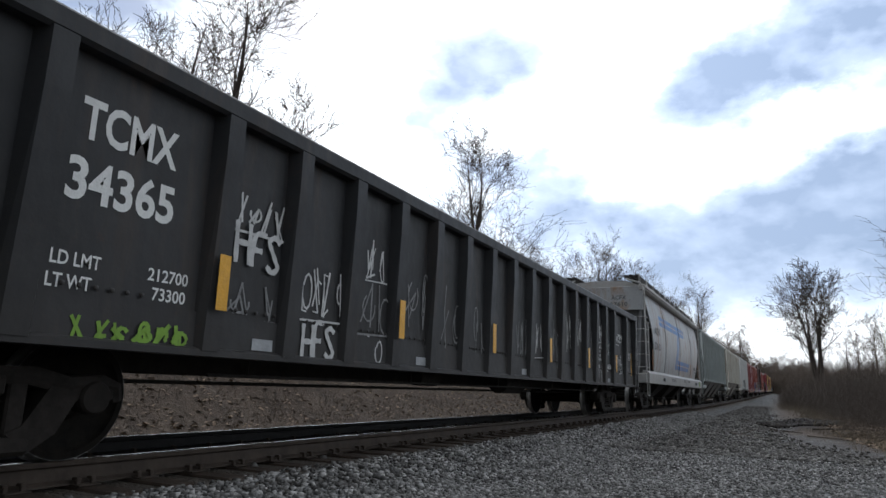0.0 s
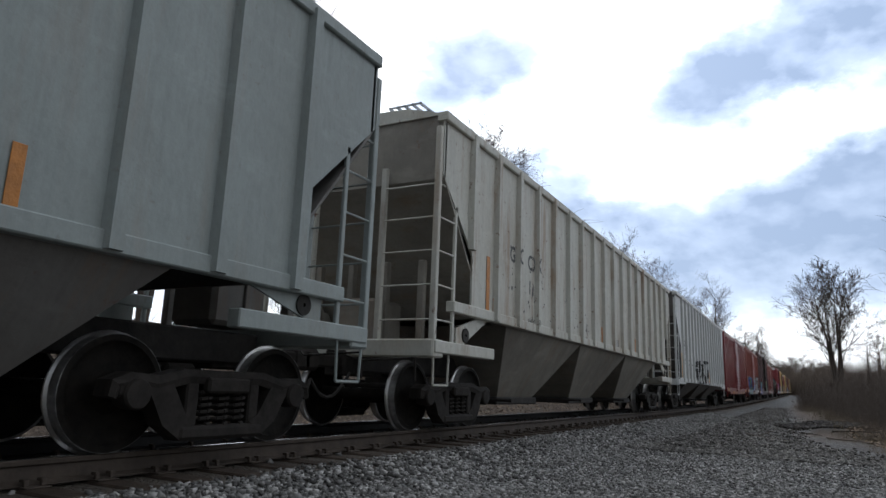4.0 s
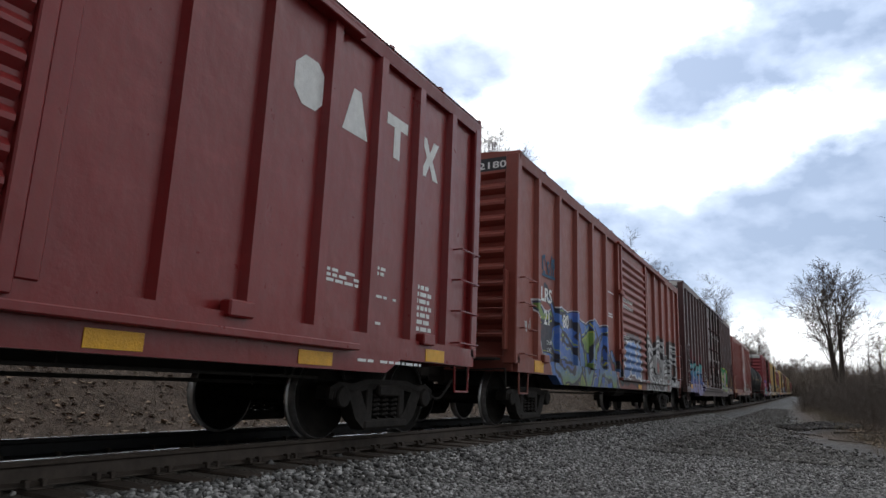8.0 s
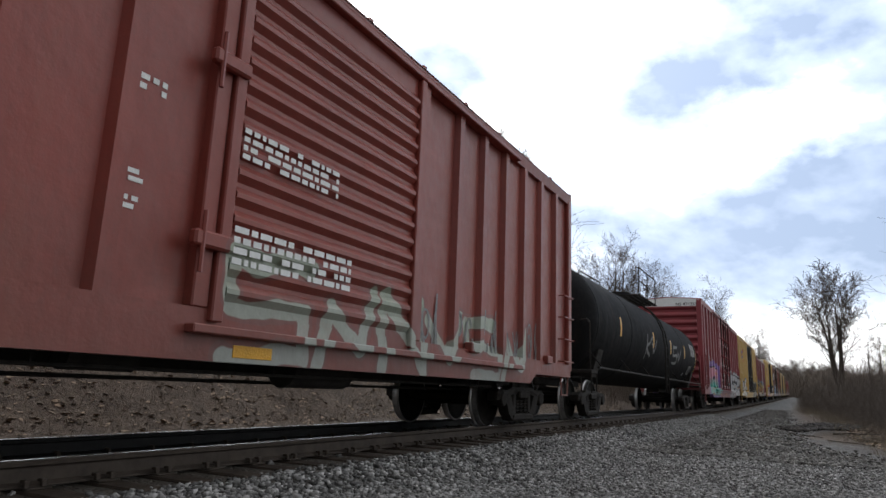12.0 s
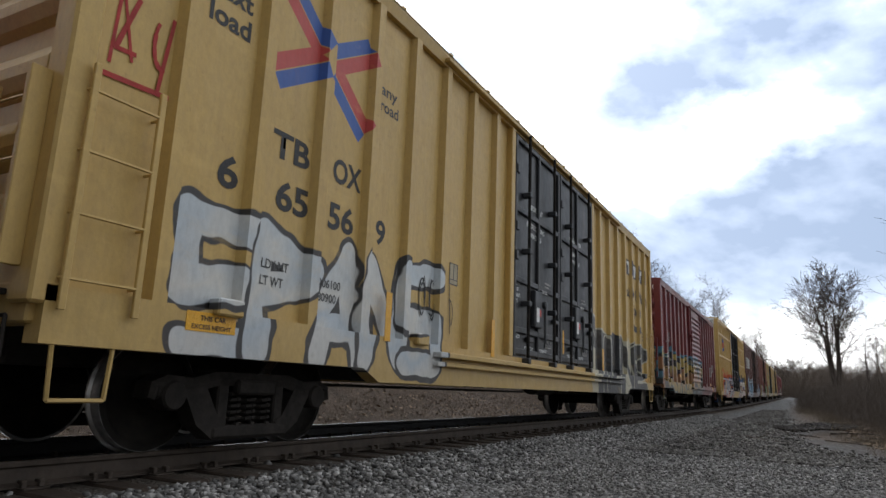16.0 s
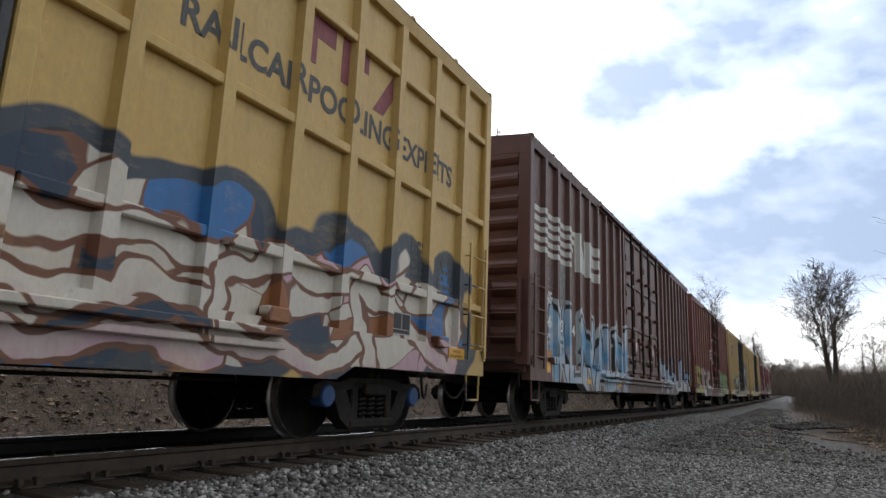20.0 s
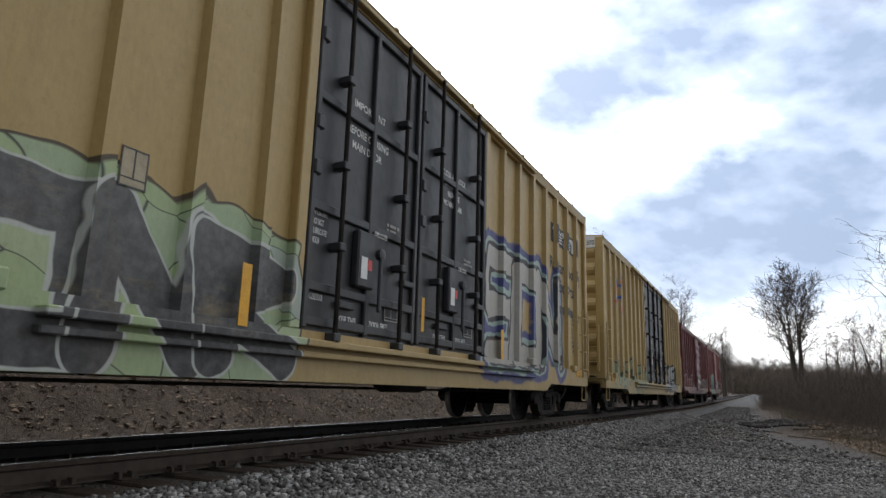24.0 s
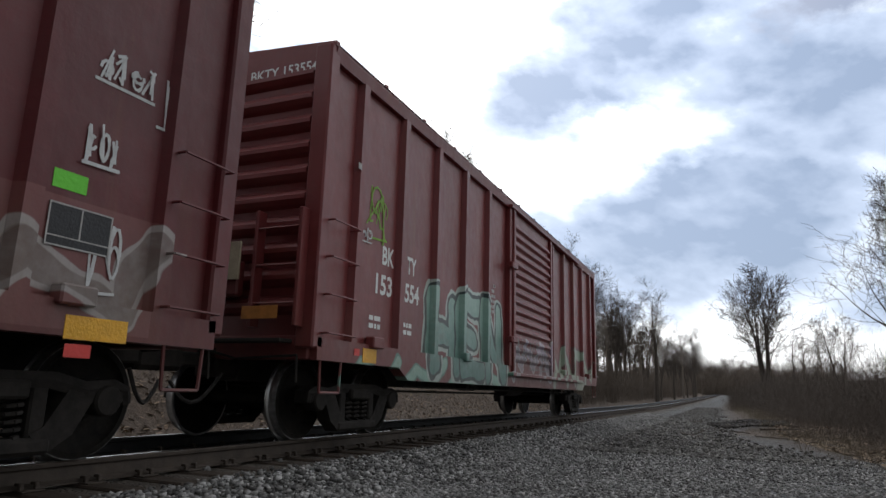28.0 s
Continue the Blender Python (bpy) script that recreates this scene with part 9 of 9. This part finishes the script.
def mark_dark_red(car):
    rect("touched_up_panel", 1.1, 2.5, 1.25, 2.45, 1.387, PATCH_GREY, car)
    rect("touched_up_panel", 10.5, 12.4, 1.2, 2.9, 1.387, PATCH_GREY, car)
    fifty_foot(car, [("BK", 1.3, 1.94, 0.34, 0.36), ("TY", 2.0, 1.96, 0.34, 0.28), ("152", 1.12, 1.56, 0.34, 0.5), ("810", 1.98, 1.58, 0.34, 0.46), ("LD LMT 153600", 1.1, 1.3, 0.1, 0.6), ("LT WT 61500", 1.1, 1.17, 0.1, 0.6)],
               ("BKTY 152810", 0.3, 0.98, 4.2, 0.18, WHITE), side_lots=False)
    placard(car, 13.85, 1.25, 0.42, 0.34, FADED_WHITE, BLACK, 1.39)
    rect("sticker", 13.87, 14.05, 1.75, 1.9, 1.389, GREEN_TAG, car)
    rect("yellow_panel", 13.85, 14.3, 0.9, 1.08, 1.474, AMBER, car)
    rect("yellow_panel", 12.95, 13.4, 1.15, 1.28, 1.474, ORANGE, car)
    small_lots(car, [(14.6, 1.2, 0.5, 0.5, 6), (14.2, 2.0, 0.2, 0.1, 2)], WHITE)
    small_lots(car, [(13.4, 0.92, 0.5, 0.08, 2)], WHITE, 1.476)
    rect("red_sticker", 13.3 + 0.75, 14.2, 0.88, 0.96, 1.475, REDDISH, car)
    part("tan_board", Shape().soft(-0.1, 0.5, -0.26, -0.24, 1.95, 2.35, 0.004), GALV, car)
    reflectors(car, [(3.4, 0.4, 1.3, 1.4)], AMBER, 1.474)
    scribble(car, 1.1, 1.8, 2.5, 2.85, SPRAY, 150, 1.389, 4)
    for i in range(4):
        scribble(car, 9.2, 9.8, 1.2 + 0.25 * i, 1.4 + 0.25 * i, SPRAY_FADED, 160 + i, 1.514, 3)
    for y in (13.0, 14.1, 14.7):
        scribble(car, y - 0.1, y + 0.4, 1.5, 2.5, SPRAY_FADED, int(y * 10), 1.389, 2, 0.05)


def mark_striped(car):
    say(car, [("NS", 0.98, 2.22, 0.32, 0.38), ("46", 0.93, 1.76, 0.32, 0.42), ("93", 1.72, 1.74, 0.32, 0.36), ("34", 2.44, 1.72, 0.32, 0.45), ("LD LMT", 0.92, 1.56, 0.11, 0.4), ("LT WT", 0.92, 1.42, 0.11, 0.33),
              ("202050", 1.68, 1.56, 0.11, 0.42), ("83950", 1.75, 1.42, 0.11, 0.34)], WHITE)
    rect("touched_up_panel", 1.72, 2.25, 2.25, 3.1, 1.388, SPRAY_FADED, car)
    rect("height_sign", 0.92, 1.36, 1.15, 1.32, 1.388, ORANGE, car)
    rect("yellow_panel", 0.85, 1.05, 0.9, 1.08, 1.474, AMBER, car)
    reflectors(car, [(3.5, 0.3, 0.75, 0.85), (6.3, 0.4, 0.75, 0.85)], AMBER, 1.474)
    part("end_board", Shape().soft(-0.2, 0.42, -0.26, -0.24, 1.6, 2.05, 0.004), GALV, car)
    for i, (a, z) in enumerate(((0.1, 4.2), (0.0, 3.7), (0.0, 3.2))):
        s = Shape()
        for j in range(3):
            s.box(a, a + 0.5, -0.103, -0.1, z + 0.08 * j, z + 0.08 * j + 0.04)
        part("small_writing", s, FADED_WHITE, car)
    for i, (a, b, c, d) in enumerate(((0.3, 0.7, 2.6, 3.0), (1.0, 1.5, 2.55, 2.95), (0.25, 0.6, 2.1, 2.4), (0.2, 0.6, 1.3, 1.9))):
        scribble(car, a, b, c, d, SPRAY_FADED, 170 + i, 1.389, 2, 0.015)
    small_lots(car, [(8.2, 3.5, 0.7, 0.22, 3), (10.6, 3.5, 0.7, 0.22, 3), (8.5, 2.1, 0.3, 0.3, 3)], FADED_WHITE, 1.44)


def mark_rusty(car):
    rect("touched_up_panel", 3.3, 4.05, 2.5, 2.85, 1.387, PATCH_GREY, car)
    placard(car, 4.3, 2.05, 0.26, 0.3, FADED_WHITE, PATCH_GREY, 1.388)
    for y, z in ((5.85, 2.85), (5.9, 2.6), (6.3, 2.9), (6.3, 2.7), (6.3, 2.5)):
        rect("paint_patch", y, y + 0.2, z, z + 0.12, 1.389 if y < 6.2 else 1.473, WHITE, car)
    say(car, [("CLOSE AND LOCK", 8.5, 2.75, 0.1, 0.75), ("BOTH DOORS BEFORE", 8.5, 2.63, 0.1, 0.75), ("MOVING CAR", 8.6, 2.51, 0.1, 0.5)], FADED_WHITE, 1.44)
    rect("reflector", 3.6, 3.72, 1.45, 2.0, 1.39, ORANGE, car)
    rect("reflector", 5.7, 5.8, 1.4, 1.8, 1.39, ORANGE, car)
    rect("reflector", 10.9, 11.02, 1.35, 1.85, 1.39, ORANGE, car)
    placard(car, 14.5, 1.35, 0.42, 0.28, FADED_WHITE, BLACK, 1.39)
    rect("sticker", 15.4, 15.8, 0.88, 1.05, 1.474, ORANGE, car)
    small_lots(car, [(6.9, 1.6, 0.6, 0.2, 2), (15.3, 4.3, 0.5, 0.25, 3)], FADED_WHITE, 1.44)
    for i, (a, b, c, d) in enumerate(((5.0, 5.6, 2.1, 2.5), (0.5, 1.6, 2.0, 2.6), (13.5, 14.8, 1.7, 2.1))):
        scribble(car, a, b, c, d, SPRAY_FADED, 180 + i, 1.389, 3, 0.02)


def mark_maroon(car):
    rect("touched_up_panel", 1.98, 2.78, 1.98, 2.8, 1.387, PATCH_GREY, car)
    rect("touched_up_panel", 2.9, 3.78, 1.75, 2.8, 1.387, PATCH_GREY, car)
    fifty_foot(car, [("BK", 2.43, 2.32, 0.34, 0.33), ("TY", 3.12, 2.33, 0.34, 0.29), ("150", 2.25, 1.81, 0.36, 0.5), ("709", 3.06, 1.8, 0.36, 0.48), ("LD LMT", 2.28, 1.53, 0.12, 0.41), ("LT WT", 2.27, 1.37, 0.12, 0.36),
                     ("158400", 3.08, 1.53, 0.12, 0.43), ("61600", 3.07, 1.38, 0.12, 0.3)], ("BKTY 150709", 0.3, 0.98, 4.2, 0.18, WHITE), side_lots=False)
    placard(car, 4.54, 2.26, 0.3, 0.26, FADED_WHITE, PATCH_GREY, 1.388)
    rect("sticker", 15.52, 15.78, 1.85, 1.98, 1.389, GREEN_TAG, car)
    placard(car, 15.52, 1.45, 0.5, 0.3, FADED_WHITE, BLACK, 1.389)
    rect("yellow_panel", 15.7, 16.2, 0.84, 1.0, 1.474, AMBER, car)
    rect("red_sticker", 15.72, 15.92, 0.72, 0.81, 1.474, REDDISH, car)
    rect("reflector", 1.75, 2.05, 0.92, 1.08, 1.474, AMBER, car)
    rect("red_sticker", 2.7, 2.82, 0.8, 0.87, 1.474, REDDISH, car)
    rect("white_sticker", 6.5, 6.65, 1.85, 2.2, 1.389, WHITE, car)
    for i, (a, b, c, d, n) in enumerate([(3.95, 4.5, 1.25, 1.83, 3), (4.55, 5.1, 1.25, 1.7, 2), (5.2, 6.2, 1.05, 1.5, 4), (5.46, 6.2, 1.9, 2.25, 4), (6.2, 6.7, 0.85, 1.25, 4), (15.72, 16.25, 2.75, 3.0, 4), (16.3, 16.6, 2.6, 3.0, 2),
                                         (15.7, 16.0, 2.1, 2.4, 3), (14.2, 15.2, 1.0, 1.4, 3), (15.85, 16.1, 1.2, 1.7, 2), (13.0, 14.0, 0.9, 1.5, 3), (7.6, 9.0, 2.3, 2.9, 4)]):
        scribble(car, a, b, c, d, SPRAY, 190 + i, 1.389 if a != 7.6 else 1.514, n, 0.024)
    scribble(car, 3.95, 5.0, 0.74, 0.92, SPRAY_BLUE, 210, 1.476, 8, 0.03)


def mark_last(car):
    fifty_foot(car, [("BK", 1.46, 2.18, 0.34, 0.34), ("TY", 2.2, 2.18, 0.34, 0.29), ("153", 1.27, 1.78, 0.36, 0.5), ("554", 2.15, 1.78, 0.36, 0.46)], ("BKTY 153554", 0.3, 0.98, 4.2, 0.18, WHITE))
    part("tan_board", Shape().soft(-0.05, 0.55, -0.28, -0.25, 1.72, 2.15, 0.004), TAN, car)
    rect("yellow_panel", 0.95, 1.28, 0.88, 1.05, 1.476, AMBER, car)
    rect("red_sticker", 0.75, 0.87, 0.95, 1.03, 1.476, REDDISH, car)
    rect("sticker", 0.62, 0.7, 3.2, 3.28, 1.474, FADED_WHITE, car)
    part("end_reflector", Shape().soft(0.62, 1.1, -0.25, -0.24, 1.28, 1.42, 0.003), ORANGE, car)
    for i in range(3):
        scribble(car, 0.98 + 0.18 * i, 1.45 + 0.1 * i, 2.6 - 0.1 * i, 3.3 - 0.1 * i, SPRAY_LIME, 220 + i, 1.389, 1, 0.03)
    scribble(car, 0.9, 1.15, 2.38, 2.55, SPRAY, 230, 1.389, 2)
    small_lots(car, [(5.7, 2.0, 0.3, 0.6, 6)], FADED_WHITE)
    for i in range(3):
        scribble(car, 7.0 + i * 0.9, 7.7 + i * 0.9, 1.1, 1.7, SPRAY_FADED, 240 + i, 1.514, 3)


mark_gondola(first_gondola())
mark_bowed(bowed_hopper())
mark_green(green_hopper())
mark_cream(cream_hopper())
mark_white(white_hopper())
mark_glossy(glossy_red_boxcar())
mark_orange(orange_red_boxcar())
mark_brown(brown_boxcar())
mark_brick(plain_red_boxcar())
mark_tank(black_tank())
mark_crimson(crimson_boxcar())
mark_yellow(yellow_boxcar("a", "yellow boxcar with black plug doors and white graffiti", 208.6, 18.85, [
    dict(box=(0.8, 4.8, 0.65, 2.05), word="SPANS", mottle=1.8, fill=[(0.62, 0.61, 0.58), (0.46, 0.52, 0.57), (0.64, 0.62, 0.57), (0.5, 0.55, 0.58)], outline=(0.035, 0.034, 0.035), seed=51, fat=0.14, line=0.045, swell=1.25),
    dict(box=(12.0, 17.8, 0.45, 2.05), word="TUNE", fill=[(0.02, 0.022, 0.026), (0.035, 0.036, 0.038), (0.075, 0.07, 0.06)], outline=(0.5, 0.48, 0.38), seed=52, fat=0.22, line=0.03, swell=1.25, bend=0.2, spikes=[(12.3, 2.0, 11.6, 2.5), (17.2, 1.4, 17.5, 2.05)],
         flood=dict(box=(12.0, 17.5, 0.3, 2.1), slant=-0.35, scallop=0.15, heave=0.4, shard=1.2, pen=0.0, palette=[(0.52, 0.47, 0.33), (0.02, 0.022, 0.026), (0.55, 0.5, 0.36)]))], nose=0.22, first=0.6, pitch=0.855, em=(1.6, 3.35, 1.5, 1.0)), L=18.85, tb=(1.66, 2.6, 0.52), ox=(2.55, 2.62, 0.5), digits=[("6", 1.05, 2.14, 0.24), ("65", 1.75, 2.12, 0.46), ("56", 2.52, 2.12, 0.44), ("9", 3.38, 2.14, 0.2)], nxt=(0.76, 3.5), road=(3.32, 3.72), back=(15.6, 3.12), number="TBOX 665569", doors=(7.3, 12.0), slogan="words")
mark_dark_red(dark_red_boxcar())
mark_yellow(yellow_boxcar("b", "yellow boxcar with gridded ribs, black doors and a mural", 246.9, 19.85, [
    dict(box=(2.5, 8.0, 0.55, 1.9), word="MANEK", fill=[(0.33, 0.34, 0.37), (0.48, 0.48, 0.5), (0.28, 0.28, 0.32)], outline=(0.05, 0.025, 0.09), bend=0.5, seed=54, fat=0.15, line=0.05, swell=1.25,
         spikes=[(2.9, 1.7, 2.5, 2.1), (3.3, 1.8, 3.3, 2.15), (4.4, 1.7, 4.6, 2.1), (5.6, 1.7, 5.4, 2.05), (7.0, 1.6, 7.3, 2.0)],
         halo=(0.58, 0.1, 0.03), spread=0.24),
    dict(box=(12.7, 18.9, 0.6, 1.75), word="SoN", fill=[(0.55, 0.36, 0.4), (0.6, 0.55, 0.47), (0.62, 0.58, 0.51), (0.6, 0.55, 0.47)], outline=(0.16, 0.06, 0.03), seed=55, fat=0.1, line=0.04, swell=1.1, bend=0.6, mottle=1.6,
         flood=dict(box=(12.4, 19.5, 0.3, 2.25), scallop=0.75, puff=1.15, heave=0.7, shard=1.5, shear=-0.4, pen=0.03, line=(0.16, 0.06, 0.03), rim=(0.012, 0.035, 0.065), rim_wide=0.3,
                    palette=[(0.58, 0.53, 0.45), (0.012, 0.035, 0.07), (0.52, 0.33, 0.38), (0.6, 0.56, 0.49), (0.02, 0.14, 0.36), (0.28, 0.1, 0.03), (0.6, 0.55, 0.47), (0.014, 0.012, 0.014)]))],
    girts=(1.7, 3.0, 4.3), nose=-0.55, door_at=(7.85, 12.9), first=0.55, pitch=0.88, em=(2.7, 3.22, 1.18, 0.96), back=(0.78, 0.89)), L=19.85, tb=(1.62, 2.58, 0.5), ox=(2.45, 2.58, 0.56), digits=[("66", 1.58, 2.12, 0.5), ("46", 2.46, 2.12, 0.54), ("22", 3.4, 2.12, 0.48)], nxt=(1.62, 3.5), road=(4.3, 3.62), back=(14.1, 3.3), number="TBOX 664622", doors=(7.85, 12.9), slogan="capitals")
mark_striped(striped_boxcar())
mark_rusty(rusty_boxcar())
mark_yellow(yellow_boxcar("c", "yellow boxcar with black plug doors and grey-green graffiti", 307.75, 19.0, [
    dict(box=(3.0, 7.1, 0.5, 2.0), word="SONR", fill=[(0.025, 0.027, 0.03), (0.05, 0.052, 0.055), (0.09, 0.09, 0.088)], outline=(0.5, 0.52, 0.48), seed=57, fat=0.2, line=0.02, swell=1.25, bend=0.2,
         flood=dict(box=(2.9, 7.5, 0.3, 2.2), scallop=0.3, puff=1.6, heave=0.6, shard=1.6, pen=0.0, rim=(0.06, 0.045, 0.03), rim_wide=0.035,
                    palette=[(0.36, 0.45, 0.24), (0.4, 0.47, 0.28), (0.34, 0.43, 0.26), (0.36, 0.42, 0.36)])),
    dict(box=(12.2, 16.6, 1.0, 3.1), word="SON", fill=[(0.38, 0.36, 0.32), (0.42, 0.4, 0.36)], outline=(0.03, 0.03, 0.04), second=(0.3, 0.4, 0.36), halo=(0.02, 0.04, 0.2), seed=58, fat=0.2, line=0.06, swell=1.2)], tone=(0.43, 0.3, 0.115), first=0.88, pitch=0.835, em=(1.93, 3.4, 1.35, 0.95)), L=19.0, tb=(1.9, 2.64, 0.5), ox=(2.7, 2.64, 0.55), digits=[("6", 1.34, 2.08, 0.24), ("66", 1.88, 2.08, 0.5), ("78", 2.75, 2.1, 0.42), ("8", 3.58, 2.12, 0.2)], nxt=(1.0, 3.55), road=(3.6, 3.68), back=(16.0, 3.12), number="TBOX 666788", doors=(7.3, 12.0), slogan="words")
mark_yellow(yellow_boxcar("d", "yellow boxcar with black plug doors and faded green tags", 328.97, 18.95, [
    dict(box=(1.4, 7.3, 0.55, 1.85), word="~A*NK~", fill=[(0.34, 0.34, 0.2), (0.2, 0.27, 0.15), (0.4, 0.33, 0.18)], outline=(0.09, 0.11, 0.08), seed=60, fat=0.1, line=0.04, swell=1.1),
    dict(box=(12.4, 16.4, 0.75, 1.95), word="SRESM", fill=[(0.36, 0.39, 0.4), (0.44, 0.45, 0.42)], outline=(0.03, 0.033, 0.035), inline=(0.12, 0.14, 0.15), seed=61, fat=0.14, line=0.08, swell=1.2, spikes=[(15.6, 1.2, 17.0, 1.0), (15.4, 1.6, 16.2, 2.2)])], tone=(0.43, 0.3, 0.115), door_at=(7.25, 12.2), first=0.93, pitch=0.85, em=(1.78, 3.25, 1.5, 1.2), back=(0.53, 0.885)), L=18.95, tb=(1.87, 2.5, 0.46), ox=(2.73, 2.52, 0.46), digits=[("6", 1.1, 2.08, 0.24), ("71", 1.87, 2.08, 0.42), ("37", 2.73, 2.1, 0.44), ("0", 3.62, 2.12, 0.2)], nxt=(0.92, 3.7), road=(3.55, 3.78), back=(15.4, 3.16), number="TBOX 671370", doors=(7.25, 12.2), slogan="words")
mark_maroon(maroon_boxcar())
mark_last(last_boxcar())


# one wagon's roller bearings have blue caps
BLUE_CAP = GEAR["bearing"].copy()
BLUE_CAP.materials.clear()
BLUE_CAP.materials.append(plain("blue_cap_paint", (0.03, 0.09, 0.24), 0.6, 0, 0.3))
for truck_part in [o for car, front, length in CARS if front == 246.9 for o in car.children if o.name.startswith("truck")]:
    for o in truck_part.children:
        if o.name.startswith("bearing"):
            o.data = BLUE_CAP
            tagged(o, "blue-painted bearing cap")


# ---- what moves ----
def run(t):
    """Metres that the train has gone after t seconds."""
    return 12.8033 * t + 0.004543 * t * t


def motions():
    for car, front, length in CARS:
        rows = []
        for i in range(29):
            y = front - run(i)
            a, b = grade(y + 1.8), grade(y + length - 1.8)
            rows.append((float(i), pose(0, y, 0.03 + a - (b - a) / (length - 3.6) * 1.8, math.degrees(math.atan2(b - a, length - 3.6)))))
        walk(car, rows)
    # the wheels turn on their axles, a step for each thirtieth of a second
    done = {}
    for w, d in WHEELSETS:
        if d not in done:
            walk(w, [(i / FPS, pose(0, d, WHEEL_R, math.degrees(run(i / FPS) / WHEEL_R) % 360)) for i in range(28 * FPS + 1)])
            done[d] = w.animation_data
        else:
            w.rotation_mode = "QUATERNION"
            keys = w.animation_data_create()
            keys.action = done[d].action
            keys.action_slot = done[d].action_slot
    walk(CLOUDS, [(float(t), pose(-4.9 * t, -1.0 * t, 0)) for t in (0, 14, 28)])


motions()
